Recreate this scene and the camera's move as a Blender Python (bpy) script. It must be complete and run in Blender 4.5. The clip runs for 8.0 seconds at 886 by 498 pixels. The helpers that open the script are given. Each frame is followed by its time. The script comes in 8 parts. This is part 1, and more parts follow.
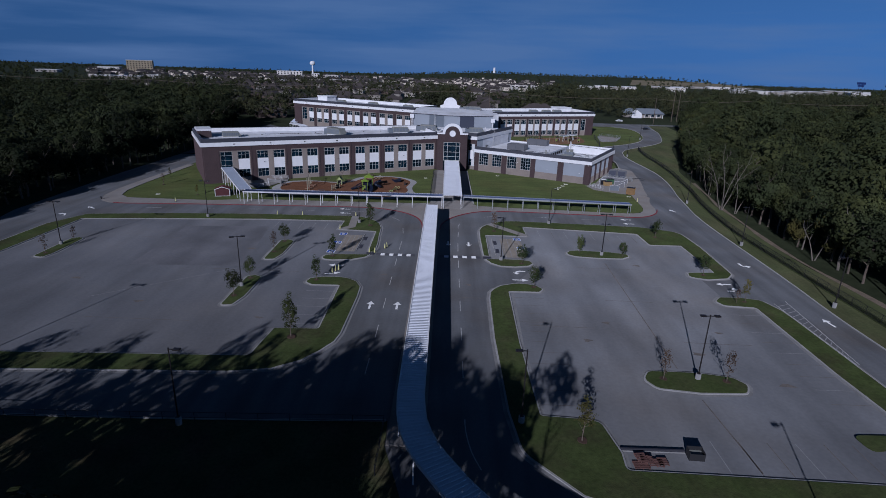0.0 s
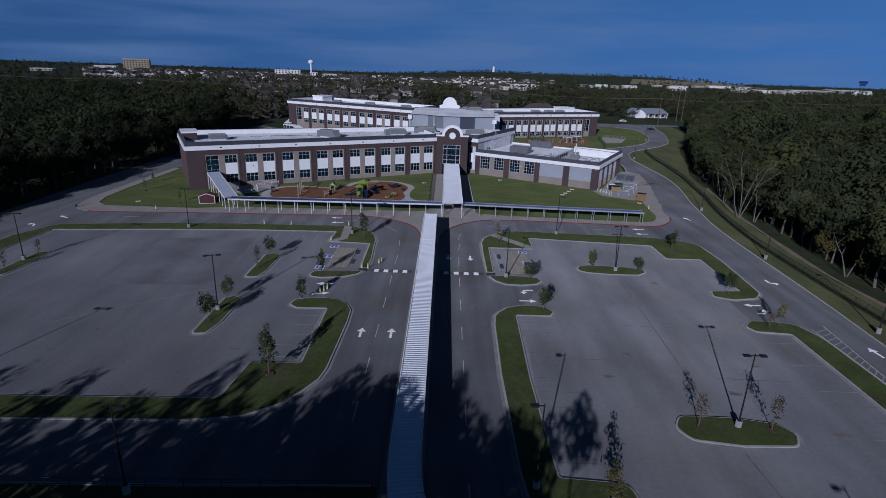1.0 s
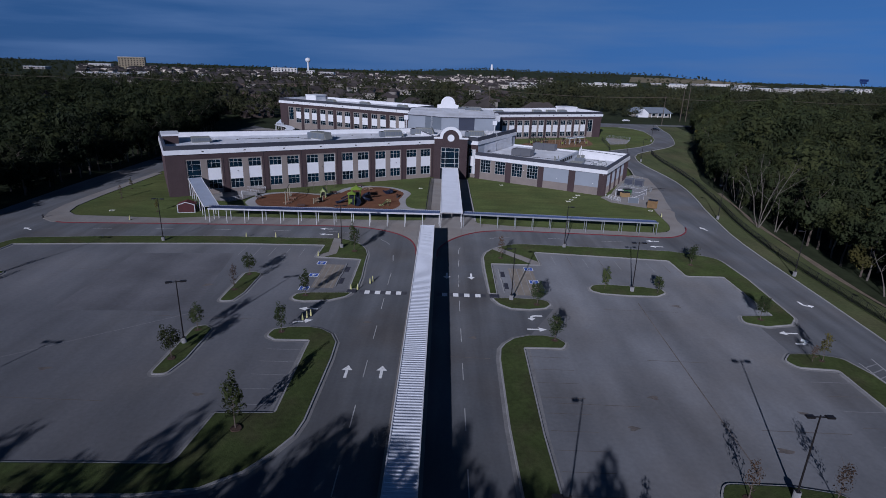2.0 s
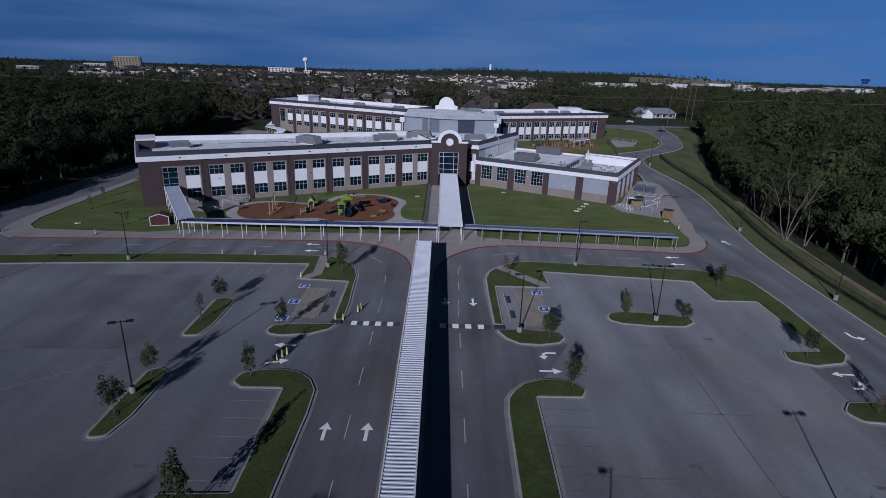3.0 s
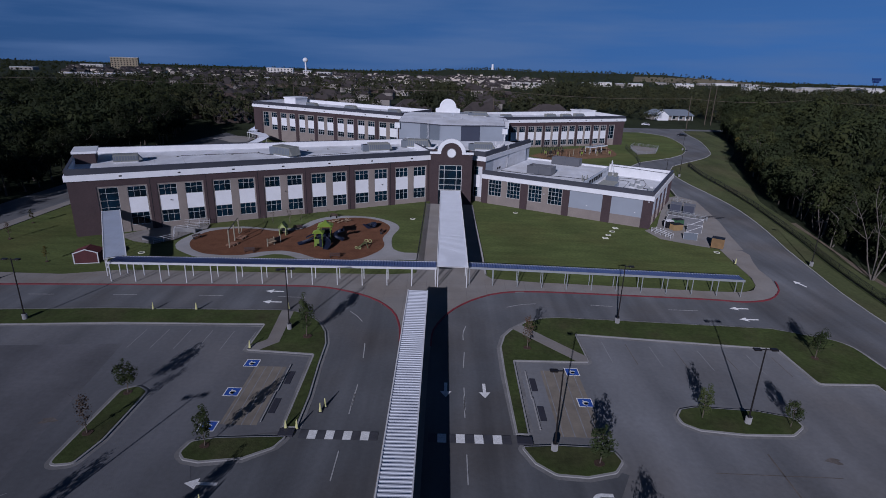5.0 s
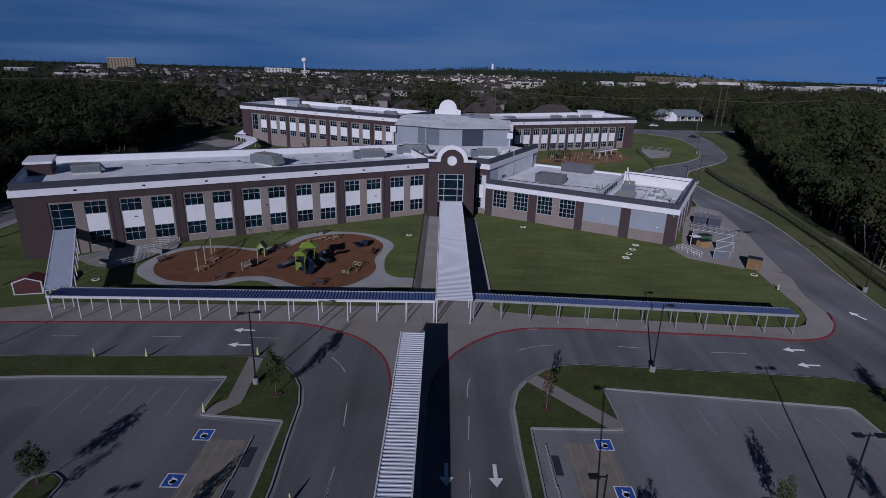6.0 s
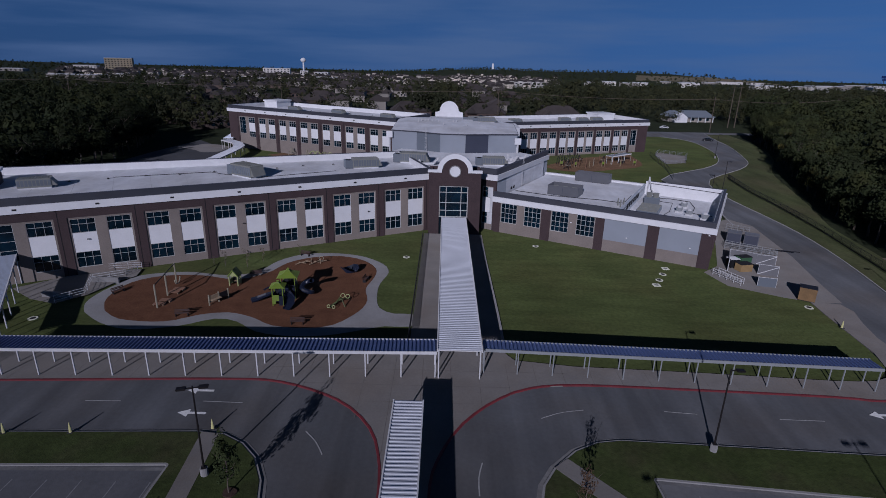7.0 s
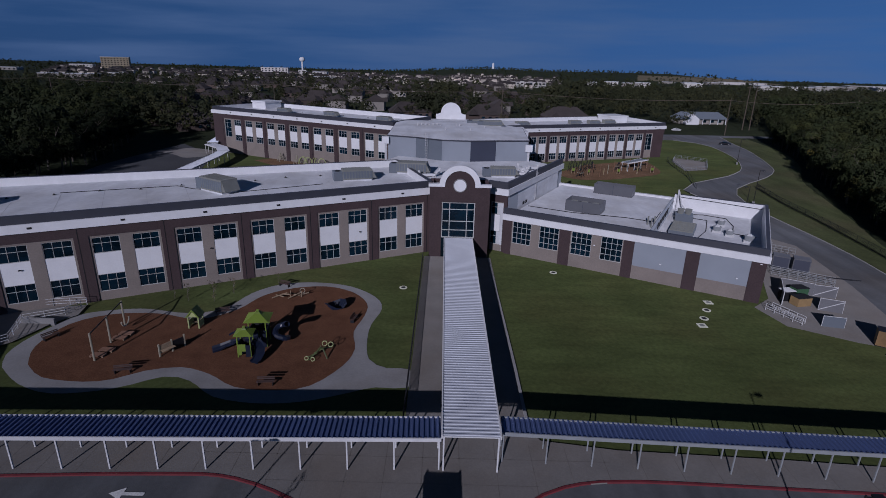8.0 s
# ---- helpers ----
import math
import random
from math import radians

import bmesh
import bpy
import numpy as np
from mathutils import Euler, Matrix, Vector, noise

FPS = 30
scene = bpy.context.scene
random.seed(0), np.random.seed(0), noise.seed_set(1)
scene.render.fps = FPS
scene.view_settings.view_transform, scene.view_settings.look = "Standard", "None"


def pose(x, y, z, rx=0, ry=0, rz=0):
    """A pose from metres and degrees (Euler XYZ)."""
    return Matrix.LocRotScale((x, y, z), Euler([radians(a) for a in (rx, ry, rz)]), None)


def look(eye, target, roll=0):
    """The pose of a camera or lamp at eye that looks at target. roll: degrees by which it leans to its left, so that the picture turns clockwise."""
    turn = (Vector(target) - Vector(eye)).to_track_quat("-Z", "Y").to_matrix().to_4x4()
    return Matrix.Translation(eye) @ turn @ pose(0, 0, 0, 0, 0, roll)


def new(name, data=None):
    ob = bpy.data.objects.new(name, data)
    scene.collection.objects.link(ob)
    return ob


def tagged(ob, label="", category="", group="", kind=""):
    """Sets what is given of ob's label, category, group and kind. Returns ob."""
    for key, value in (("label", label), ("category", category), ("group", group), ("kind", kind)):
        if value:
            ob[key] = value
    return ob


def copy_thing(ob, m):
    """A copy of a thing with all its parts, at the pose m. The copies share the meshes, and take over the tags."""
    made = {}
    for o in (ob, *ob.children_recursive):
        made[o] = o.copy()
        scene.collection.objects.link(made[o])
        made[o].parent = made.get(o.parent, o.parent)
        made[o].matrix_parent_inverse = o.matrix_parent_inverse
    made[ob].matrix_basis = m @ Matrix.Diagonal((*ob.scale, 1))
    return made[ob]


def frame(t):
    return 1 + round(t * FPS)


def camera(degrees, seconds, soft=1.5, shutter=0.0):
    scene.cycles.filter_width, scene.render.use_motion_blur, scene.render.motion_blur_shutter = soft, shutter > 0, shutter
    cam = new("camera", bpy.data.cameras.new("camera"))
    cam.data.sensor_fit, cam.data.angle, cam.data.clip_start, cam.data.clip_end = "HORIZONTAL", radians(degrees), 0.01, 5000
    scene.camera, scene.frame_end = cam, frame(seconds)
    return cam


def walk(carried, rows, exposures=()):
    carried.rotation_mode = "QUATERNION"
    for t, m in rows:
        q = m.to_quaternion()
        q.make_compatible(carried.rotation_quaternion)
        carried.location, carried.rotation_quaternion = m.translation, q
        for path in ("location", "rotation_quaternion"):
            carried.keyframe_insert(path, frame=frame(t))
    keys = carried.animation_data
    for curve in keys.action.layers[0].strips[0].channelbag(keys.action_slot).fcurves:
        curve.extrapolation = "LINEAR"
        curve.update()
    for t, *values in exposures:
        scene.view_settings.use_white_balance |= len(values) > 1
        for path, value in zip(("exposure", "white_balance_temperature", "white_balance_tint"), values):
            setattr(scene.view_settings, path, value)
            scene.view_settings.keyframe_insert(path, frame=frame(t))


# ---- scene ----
cam = camera(78.0, 8.0, soft=0.65)
PATH = [
    (0, (0.502, 1.198, 34.281), (0.498, 3.093, 33.64), 1.9),
    (0.5, (0.416, 5.717, 34.28), (0.413, 7.611, 33.636), 1.9),
    (1, (0.33, 10.512, 34.143), (0.329, 12.405, 33.499), 1.9),
    (1.5, (0.238, 15.361, 34.203), (0.24, 17.253, 33.554), 1.9),
    (3, (0.261, 31.77, 33.79), (0.272, 33.662, 33.139), 1.9),
    (3.5, (0.327, 37.559, 33.635), (0.332, 39.451, 32.985), 1.9),
    (4, (0.492, 43.578, 33.425), (0.496, 45.469, 32.775), 1.8),
    (4.5, (0.471, 49.762, 33.172), (0.475, 51.654, 32.522), 1.8),
    (6, (0.443, 69.099, 32.539), (0.446, 70.99, 31.888), 1.6),
    (6.5, (0.258, 75.822, 32.386), (0.26, 77.713, 31.735), 1.6),
    (7, (0.045, 82.843, 32.146), (0.047, 84.734, 31.495), 1.5),
    (7.5, (-0.313, 90.16, 31.82), (-0.31, 92.051, 31.168), 1.6),
    (8, (-0.622, 97.357, 31.672), (-0.618, 99.248, 31.02), 1.6),
]
walk(cam, [(t, look(eye, target, roll)) for t, eye, target, roll in PATH],
     [(0.0, -0.74, 5380, 21), (4.0, -0.76, 5440, 23), (8.0, -1.18, 5540, 26)])

# ---- light ----
SUN_EL, SUN_X, SUN_Y = radians(19.0), -0.295, -0.955
world = bpy.data.worlds.new("sky")
scene.world = world
world.use_nodes = True
wn, wl = world.node_tree.nodes, world.node_tree.links
wn.clear()
w_out = wn.new("ShaderNodeOutputWorld")
w_bg = wn.new("ShaderNodeBackground")
w_sky = wn.new("ShaderNodeTexSky")
w_sky.sky_type = "NISHITA"
w_sky.sun_disc = False
w_sky.sun_elevation = SUN_EL
w_sky.sun_rotation = math.atan2(SUN_X, SUN_Y)
w_sky.altitude, w_sky.air_density, w_sky.dust_density, w_sky.ozone_density = 1500, 0.8, 0.0, 7.0
w_bg.inputs["Strength"].default_value = 0.0145
w_co = wn.new("ShaderNodeTexCoord")
w_map = wn.new("ShaderNodeMapping")
w_map.inputs["Scale"].default_value = (0.9, 0.9, 9.0)
w_map.inputs["Rotation"].default_value = (0.0, 0.03, 0.4)
w_noise = wn.new("ShaderNodeTexNoise")
w_noise.inputs["Scale"].default_value = 3.0
w_noise.inputs["Detail"].default_value = 6.0
w_ramp = wn.new("ShaderNodeMapRange")
w_ramp.inputs["From Min"].default_value, w_ramp.inputs["From Max"].default_value = 0.4, 0.66
w_ramp.inputs["To Min"].default_value, w_ramp.inputs["To Max"].default_value = 0.0, 0.75
w_haze = wn.new("ShaderNodeMixRGB")
w_sep = wn.new("ShaderNodeSeparateXYZ")
w_alt = wn.new("ShaderNodeMapRange")
w_alt.inputs["From Min"].default_value, w_alt.inputs["From Max"].default_value = 0.05, 0.5
w_alt.inputs["To Min"].default_value, w_alt.inputs["To Max"].default_value = 0.88, 0.06
wl.new(w_alt.outputs["Result"], w_haze.inputs["Fac"])
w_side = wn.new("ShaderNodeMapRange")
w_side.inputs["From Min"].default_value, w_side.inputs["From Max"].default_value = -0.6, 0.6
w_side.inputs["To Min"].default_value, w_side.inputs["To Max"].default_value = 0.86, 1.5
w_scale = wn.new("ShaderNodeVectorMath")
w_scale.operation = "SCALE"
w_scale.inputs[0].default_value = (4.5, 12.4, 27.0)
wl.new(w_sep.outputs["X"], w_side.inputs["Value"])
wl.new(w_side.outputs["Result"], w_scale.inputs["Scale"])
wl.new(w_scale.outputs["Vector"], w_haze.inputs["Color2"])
w_mix = wn.new("ShaderNodeMixRGB")
w_mix.inputs["Color2"].default_value = (11.0, 19.0, 32.0, 1)
wl.new(w_co.outputs["Generated"], w_map.inputs["Vector"])
wl.new(w_co.outputs["Generated"], w_sep.inputs["Vector"])
wl.new(w_sep.outputs["Z"], w_alt.inputs["Value"])
wl.new(w_map.outputs["Vector"], w_noise.inputs["Vector"])
wl.new(w_noise.outputs["Fac"], w_ramp.inputs["Value"])
w_low = wn.new("ShaderNodeMath")
w_low.operation = "MULTIPLY"
wl.new(w_ramp.outputs["Result"], w_low.inputs[0])
wl.new(w_alt.outputs["Result"], w_low.inputs[1])
wl.new(w_low.outputs[0], w_mix.inputs["Fac"])
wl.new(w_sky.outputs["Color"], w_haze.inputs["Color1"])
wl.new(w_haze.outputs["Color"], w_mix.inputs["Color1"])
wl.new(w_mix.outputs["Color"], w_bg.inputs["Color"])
wl.new(w_bg.outputs["Background"], w_out.inputs["Surface"])

sun_data = bpy.data.lights.new("sun", "SUN")
sun_data.energy, sun_data.angle, sun_data.color = 4.2, radians(0.55), (1.0, 0.965, 0.91)
sun = new("sun", sun_data)
sun.matrix_world = look((SUN_X * 100, SUN_Y * 100, math.tan(SUN_EL) * 100), (0, 0, 0))


# ---- materials ----
def mat(name, col, rough=0.8, metal=0.0, var=0.15, scale=1.0, fine=0.1, fscale=12.0, bump=0.0, bscale=30.0, spec=0.5, matt=1.0, rand=0.0, island=0.0, streak=0.0, sdir=(0.22, 0.03), col2=None, mixscale=0.05, mixmax=0.7):
    """A surface with variation at two scales, in world metres."""
    m = bpy.data.materials.new(name)
    m.use_nodes = True
    n, l = m.node_tree.nodes, m.node_tree.links
    p = n["Principled BSDF"]
    p.inputs["Roughness"].default_value, p.inputs["Metallic"].default_value = rough, metal
    p.inputs["Specular IOR Level"].default_value = spec
    p.inputs["Diffuse Roughness"].default_value = matt
    geo = n.new("ShaderNodeNewGeometry")
    val = None

    def noise_mul(sc, amount, detail, stretch=None):
        t = n.new("ShaderNodeTexNoise")
        t.inputs["Scale"].default_value, t.inputs["Detail"].default_value = sc, detail
        if stretch:
            mp = n.new("ShaderNodeMapping")
            mp.inputs["Scale"].default_value = (stretch[0], stretch[1], 1.0)
            l.new(geo.outputs["Position"], mp.inputs["Vector"])
            l.new(mp.outputs["Vector"], t.inputs["Vector"])
        else:
            l.new(geo.outputs["Position"], t.inputs["Vector"])
        r = n.new("ShaderNodeMapRange")
        r.inputs["From Min"].default_value, r.inputs["From Max"].default_value = 0.25, 0.75
        r.inputs["To Min"].default_value, r.inputs["To Max"].default_value = 1 - amount, 1 + amount
        l.new(t.outputs["Fac"], r.inputs["Value"])
        return r.outputs["Result"]

    def mul(a, b):
        if a is None:
            return b
        q = n.new("ShaderNodeMath")
        q.operation = "MULTIPLY"
        l.new(a, q.inputs[0]), l.new(b, q.inputs[1])
        return q.outputs[0]

    if var:
        val = mul(val, noise_mul(scale, var, 4.0))
    if fine:
        val = mul(val, noise_mul(fscale, fine, 3.0))
    if streak:
        val = mul(val, noise_mul(1.0, streak, 5.0, sdir))
    for amount, socket in ((rand, "o"), (island, "i")):
        if amount:
            r = n.new("ShaderNodeMapRange")
            r.inputs["To Min"].default_value, r.inputs["To Max"].default_value = 1 - amount, 1 + amount
            if socket == "o":
                oi = n.new("ShaderNodeObjectInfo")
                l.new(oi.outputs["Random"], r.inputs["Value"])
            else:
                l.new(geo.outputs["Random Per Island"], r.inputs["Value"])
            val = mul(val, r.outputs["Result"])
    if val is None:
        p.inputs["Base Color"].default_value = (*col, 1)
    else:
        mx = n.new("ShaderNodeVectorMath")
        mx.operation = "SCALE"
        mx.inputs[0].default_value = col
        if col2:
            t = n.new("ShaderNodeTexNoise")
            t.inputs["Scale"].default_value, t.inputs["Detail"].default_value = mixscale, 5.0
            l.new(geo.outputs["Position"], t.inputs["Vector"])
            r = n.new("ShaderNodeMapRange")
            r.inputs["From Min"].default_value, r.inputs["From Max"].default_value = 0.45, 0.68
            r.inputs["To Max"].default_value = mixmax
            l.new(t.outputs["Fac"], r.inputs["Value"])
            cm = n.new("ShaderNodeMixRGB")
            cm.inputs["Color1"].default_value, cm.inputs["Color2"].default_value = (*col, 1), (*col2, 1)
            l.new(r.outputs["Result"], cm.inputs["Fac"])
            l.new(cm.outputs["Color"], mx.inputs[0])
        l.new(val, mx.inputs["Scale"])
        l.new(mx.outputs["Vector"], p.inputs["Base Color"])
    if bump:
        t = n.new("ShaderNodeTexNoise")
        t.inputs["Scale"].default_value, t.inputs["Detail"].default_value = bscale, 4.0
        l.new(geo.outputs["Position"], t.inputs["Vector"])
        b = n.new("ShaderNodeBump")
        b.inputs["Strength"].default_value, b.inputs["Distance"].default_value = bump, 0.05
        l.new(t.outputs["Fac"], b.inputs["Height"])
        l.new(b.outputs["Normal"], p.inputs["Normal"])
    return m


M_LOT = mat("lot_concrete", (0.166, 0.17, 0.177), 0.85, var=0.24, scale=0.055, fine=0.09, fscale=2.2, bump=0.2, bscale=8, streak=0.3, sdir=(0.17, 0.035), col2=(0.15, 0.143, 0.136), mixscale=0.06, mixmax=0.8)
# west lot, about a quarter darker than the east lot
M_LOTW = mat("west_lot_concrete", (0.126, 0.129, 0.137), 0.85, var=0.24, scale=0.05, fine=0.09, fscale=2.2, bump=0.2, bscale=8, streak=0.3, sdir=(0.17, 0.035), col2=(0.118, 0.115, 0.114), mixscale=0.05, mixmax=0.8)
M_ROAD = mat("road_concrete", (0.103, 0.107, 0.113), 0.85, var=0.22, scale=0.09, fine=0.08, fscale=2.5, bump=0.2, bscale=8, streak=0.28, sdir=(0.45, 0.035), col2=(0.094, 0.088, 0.083), mixscale=0.08, mixmax=0.8)
M_WALK = mat("walk_concrete", (0.2, 0.188, 0.174), 0.85, var=0.12, scale=0.3, fine=0.08, fscale=5.0, bump=0.2, bscale=10, col2=(0.185, 0.163, 0.14), mixscale=0.14, mixmax=0.8)
M_PATH = mat("pale_path_concrete", (0.25, 0.247, 0.245), 0.85, var=0.12, scale=0.3, fine=0.08, fscale=5.0, bump=0.2, bscale=10, col2=(0.21, 0.2, 0.19), mixscale=0.14, mixmax=0.8)
M_KERB = mat("kerb_concrete", (0.28, 0.275, 0.268), 0.85, var=0.15, scale=0.5, fine=0.1, fscale=6.0)
M_GUTTER = mat("gutter_concrete", (0.185, 0.182, 0.178), 0.85, var=0.25, scale=0.4, fine=0.15, fscale=4.0)
M_RED = mat("red_kerb_paint", (0.17, 0.028, 0.034), 0.7, var=0.2, scale=0.8, fine=0.15, fscale=8.0)
M_GRASS = mat("mown_grass", (0.07, 0.088, 0.029), 0.9, var=0.2, scale=0.1, fine=0.2, fscale=2.0, bump=0.6, bscale=5, spec=0.15, streak=0.2, sdir=(0.12, 0.5), col2=(0.08, 0.085, 0.03), mixscale=0.07, mixmax=0.75)
M_TURF = mat("island_grass", (0.05, 0.066, 0.021), 0.9, var=0.25, scale=0.25, fine=0.25, fscale=2.5, bump=0.7, bscale=6, spec=0.15, col2=(0.056, 0.055, 0.026), mixscale=0.2, mixmax=0.8)
M_VERGE = mat("verge_grass", (0.06, 0.07, 0.03), 0.9, var=0.2, scale=0.1, fine=0.2, fscale=2.0, bump=0.6, bscale=5, spec=0.15, streak=0.2, sdir=(0.4, 0.08), col2=(0.076, 0.073, 0.038), mixscale=0.06, mixmax=0.8)
M_FIELD = mat("rough_ground", (0.022, 0.027, 0.014), 0.95, var=0.35, scale=0.02, fine=0.3, fscale=0.4, bump=0.5, bscale=2, spec=0.1)
M_MULCH = mat("wood_mulch", (0.122, 0.058, 0.033), 0.95, var=0.2, scale=0.5, fine=0.3, fscale=7.0, bump=0.8, bscale=14, spec=0.1)
M_PAINT = mat("road_paint", (0.72, 0.72, 0.7), 0.7, var=0.15, scale=1.0, fine=0.2, fscale=9.0)
M_FAINT = mat("worn_paint", (0.225, 0.225, 0.23), 0.8, var=0.15, scale=0.8, fine=0.2, fscale=7.0)
M_WORN = mat("lane_paint", (0.36, 0.36, 0.355), 0.75, var=0.2, scale=0.9, fine=0.2, fscale=7.0)
M_DKPAINT = mat("dark_paint", (0.035, 0.035, 0.045), 0.7, var=0.1, scale=1.0)
M_BLUE = mat("blue_paint", (0.03, 0.08, 0.33), 0.7, var=0.1, scale=2.0)
M_BRICK = mat("dark_brick", (0.07, 0.045, 0.046), 0.85, var=0.12, scale=0.4, fine=0.18, fscale=6.0, bump=0.3, bscale=12)
M_TAN = mat("tan_masonry", (0.275, 0.235, 0.205), 0.85, var=0.1, scale=0.4, fine=0.1, fscale=6.0, bump=0.2, bscale=12)
M_WHITE = mat("white_metal", (0.8, 0.8, 0.8), 0.5, matt=0.3, var=0.05, scale=0.6, fine=0.03, fscale=5.0)
M_COPING = mat("dark_metal_coping", (0.07, 0.073, 0.09), 0.55, metal=0.3, var=0.12, scale=0.4, fine=0.05)
M_GREY0 = mat("grey_seam_tape", (0.48, 0.48, 0.49), 0.7, var=0.15, scale=0.6)
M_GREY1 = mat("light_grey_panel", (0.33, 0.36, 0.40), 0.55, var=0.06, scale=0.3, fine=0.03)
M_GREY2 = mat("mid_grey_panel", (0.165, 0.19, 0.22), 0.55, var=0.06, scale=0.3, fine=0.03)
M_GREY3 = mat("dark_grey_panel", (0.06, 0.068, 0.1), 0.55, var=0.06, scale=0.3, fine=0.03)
M_ROOF = mat("white_roof_membrane", (0.66, 0.67, 0.69), 0.7, matt=0.5, var=0.12, scale=0.2, fine=0.06, fscale=1.5, streak=0.1, sdir=(0.5, 0.12), col2=(0.52, 0.515, 0.51), mixscale=0.12, mixmax=0.7)
M_CANOPY = mat("ribbed_white_steel", (0.64, 0.66, 0.7), 0.6, spec=0.2, matt=0.4, var=0.06, scale=0.4, fine=0.03)
M_CANBLUE = mat("ribbed_blue_steel", (0.13, 0.175, 0.34), 0.35, metal=0.5, var=0.08, scale=0.4, fine=0.03)
M_STEEL = mat("white_steel", (0.62, 0.62, 0.62), 0.5, var=0.08, scale=1.0, fine=0.05)
M_POLE = mat("dark_bronze", (0.025, 0.022, 0.022), 0.45, metal=0.4, var=0.1, scale=1.0, fine=0.0)
M_HVAC = mat("hvac_grey", (0.26, 0.265, 0.24), 0.6, metal=0.2, var=0.12, scale=0.8, fine=0.06)
M_DARK = mat("dark_void", (0.015, 0.015, 0.017), 0.8, var=0.0, fine=0.0)
# teal sky reflection put into the base colour, patchy at pane scale
M_GLASS = mat("sky_reflection_glass", (0.004, 0.0165, 0.029), 0.05, var=0.8, scale=0.35, fine=0.0, spec=0.6)
M_FRAME = mat("window_frame", (0.5, 0.5, 0.48), 0.5, var=0.05, scale=1.0, fine=0.0)
M_OIL = mat("stained_concrete", (0.112, 0.112, 0.118), 0.8, var=0.2, scale=0.15, fine=0.1, fscale=2.0, bump=0.2, bscale=8, streak=0.2, sdir=(0.2, 0.04))
M_SEAM = mat("brown_joint_sealant", (0.128, 0.112, 0.1), 0.9, var=0.3, scale=0.8, fine=0.2, fscale=4.0)
M_JOINT = mat("walk_joint", (0.165, 0.152, 0.137), 0.9, var=0.2, scale=0.8)
M_BARK = mat("bark", (0.12, 0.095, 0.075), 0.95, var=0.25, scale=2.0, fine=0.2, fscale=9.0)
M_PALE = mat("pale_bark", (0.15, 0.132, 0.11), 0.95, var=0.2, scale=2.0, fine=0.2, fscale=9.0)


def leaf_mat(name, col, isl=0.1):
    return mat(name, col, 0.75, var=0.5, scale=0.13, fine=0.2, fscale=0.7, spec=0.12, rand=0.3, island=isl, col2=(col[0] * 1.7, col[1] * 1.45, col[2] * 1.1), mixscale=0.1, mixmax=0.85)


M_LEAF = leaf_mat("forest_leaf", (0.033, 0.042, 0.018))
M_LEAF_MID = leaf_mat("elm_leaf", (0.027, 0.031, 0.016))
# leaf for the west wood's edge rows, its colour lowered for their shade
M_LEAF_SHADED = leaf_mat("shaded_leaf", (0.014, 0.019, 0.0085))
M_LEAF_W = leaf_mat("west_wood_leaf", (0.021, 0.0275, 0.012))
# grass with brown litter, its colour kept low to carry tree shade
M_SHADE_LITTER = mat("shade_dark_litter", (0.06, 0.068, 0.03), 0.95, var=0.3, scale=0.3, fine=0.3, fscale=3.0, bump=0.6, bscale=6, spec=0.1, col2=(0.09, 0.055, 0.038), mixscale=0.12, mixmax=0.9)
M_LEAF2 = leaf_mat("yellowing_leaf", (0.062, 0.06, 0.02))
M_LEAF3 = leaf_mat("young_leaf", (0.032, 0.044, 0.017))
M_RUST = leaf_mat("rusty_leaf", (0.065, 0.045, 0.033))


# ---- building tools ----
def part(name, bm, material, parent=None, label=""):
    me = bpy.data.meshes.new(name)
    bm.to_mesh(me)
    bm.free()
    me.materials.append(material)
    ob = new(name, me)
    if parent is not None:
        ob.parent = parent
    if label:
        ob["label"] = label
    return ob


def parts(name, rows, material, parent, label=""):
    """One part for each box."""
    for r in rows:
        part(name, boxes(r), material, parent, label)


def share(name, me, parent, m=None):
    ob = new(name, me)
    ob.parent = parent
    if m is not None:
        ob.matrix_basis = m
    return ob


def thing(name, m, label, category, group="", kind=""):
    ob = new(name)
    ob.empty_display_size = 0.5
    ob.matrix_basis = m
    return tagged(ob, label, category, group, kind)


def solid(name, bm, material, label, category, kind="structure", group=""):
    return tagged(part(name, bm, material), label, category, group, kind)


def box(bm, x0, y0, z0, x1, y1, z1):
    v = [bm.verts.new(p) for p in ((x0, y0, z0), (x1, y0, z0), (x1, y1, z0), (x0, y1, z0), (x0, y0, z1), (x1, y0, z1), (x1, y1, z1), (x0, y1, z1))]
    for f in ((3, 2, 1, 0), (4, 5, 6, 7), (0, 1, 5, 4), (1, 2, 6, 5), (2, 3, 7, 6), (3, 0, 4, 7)):
        bm.faces.new([v[i] for i in f])
    return bm


def boxes(*rows):
    bm = bmesh.new()
    for r in rows:
        box(bm, *r)
    return bm


def prism(bm, pts, z0, z1):
    """A closed slab over an outline; z1 may be a list."""
    n = len(pts)
    area = sum(pts[i][0] * pts[(i + 1) % n][1] - pts[(i + 1) % n][0] * pts[i][1] for i in range(n))
    if area < 0:
        pts = pts[::-1]
    lo = [bm.verts.new((p[0], p[1], z0)) for p in pts]
    hi = [bm.verts.new((p[0], p[1], z1)) for p in pts]
    bm.faces.new(hi)
    bm.faces.new(lo[::-1])
    for i in range(n):
        j = (i + 1) % n
        bm.faces.new((lo[i], lo[j], hi[j], hi[i]))
    return bm


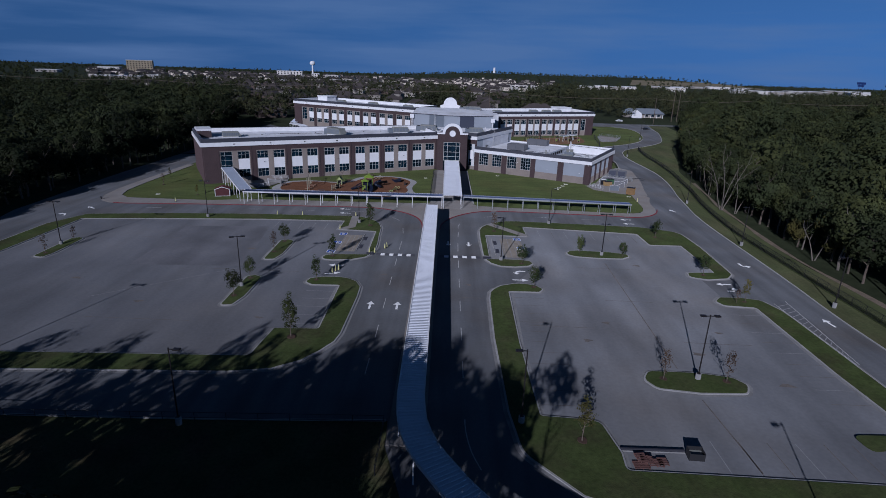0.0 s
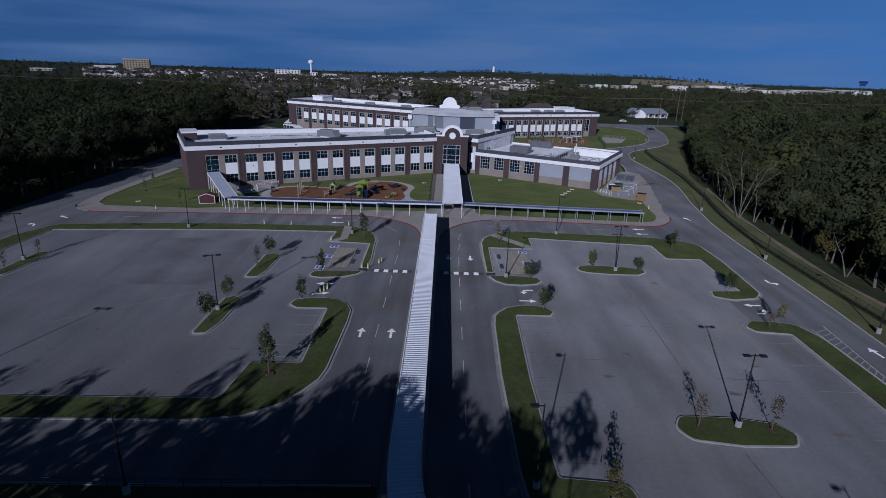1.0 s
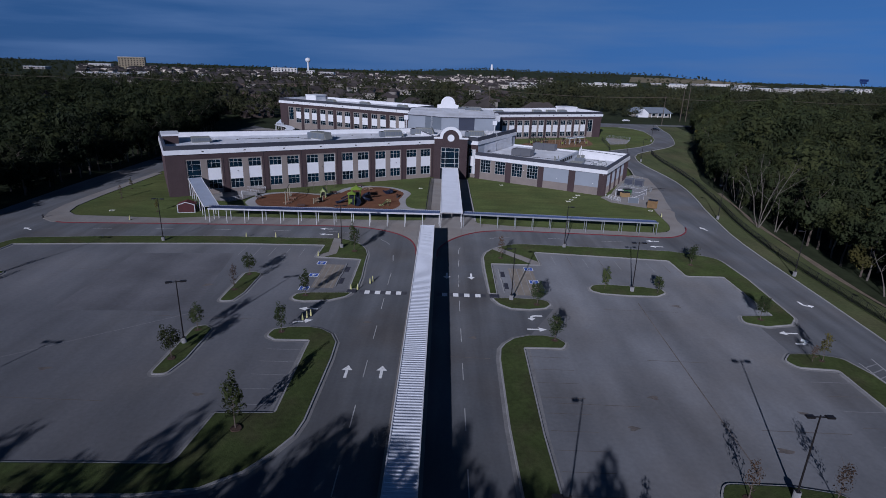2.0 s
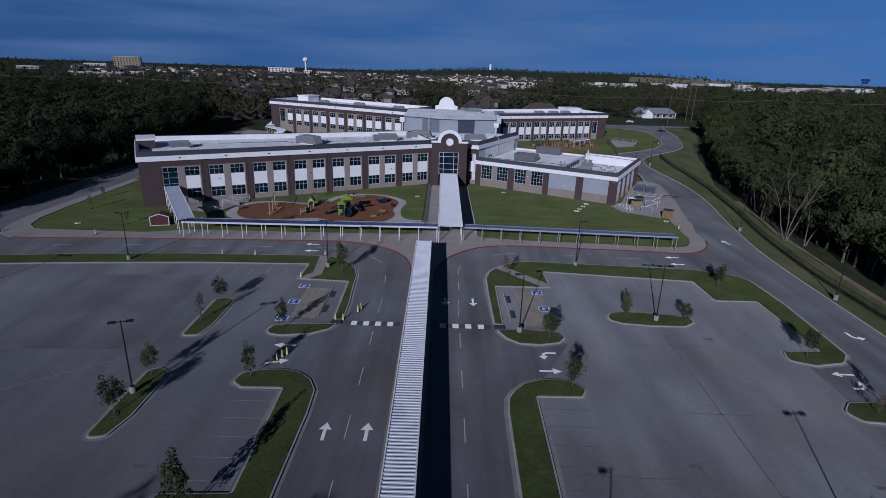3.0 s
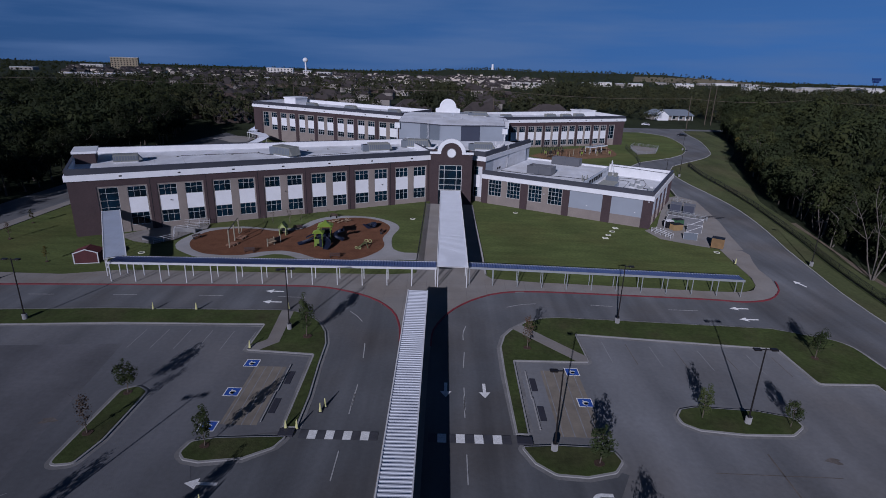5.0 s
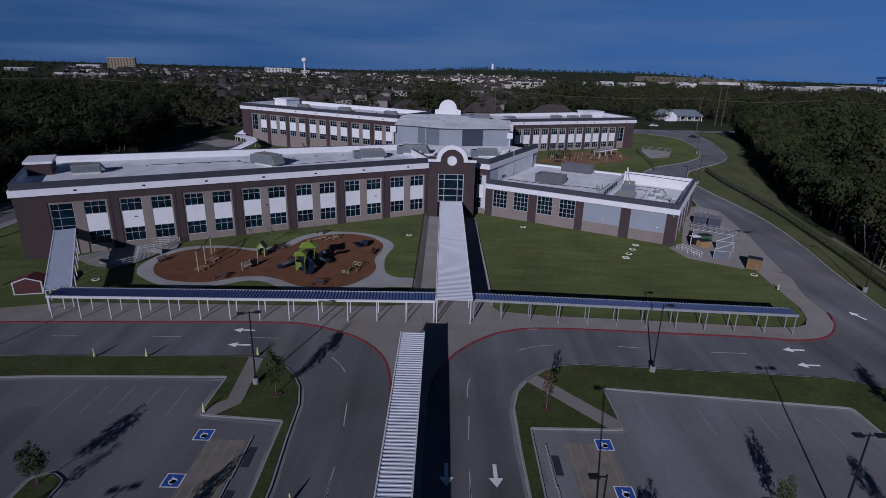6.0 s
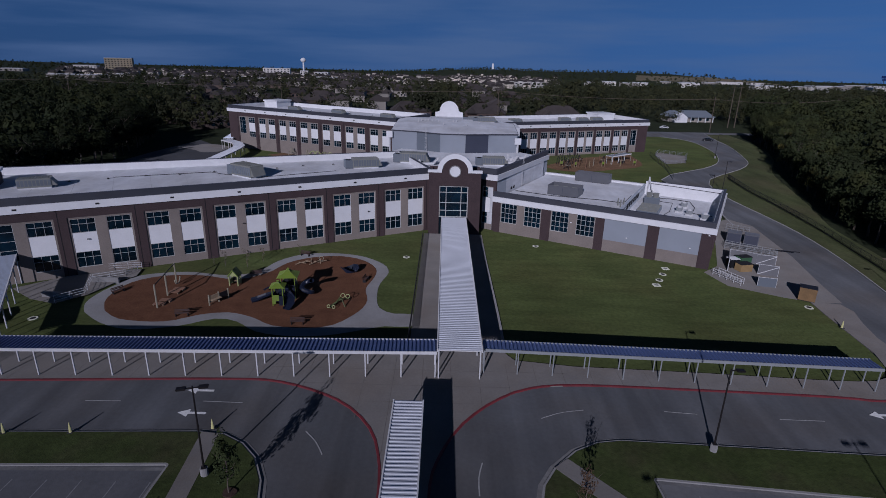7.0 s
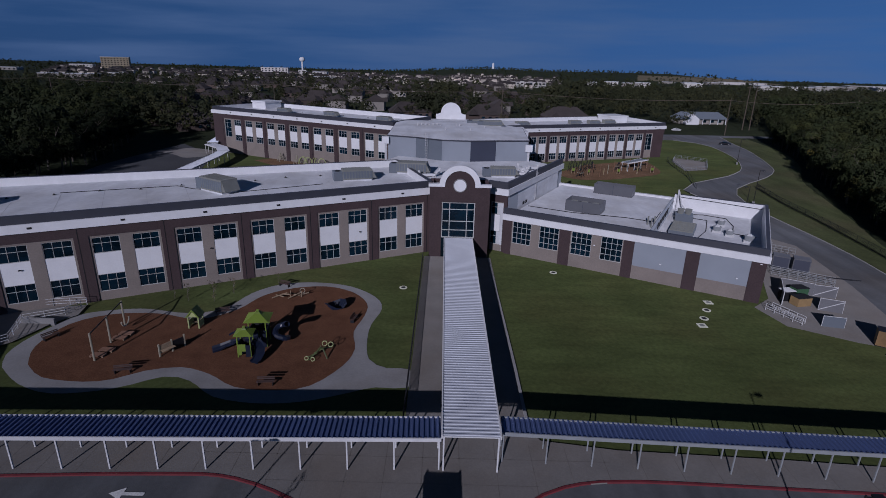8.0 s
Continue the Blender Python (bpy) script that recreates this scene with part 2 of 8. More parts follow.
def tube(bm, a, b, r0, r1=None, sides=8, cap=True):
    a, b = Vector(a), Vector(b)
    r1 = r0 if r1 is None else r1
    d = (b - a).normalized()
    u = d.cross(Vector((0, 0, 1)) if abs(d.z) < 0.95 else Vector((1, 0, 0))).normalized()
    v = d.cross(u)
    ra = [bm.verts.new(a + (u * math.cos(k * math.tau / sides) + v * math.sin(k * math.tau / sides)) * r0) for k in range(sides)]
    rb = [bm.verts.new(b + (u * math.cos(k * math.tau / sides) + v * math.sin(k * math.tau / sides)) * r1) for k in range(sides)]
    for k in range(sides):
        j = (k + 1) % sides
        bm.faces.new((ra[k], rb[k], rb[j], ra[j]))
    if cap:
        bm.faces.new(ra), bm.faces.new(rb[::-1])
    return bm


def fillet(pts, r=1.0, steps=5):
    """Rounds the corners of an outline; a point may carry its own radius."""
    out, n = [], len(pts)
    for i in range(n):
        p = Vector(pts[i][:2])
        a, b = Vector(pts[i - 1][:2]) - p, Vector(pts[(i + 1) % n][:2]) - p
        rad = pts[i][2] if len(pts[i]) > 2 else r
        if rad <= 0.01:
            out.append((p.x, p.y))
            continue
        la, lb = a.length, b.length
        a, b = a / la, b / lb
        half = a.angle(b) / 2
        cut = min(rad / max(math.tan(half), 0.05), la * 0.48, lb * 0.48)
        p0, p2 = p + a * cut, p + b * cut
        for k in range(steps + 1):
            t = k / steps
            q = p0 * (1 - t) ** 2 + p * 2 * t * (1 - t) + p2 * t * t
            out.append((q.x, q.y))
    return out


def smooth_step(a, b, v):
    u = min(1.0, max(0.0, (v - a) / (b - a)))
    return u * u * (3 - 2 * u)


def gz(x, y):
    """The lie of the land: flat lots, a gentle rise behind the school."""
    return 0.15 * smooth_step(137, 188, y) + 1.45 * smooth_step(195, 270, y) - 0.0145 * max(0.0, y - 600) + 30 * smooth_step(1500, 2500, y) * smooth_step(-500, 250, x) * (1 - smooth_step(850, 1350, x)) * (0.9 + 0.1 * math.sin(x * 0.009))


def drape(bm, dz):
    for v in bm.verts:
        v.co.z = gz(v.co.x, v.co.y) + dz


def ribbon(bm, pts, width, dz, side=0.0):
    """A strip along a line, lying on the land."""
    prev = None
    for i, p in enumerate(pts):
        p = Vector(p)
        d = Vector(pts[min(i + 1, len(pts) - 1)]) - Vector(pts[max(i - 1, 0)])
        d.normalize()
        nrm = Vector((-d.y, d.x))
        row = []
        for k in (-0.5, 0.5):
            q = p + nrm * (side + k * width)
            row.append(bm.verts.new((q.x, q.y, gz(q.x, q.y) + dz)))
        if prev:
            bm.faces.new((prev[0], row[0], row[1], prev[1]))
        prev = row
    return bm


def spline(pts, step=2.0):
    """A smooth line through points."""
    out = []
    for i in range(len(pts) - 1):
        p0, p1, p2, p3 = (Vector(pts[max(0, min(len(pts) - 1, i + k))]) for k in (-1, 0, 1, 2))
        n = max(1, int((p2 - p1).length / step))
        for k in range(n):
            t = k / n
            out.append(tuple(0.5 * ((2 * p1) + (p2 - p0) * t + (2 * p0 - 5 * p1 + 4 * p2 - p3) * t * t + (3 * p1 - p0 - 3 * p2 + p3) * t ** 3)))
    out.append(tuple(pts[-1]))
    return out


def kerb_line(name, pts, material=M_KERB, label="pale concrete kerb along the road", height=0.15, width=0.2):
    bm = bmesh.new()
    prev = None
    for i, p in enumerate(pts):
        p = Vector(p)
        d = (Vector(pts[min(i + 1, len(pts) - 1)]) - Vector(pts[max(i - 1, 0)])).normalized()
        nr = Vector((-d.y, d.x)) * width / 2
        a, b = p + nr, p - nr
        z0, z1 = gz(p.x, p.y) - 0.1, gz(p.x, p.y) + height
        row = [bm.verts.new((a.x, a.y, z0)), bm.verts.new((a.x, a.y, z1)), bm.verts.new((b.x, b.y, z1)), bm.verts.new((b.x, b.y, z0))]
        if prev:
            for k in range(3):
                bm.faces.new((prev[k], row[k], row[k + 1], prev[k + 1]))
        prev = row
    return solid(name, bm, material, label, "kerb")


def island(name, pts, label, top=M_TURF, r=1.0, kerb=0.2, height=0.15, side=M_KERB, category="island"):
    """A raised bed with a kerb all round."""
    pts = fillet(pts, r)
    bm = bmesh.new()
    prism(bm, pts, -0.1, height)
    bm.faces.ensure_lookup_table()
    bmesh.ops.recalc_face_normals(bm, faces=bm.faces)
    topf = max(bm.faces, key=lambda f: f.calc_center_median().z)
    res = bmesh.ops.inset_region(bm, faces=[topf], thickness=kerb, use_even_offset=True)
    bm2 = bmesh.new()
    f2 = [bm2.verts.new((v.co.x, v.co.y, height + 0.01)) for v in topf.verts]
    f = bm2.faces.new(f2)
    if f.normal.z < 0:
        f.normal_flip()
    bm2.normal_update()
    if f.normal.z < 0:
        f.normal_flip()
    lo = bmesh.ops.extrude_face_region(bm2, geom=[f])
    for v in [e for e in lo["geom"] if isinstance(e, bmesh.types.BMVert)]:
        v.co.z += 0.03
    base = thing(name, pose(0, 0, 0), label, category, kind="structure")
    part("kerb", bm, side, base, "pale concrete kerb")
    part("bed", bm2, top, base)
    turn = sum(a[0] * b[1] - b[0] * a[1] for a, b in zip(pts, pts[1:] + pts[:1]))
    bm3 = bmesh.new()
    ring = [Vector(q) for k, q in enumerate(pts) if (Vector(q) - Vector(pts[k - 1])).length > 0.12]
    rows = []
    for k, q in enumerate(ring):
        d = (ring[(k + 1) % len(ring)] - ring[k - 1]).normalized()
        out = Vector((d.y, -d.x)) * (1 if turn > 0 else -1)
        rows.append([bm3.verts.new((q.x + out.x * w, q.y + out.y * w, gz(q.x, q.y) + 0.0325)) for w in (0.4, 0.0)])
    for a, b in zip(rows, rows[1:] + rows[:1]):
        f = bm3.faces.new((a[0], b[0], b[1], a[1]))
        f.normal_update()
        if f.normal.z < 0:
            f.normal_flip()
    part("gutter", bm3, M_GUTTER, base, "pale concrete gutter")
    return base


# ---- ground ----
def axis(lo, hi, near_lo, near_hi, step):
    a = list(np.arange(near_lo, near_hi + 0.1, step))
    k, s = near_hi, step
    while k < hi:
        s *= 1.35
        k += s
        a.append(min(k, hi))
    k, s = near_lo, step
    while k > lo:
        s *= 1.35
        k -= s
        a.insert(0, max(k, lo))
    return a


gxs, gys = axis(-4600, 4600, -120, 140, 10), axis(-600, 4700, 0, 340, 8)
gbm = bmesh.new()
grid = [[gbm.verts.new((x, y, gz(x, y) - 0.02)) for x in gxs] for y in gys]
for j in range(len(gys) - 1):
    for i in range(len(gxs) - 1):
        gbm.faces.new((grid[j][i], grid[j][i + 1], grid[j + 1][i + 1], grid[j + 1][i]))
solid("ground", gbm, M_FIELD, "rough grassy land reaching to the horizon", "ground")


def sheet(name, pts, dz, material, label, category, cut=9.0):
    """A flat sheet over an outline, cut up so that it follows the land."""
    bm = bmesh.new()
    f = bm.faces.new([bm.verts.new((p[0], p[1], 0)) for p in pts])
    bm.normal_update()
    if f.normal.z < 0:
        f.normal_flip()
    bmesh.ops.triangulate(bm, faces=bm.faces[:], ngon_method="EAR_CLIP")
    ys = [p[1] for p in pts]
    y = max(min(ys), 128.0) + cut
    while y < max(ys):
        geom = list(bm.verts) + list(bm.edges) + list(bm.faces)
        bmesh.ops.bisect_plane(bm, geom=geom, plane_co=(0, y, 0), plane_no=(0, 1, 0))
        y += cut
    drape(bm, dz)
    return solid(name, bm, material, label, category)


# the east kerb of the side road, then its bend behind the school
EAST_KERB = [(59.6, 20), (59.7, 60), (59.8, 74), (60.1, 80), (60.8, 88.5), (61.4, 100), (61.9, 111.5), (62.4, 122), (62.9, 129), (63.7, 136), (65.6, 146.5), (67.6, 157.5), (69.4, 165), (71.6, 175.5), (73.3, 187), (73.9, 197), (73.6, 207), (72.9, 217), (73.0, 227),
             (74.6, 235), (78.0, 241.8), (85, 248.8), (94.6, 257.4), (102.9, 268.4), (108.6, 283), (113.3, 298), (117.2, 312), (121, 333), (126, 354)]
WEST_BEND = [(62.6, 239), (68.5, 247.0), (75.5, 252), (83, 257.4), (91.3, 266.5), (96.8, 277), (101, 288), (104, 301), (106.3, 319), (104, 330), (98, 336.5)]
WOOD_LINE = [(71, 20), (70.5, 60), (70.5, 85), (69.3, 100), (70.6, 116), (72, 130), (74.4, 147), (76.4, 158), (80.3, 177), (83.9, 197), (88.5, 209), (92.7, 222), (97.6, 238), (103, 254), (117, 278), (127, 302), (132, 324), (136, 352)]
KERB_PTS, BEND_PTS, WOOD_PTS = (spline(q, 5.0) for q in (EAST_KERB, WEST_BEND, WOOD_LINE))
# lawns round the school
sheet("lawn", [(-82.5, 134.5), (-60, 133), (-30, 135), (10, 136), (48, 135), (51.5, 138.2), (53.2, 146), (53.9, 156.5), (56.8, 172.3), (62.4, 200.6), (64.4, 211), (64.2, 222), (62.2, 237)] + BEND_PTS + [(60, 336.5), (0, 330), (-60, 300), (-87, 250), (-84, 180), (-85, 150), (-84.6, 142)],
      0.03, M_GRASS, "mown green lawn round the school", "lawn")
sheet("verge_lawn", KERB_PTS + WOOD_PTS[::-1],
      0.03, M_VERGE, "mown grass verge between the road and the wood", "lawn")
sheet("dark_lawn", [(-100, 46.4), (-36, 46.8), (-4.6, 47.8), (-4.5, 44), (-1.5, 34.5), (8, 20), (-100, 20)], 0.03, M_SHADE_LITTER, "shaded lawn south of the service road", "lawn")

# carriageways
sheet("road", [(-89, 46.4), (-36, 46.8), (-4.6, 47.8), (-4.5, 44), (-1.5, 34.5), (8, 20)] + KERB_PTS + [(60, 354), (60, 336.5)] + BEND_PTS[::-1] + [(63.2, 236), (65.2, 222), (65.4, 211), (63.2, 200.6), (57.7, 172.3), (54.8, 155.5), (55.9, 146), (54.6, 138), (50, 134.2), (28, 134.6), (3, 134.6), (-20, 134), (-80, 131.5), (-84, 135),
               (-84.8, 142), (-84.8, 160), (-84, 200), (-97, 200), (-98, 160), (-97, 120), (-92, 100)],
      0.015, M_ROAD, "grey concrete drives and roads, worn and stained", "road")
sheet("parking_lot_west", [(-78.8, 58), (-22, 59), (-15.5, 66), (-15.4, 83), (-21.5, 96.5), (-14, 98.5), (-14.2, 112.6), (-22.2, 113), (-22.2, 119.6), (-41, 118.8), (-59.4, 117.0), (-78.3, 114.7)], 0.03, M_LOTW,
      "large empty concrete parking lot", "parking lot")
sheet("parking_lot_east", [(11, 41.6), (42.6, 40.8), (60, 40.4), (49, 52), (48.6, 79), (45.5, 82), (45.5, 91), (49.4, 94), (49.5, 109.3), (42.8, 109.1), (42.7, 116.9), (18.0, 119.3), (18.1, 112.4), (9.2, 112.3), (9, 98), (17, 94), (11, 83)], 0.03, M_LOT,
      "large empty concrete parking lot", "parking lot")

# ---- raised beds and kerbs ----
island("north_verge", [(-79.3, 118.4, 2), (-62, 121.2, 0), (-44, 123, 0), (-32.7, 123.4, 0), (-21.5, 123.9, 0), (-19, 123.6, 0), (-16.9, 122.4, 0), (-15.2, 120.6, 0), (-13.9, 118, 0), (-13.2, 115, 0), (-13, 110, 0), (-12.6, 104, 0), (-12.6, 98.9, 0.2), (-14, 98.9, 0.2), (-14.2, 112.3, 0.3), (-22.3, 112.9, 0.6), (-22.2, 119.5, 0.2), (-41, 118.7, 0),
                       (-59.4, 116.9, 0), (-78, 114.6, 0.3), (-78.7, 92, 0), (-79, 58.4, 0.5), (-52, 58.6, 0), (-22.8, 59.6, 0.8), (-22, 66.9, 0.3), (-16.1, 67.2, 0.3), (-16.2, 82.2, 0.3), (-20.6, 82.1, 0.6), (-21.9, 83.2, 0.8), (-21.5, 85, 0.8), (-19.3, 85.8, 0), (-17, 86, 0), (-15.2, 85.5, 0), (-13.6, 84.2, 0), (-12.6, 82, 0), (-12.45, 78, 0),
                       (-12.7, 66, 0), (-13.1, 63.7, 0), (-14.4, 61.2, 0), (-16.2, 58.7, 0), (-19.2, 56.6, 0), (-24, 55.7, 0), (-49, 54.7, 0), (-86, 53.6, 2), (-83.2, 96, 0), (-82.8, 110, 0)],
       "grass verge with a pale kerb round the western parking lot", category="verge")
island("hc_bed_west", [(-21.9, 95, 0.8), (-21.5, 96.6, 0.6), (-19.5, 97.2, 0), (-13.1, 97.7, 0.3), (-13.9, 96, 1), (-16.2, 94.5, 0), (-19.7, 93.9, 0), (-21.2, 94.2, 0.6)], "small grass parking island with a pale kerb")
island("lot_bed", [(-31.9, 73.2, 0.8), (-30.0, 73.6, 0.8), (-29.3, 76.8, 1), (-29.2, 84.6, 1), (-30.6, 85.6, 0.8), (-31.9, 84.9, 0.8)], "long narrow grass parking island with a pale kerb")
island("lot_bed", [(-32.0, 92.9, 0.8), (-29.9, 93.3, 0.8), (-29.2, 96.4, 1), (-29.1, 104.1, 1), (-30.6, 105.0, 0.8), (-32.0, 104.2, 0.8)], "long narrow grass parking island with a pale kerb")
island("lot_bed", [(-71.6, 90.6, 0.8), (-69.5, 90.2, 0.8), (-69, 93, 1), (-69.2, 101.4, 1), (-70.5, 102, 0.8), (-71.6, 101, 0.8)], "long narrow grass parking island with a pale kerb")
island("north_verge_east", [(7.9, 98.9, 0.2), (7.8, 109, 0), (7.9, 115.4, 0), (8.6, 118.2, 0), (9.9, 120.3, 0), (12.1, 122.5, 0), (14.3, 123.7, 0), (16.6, 124.1, 0), (24.7, 123.7, 0), (36, 123.1, 0), (45, 122.6, 0), (53, 119.3, 4), (53.3, 108.5, 0), (52.3, 93.2, 2), (50.6, 91.1, 1.6), (46.6, 90.2, 1.4), (43.6, 91.3, 1.2), (44.3, 93.6, 0.8),
                            (49.2, 94, 0.2), (49.3, 109.2, 0.3), (42.8, 109, 0.8), (42.6, 116.8, 0.5), (18, 119.2, 0.2), (18.1, 112.3, 0.6), (9.3, 112.2, 0.2), (9.2, 98.8, 0.2)],
       "grass verge with a pale kerb round the eastern parking lot", category="verge")
island("hc_bed_east", [(8.1, 97.2, 0.4), (9.1, 95, 0), (10.7, 93.6, 1), (13.4, 93.4, 0), (16, 94.1, 0.8), (17, 95.5, 0.6), (16.6, 96.8, 0.6), (14.8, 97.4, 0), (11.6, 97.5, 0)], "small grass parking island with a pale kerb")
island("drive_bed_east", [(7.7, 79, 0), (8, 81.6, 0), (8.7, 83, 0), (10, 84.5, 0), (12.2, 85.5, 0), (14.2, 85.6, 0), (15.9, 85, 0.8), (16.9, 83.5, 0.8), (16.1, 82.1, 0.6), (11.2, 82, 0.3), (10.9, 65, 0), (11.2, 49.5, 0.3), (15.3, 49.2, 0), (17.2, 48.8, 1.2), (18, 44, 0), (17.8, 41.8, 0.4), (32.2, 41.3, 0), (42.4, 40.9, 0),
                          (60, 40.4, 0.5), (60, 32, 1), (24, 33.5, 0), (13, 38.3, 0), (8.4, 43.5, 4), (7.7, 50, 0), (7.45, 66, 0)],
       "grass verge with a pale kerb between the drive and the lot", category="verge")
island("lot_bed_wide", [(24.3, 102.4, 0.8), (24.4, 101.2, 0.8), (25.8, 100.2, 0), (29.9, 99.7, 0), (34.6, 99.8, 1), (36.4, 101.2, 0.8), (36.3, 102.7, 0.8), (32.9, 103.7, 0), (26.8, 104.1, 0), (25.1, 103.6, 0.8)], "rounded grass parking island with a pale kerb")
island("lot_bed_wide", [(24.2, 57.2, 1.4), (25.4, 59.2, 1.4), (31.1, 59.1, 1), (35.2, 58.3, 1.4), (36.4, 56.6, 1.2), (35.4, 54.7, 1.2), (29.9, 54.5, 1), (25.2, 55.2, 1.4)], "rounded grass parking island with a pale kerb")
island("drive_verge_east", [(43.4, 80.9, 1.0), (45.0, 82.7, 1.0), (48.4, 82.8, 1), (51.4, 81.9, 1.5), (52.6, 78, 2), (52.7, 74.6, 2), (52.6, 57, 0), (52.6, 44, 1.5), (46, 47.8, 0.6), (42.4, 47.7, 0.6), (42.6, 45.5, 0.6), (48.9, 47, 0.3), (48.5, 60, 0), (48.8, 78.8, 0.4), (44.2, 79.2, 1.0)],
       "long grass verge with a pale kerb between the lot and the side road", category="verge")

from mathutils.geometry import tessellate_polygon

# the walks, one raised sheet with the red kerb
walk_base = thing("walk", pose(0, 0, 0), "pale concrete walk and plaza in front of the school", "pavement", kind="structure")
WALK_PIECES = [
    [(-4.4, 44), (-4.4, 112), (-0.7, 112), (-0.7, 44)],
    [(-4.4, 112)] + [p for p in spline([(-4.45, 116), (-4.75, 120), (-6.2, 124.9), (-10.0, 129.2), (-16.4, 132.1), (-22.7, 132.4)], 1.2)] + [(-22.7, 137.6), (-8.0, 138.2), (-3.6, 139), (7.7, 139), (8.6, 137.6), (15.1, 136.6)] + [p for p in spline([(15.1, 132.9), (9.6, 132.1), (6.2, 130.1), (3.5, 127.4), (1.4, 124.2), (-0.3, 119.5), (-0.55, 115)], 1.2)] + [(-0.7, 112)],
    [(-22.7, 132.4), (-38.8, 131.5), (-58.7, 130.3), (-77.8, 128.8), (-77.8, 134.3), (-58, 134.3), (-50, 136.8), (-22.7, 137.6)],
    [(-77.8, 128.8), (-81, 129.2), (-84.0, 131.2), (-86, 136), (-86.8, 142.5), (-86.6, 152.7), (-85, 180), (-82.8, 180), (-83.8, 152), (-83.6, 142), (-82.2, 137), (-79.6, 134.6), (-77.8, 134.3)],
    [(-3.6, 139), (-3.6, 184.5), (7.6, 184.5), (7.7, 139)],
    [(15.1, 132.9), (28.3, 132.5), (41.2, 131.9), (46, 131.4), (46, 135.0), (43, 135.0), (29.5, 135.9), (15.1, 136.6)],
    [(46, 131.4), (49, 131.9), (51.6, 133.4), (54, 136.3), (55.4, 141), (55.7, 145.4), (56.8, 149.5), (58.2, 153.2), (57.9, 155.6), (54.0, 156.4), (53.4, 152), (52.4, 141.6), (51.2, 138), (49.8, 136), (48, 135.2), (46, 135.0)],
]
for pcs in WALK_PIECES:
    bm = bmesh.new()
    area = sum(pcs[i][0] * pcs[(i + 1) % len(pcs)][1] - pcs[(i + 1) % len(pcs)][0] * pcs[i][1] for i in range(len(pcs)))
    pcs = pcs if area > 0 else pcs[::-1]
    lo = [bm.verts.new((p[0], p[1], -0.1)) for p in pcs]
    hi = [bm.verts.new((p[0], p[1], 0.13)) for p in pcs]
    for a, b, c in tessellate_polygon([[Vector((p[0], p[1], 0)) for p in pcs]]):
        f = bm.faces.new((hi[a], hi[b], hi[c]))
        f.normal_update()
        if f.normal.z < 0:
            f.normal_flip()
    for a in range(len(pcs)):
        b = (a + 1) % len(pcs)
        bm.faces.new((lo[a], lo[b], hi[b], hi[a]))
    for y in np.arange(138, 186, 4.0):
        bmesh.ops.bisect_plane(bm, geom=list(bm.verts) + list(bm.edges) + list(bm.faces), plane_co=(0, y, 0), plane_no=(0, 1, 0))
    for v in bm.verts:
        v.co.z += gz(v.co.x, v.co.y)
    part("slab", bm, M_WALK, walk_base)
RED_W = spline([(-80, 129.2), (-77.8, 128.8), (-58.7, 130.3), (-38.8, 131.5), (-22.7, 132.4), (-16.4, 132.1), (-10.0, 129.2), (-6.2, 124.9), (-4.75, 120), (-4.45, 116)], 1.5)
RED_E = spline([(-0.55, 115), (-0.3, 119.5), (1.4, 124.2), (3.5, 127.4), (6.2, 130.1), (9.6, 132.1), (15.1, 132.9), (28.3, 132.5), (41.2, 131.9), (46, 131.4), (50.6, 132.7), (54, 136.3), (55.5, 140)], 1.5)
kerb_line("red_kerb", RED_W, M_RED, "red-painted fire lane kerb", 0.16, 0.22)
kerb_line("red_kerb", RED_E, M_RED, "red-painted fire lane kerb", 0.16, 0.22)
kerb_line("road_kerb", KERB_PTS)
kerb_line("road_kerb", spline([(-100, 46.4), (-36, 46.8), (-4.8, 47.8)], 6))
kerb_line("road_kerb", spline([(62.6, 197), (63.4, 201.6), (65.2, 211), (65, 222), (63, 236)], 4))
kerb_line("road_kerb", BEND_PTS)


# ---- the school ----
def arc(cx, cz, r, a0, a1, n):
    return [(cx + r * math.cos(radians(a0 + (a1 - a0) * k / n)), cz + r * math.sin(radians(a0 + (a1 - a0) * k / n))) for k in range(n + 1)]


def extrude_xz(bm, pts, y0, y1):
    """A plate with its outline in x and z."""
    n = len(pts)
    area = sum(pts[i][0] * pts[(i + 1) % n][1] - pts[(i + 1) % n][0] * pts[i][1] for i in range(n))
    if area < 0:
        pts = pts[::-1]
    f = [bm.verts.new((p[0], y0, p[1])) for p in pts]
    b = [bm.verts.new((p[0], y1, p[1])) for p in pts]
    bm.faces.new(f)
    bm.faces.new(b[::-1])
    for i in range(n):
        j = (i + 1) % n
        bm.faces.new((f[i], b[i], b[j], f[j]))
    return bm


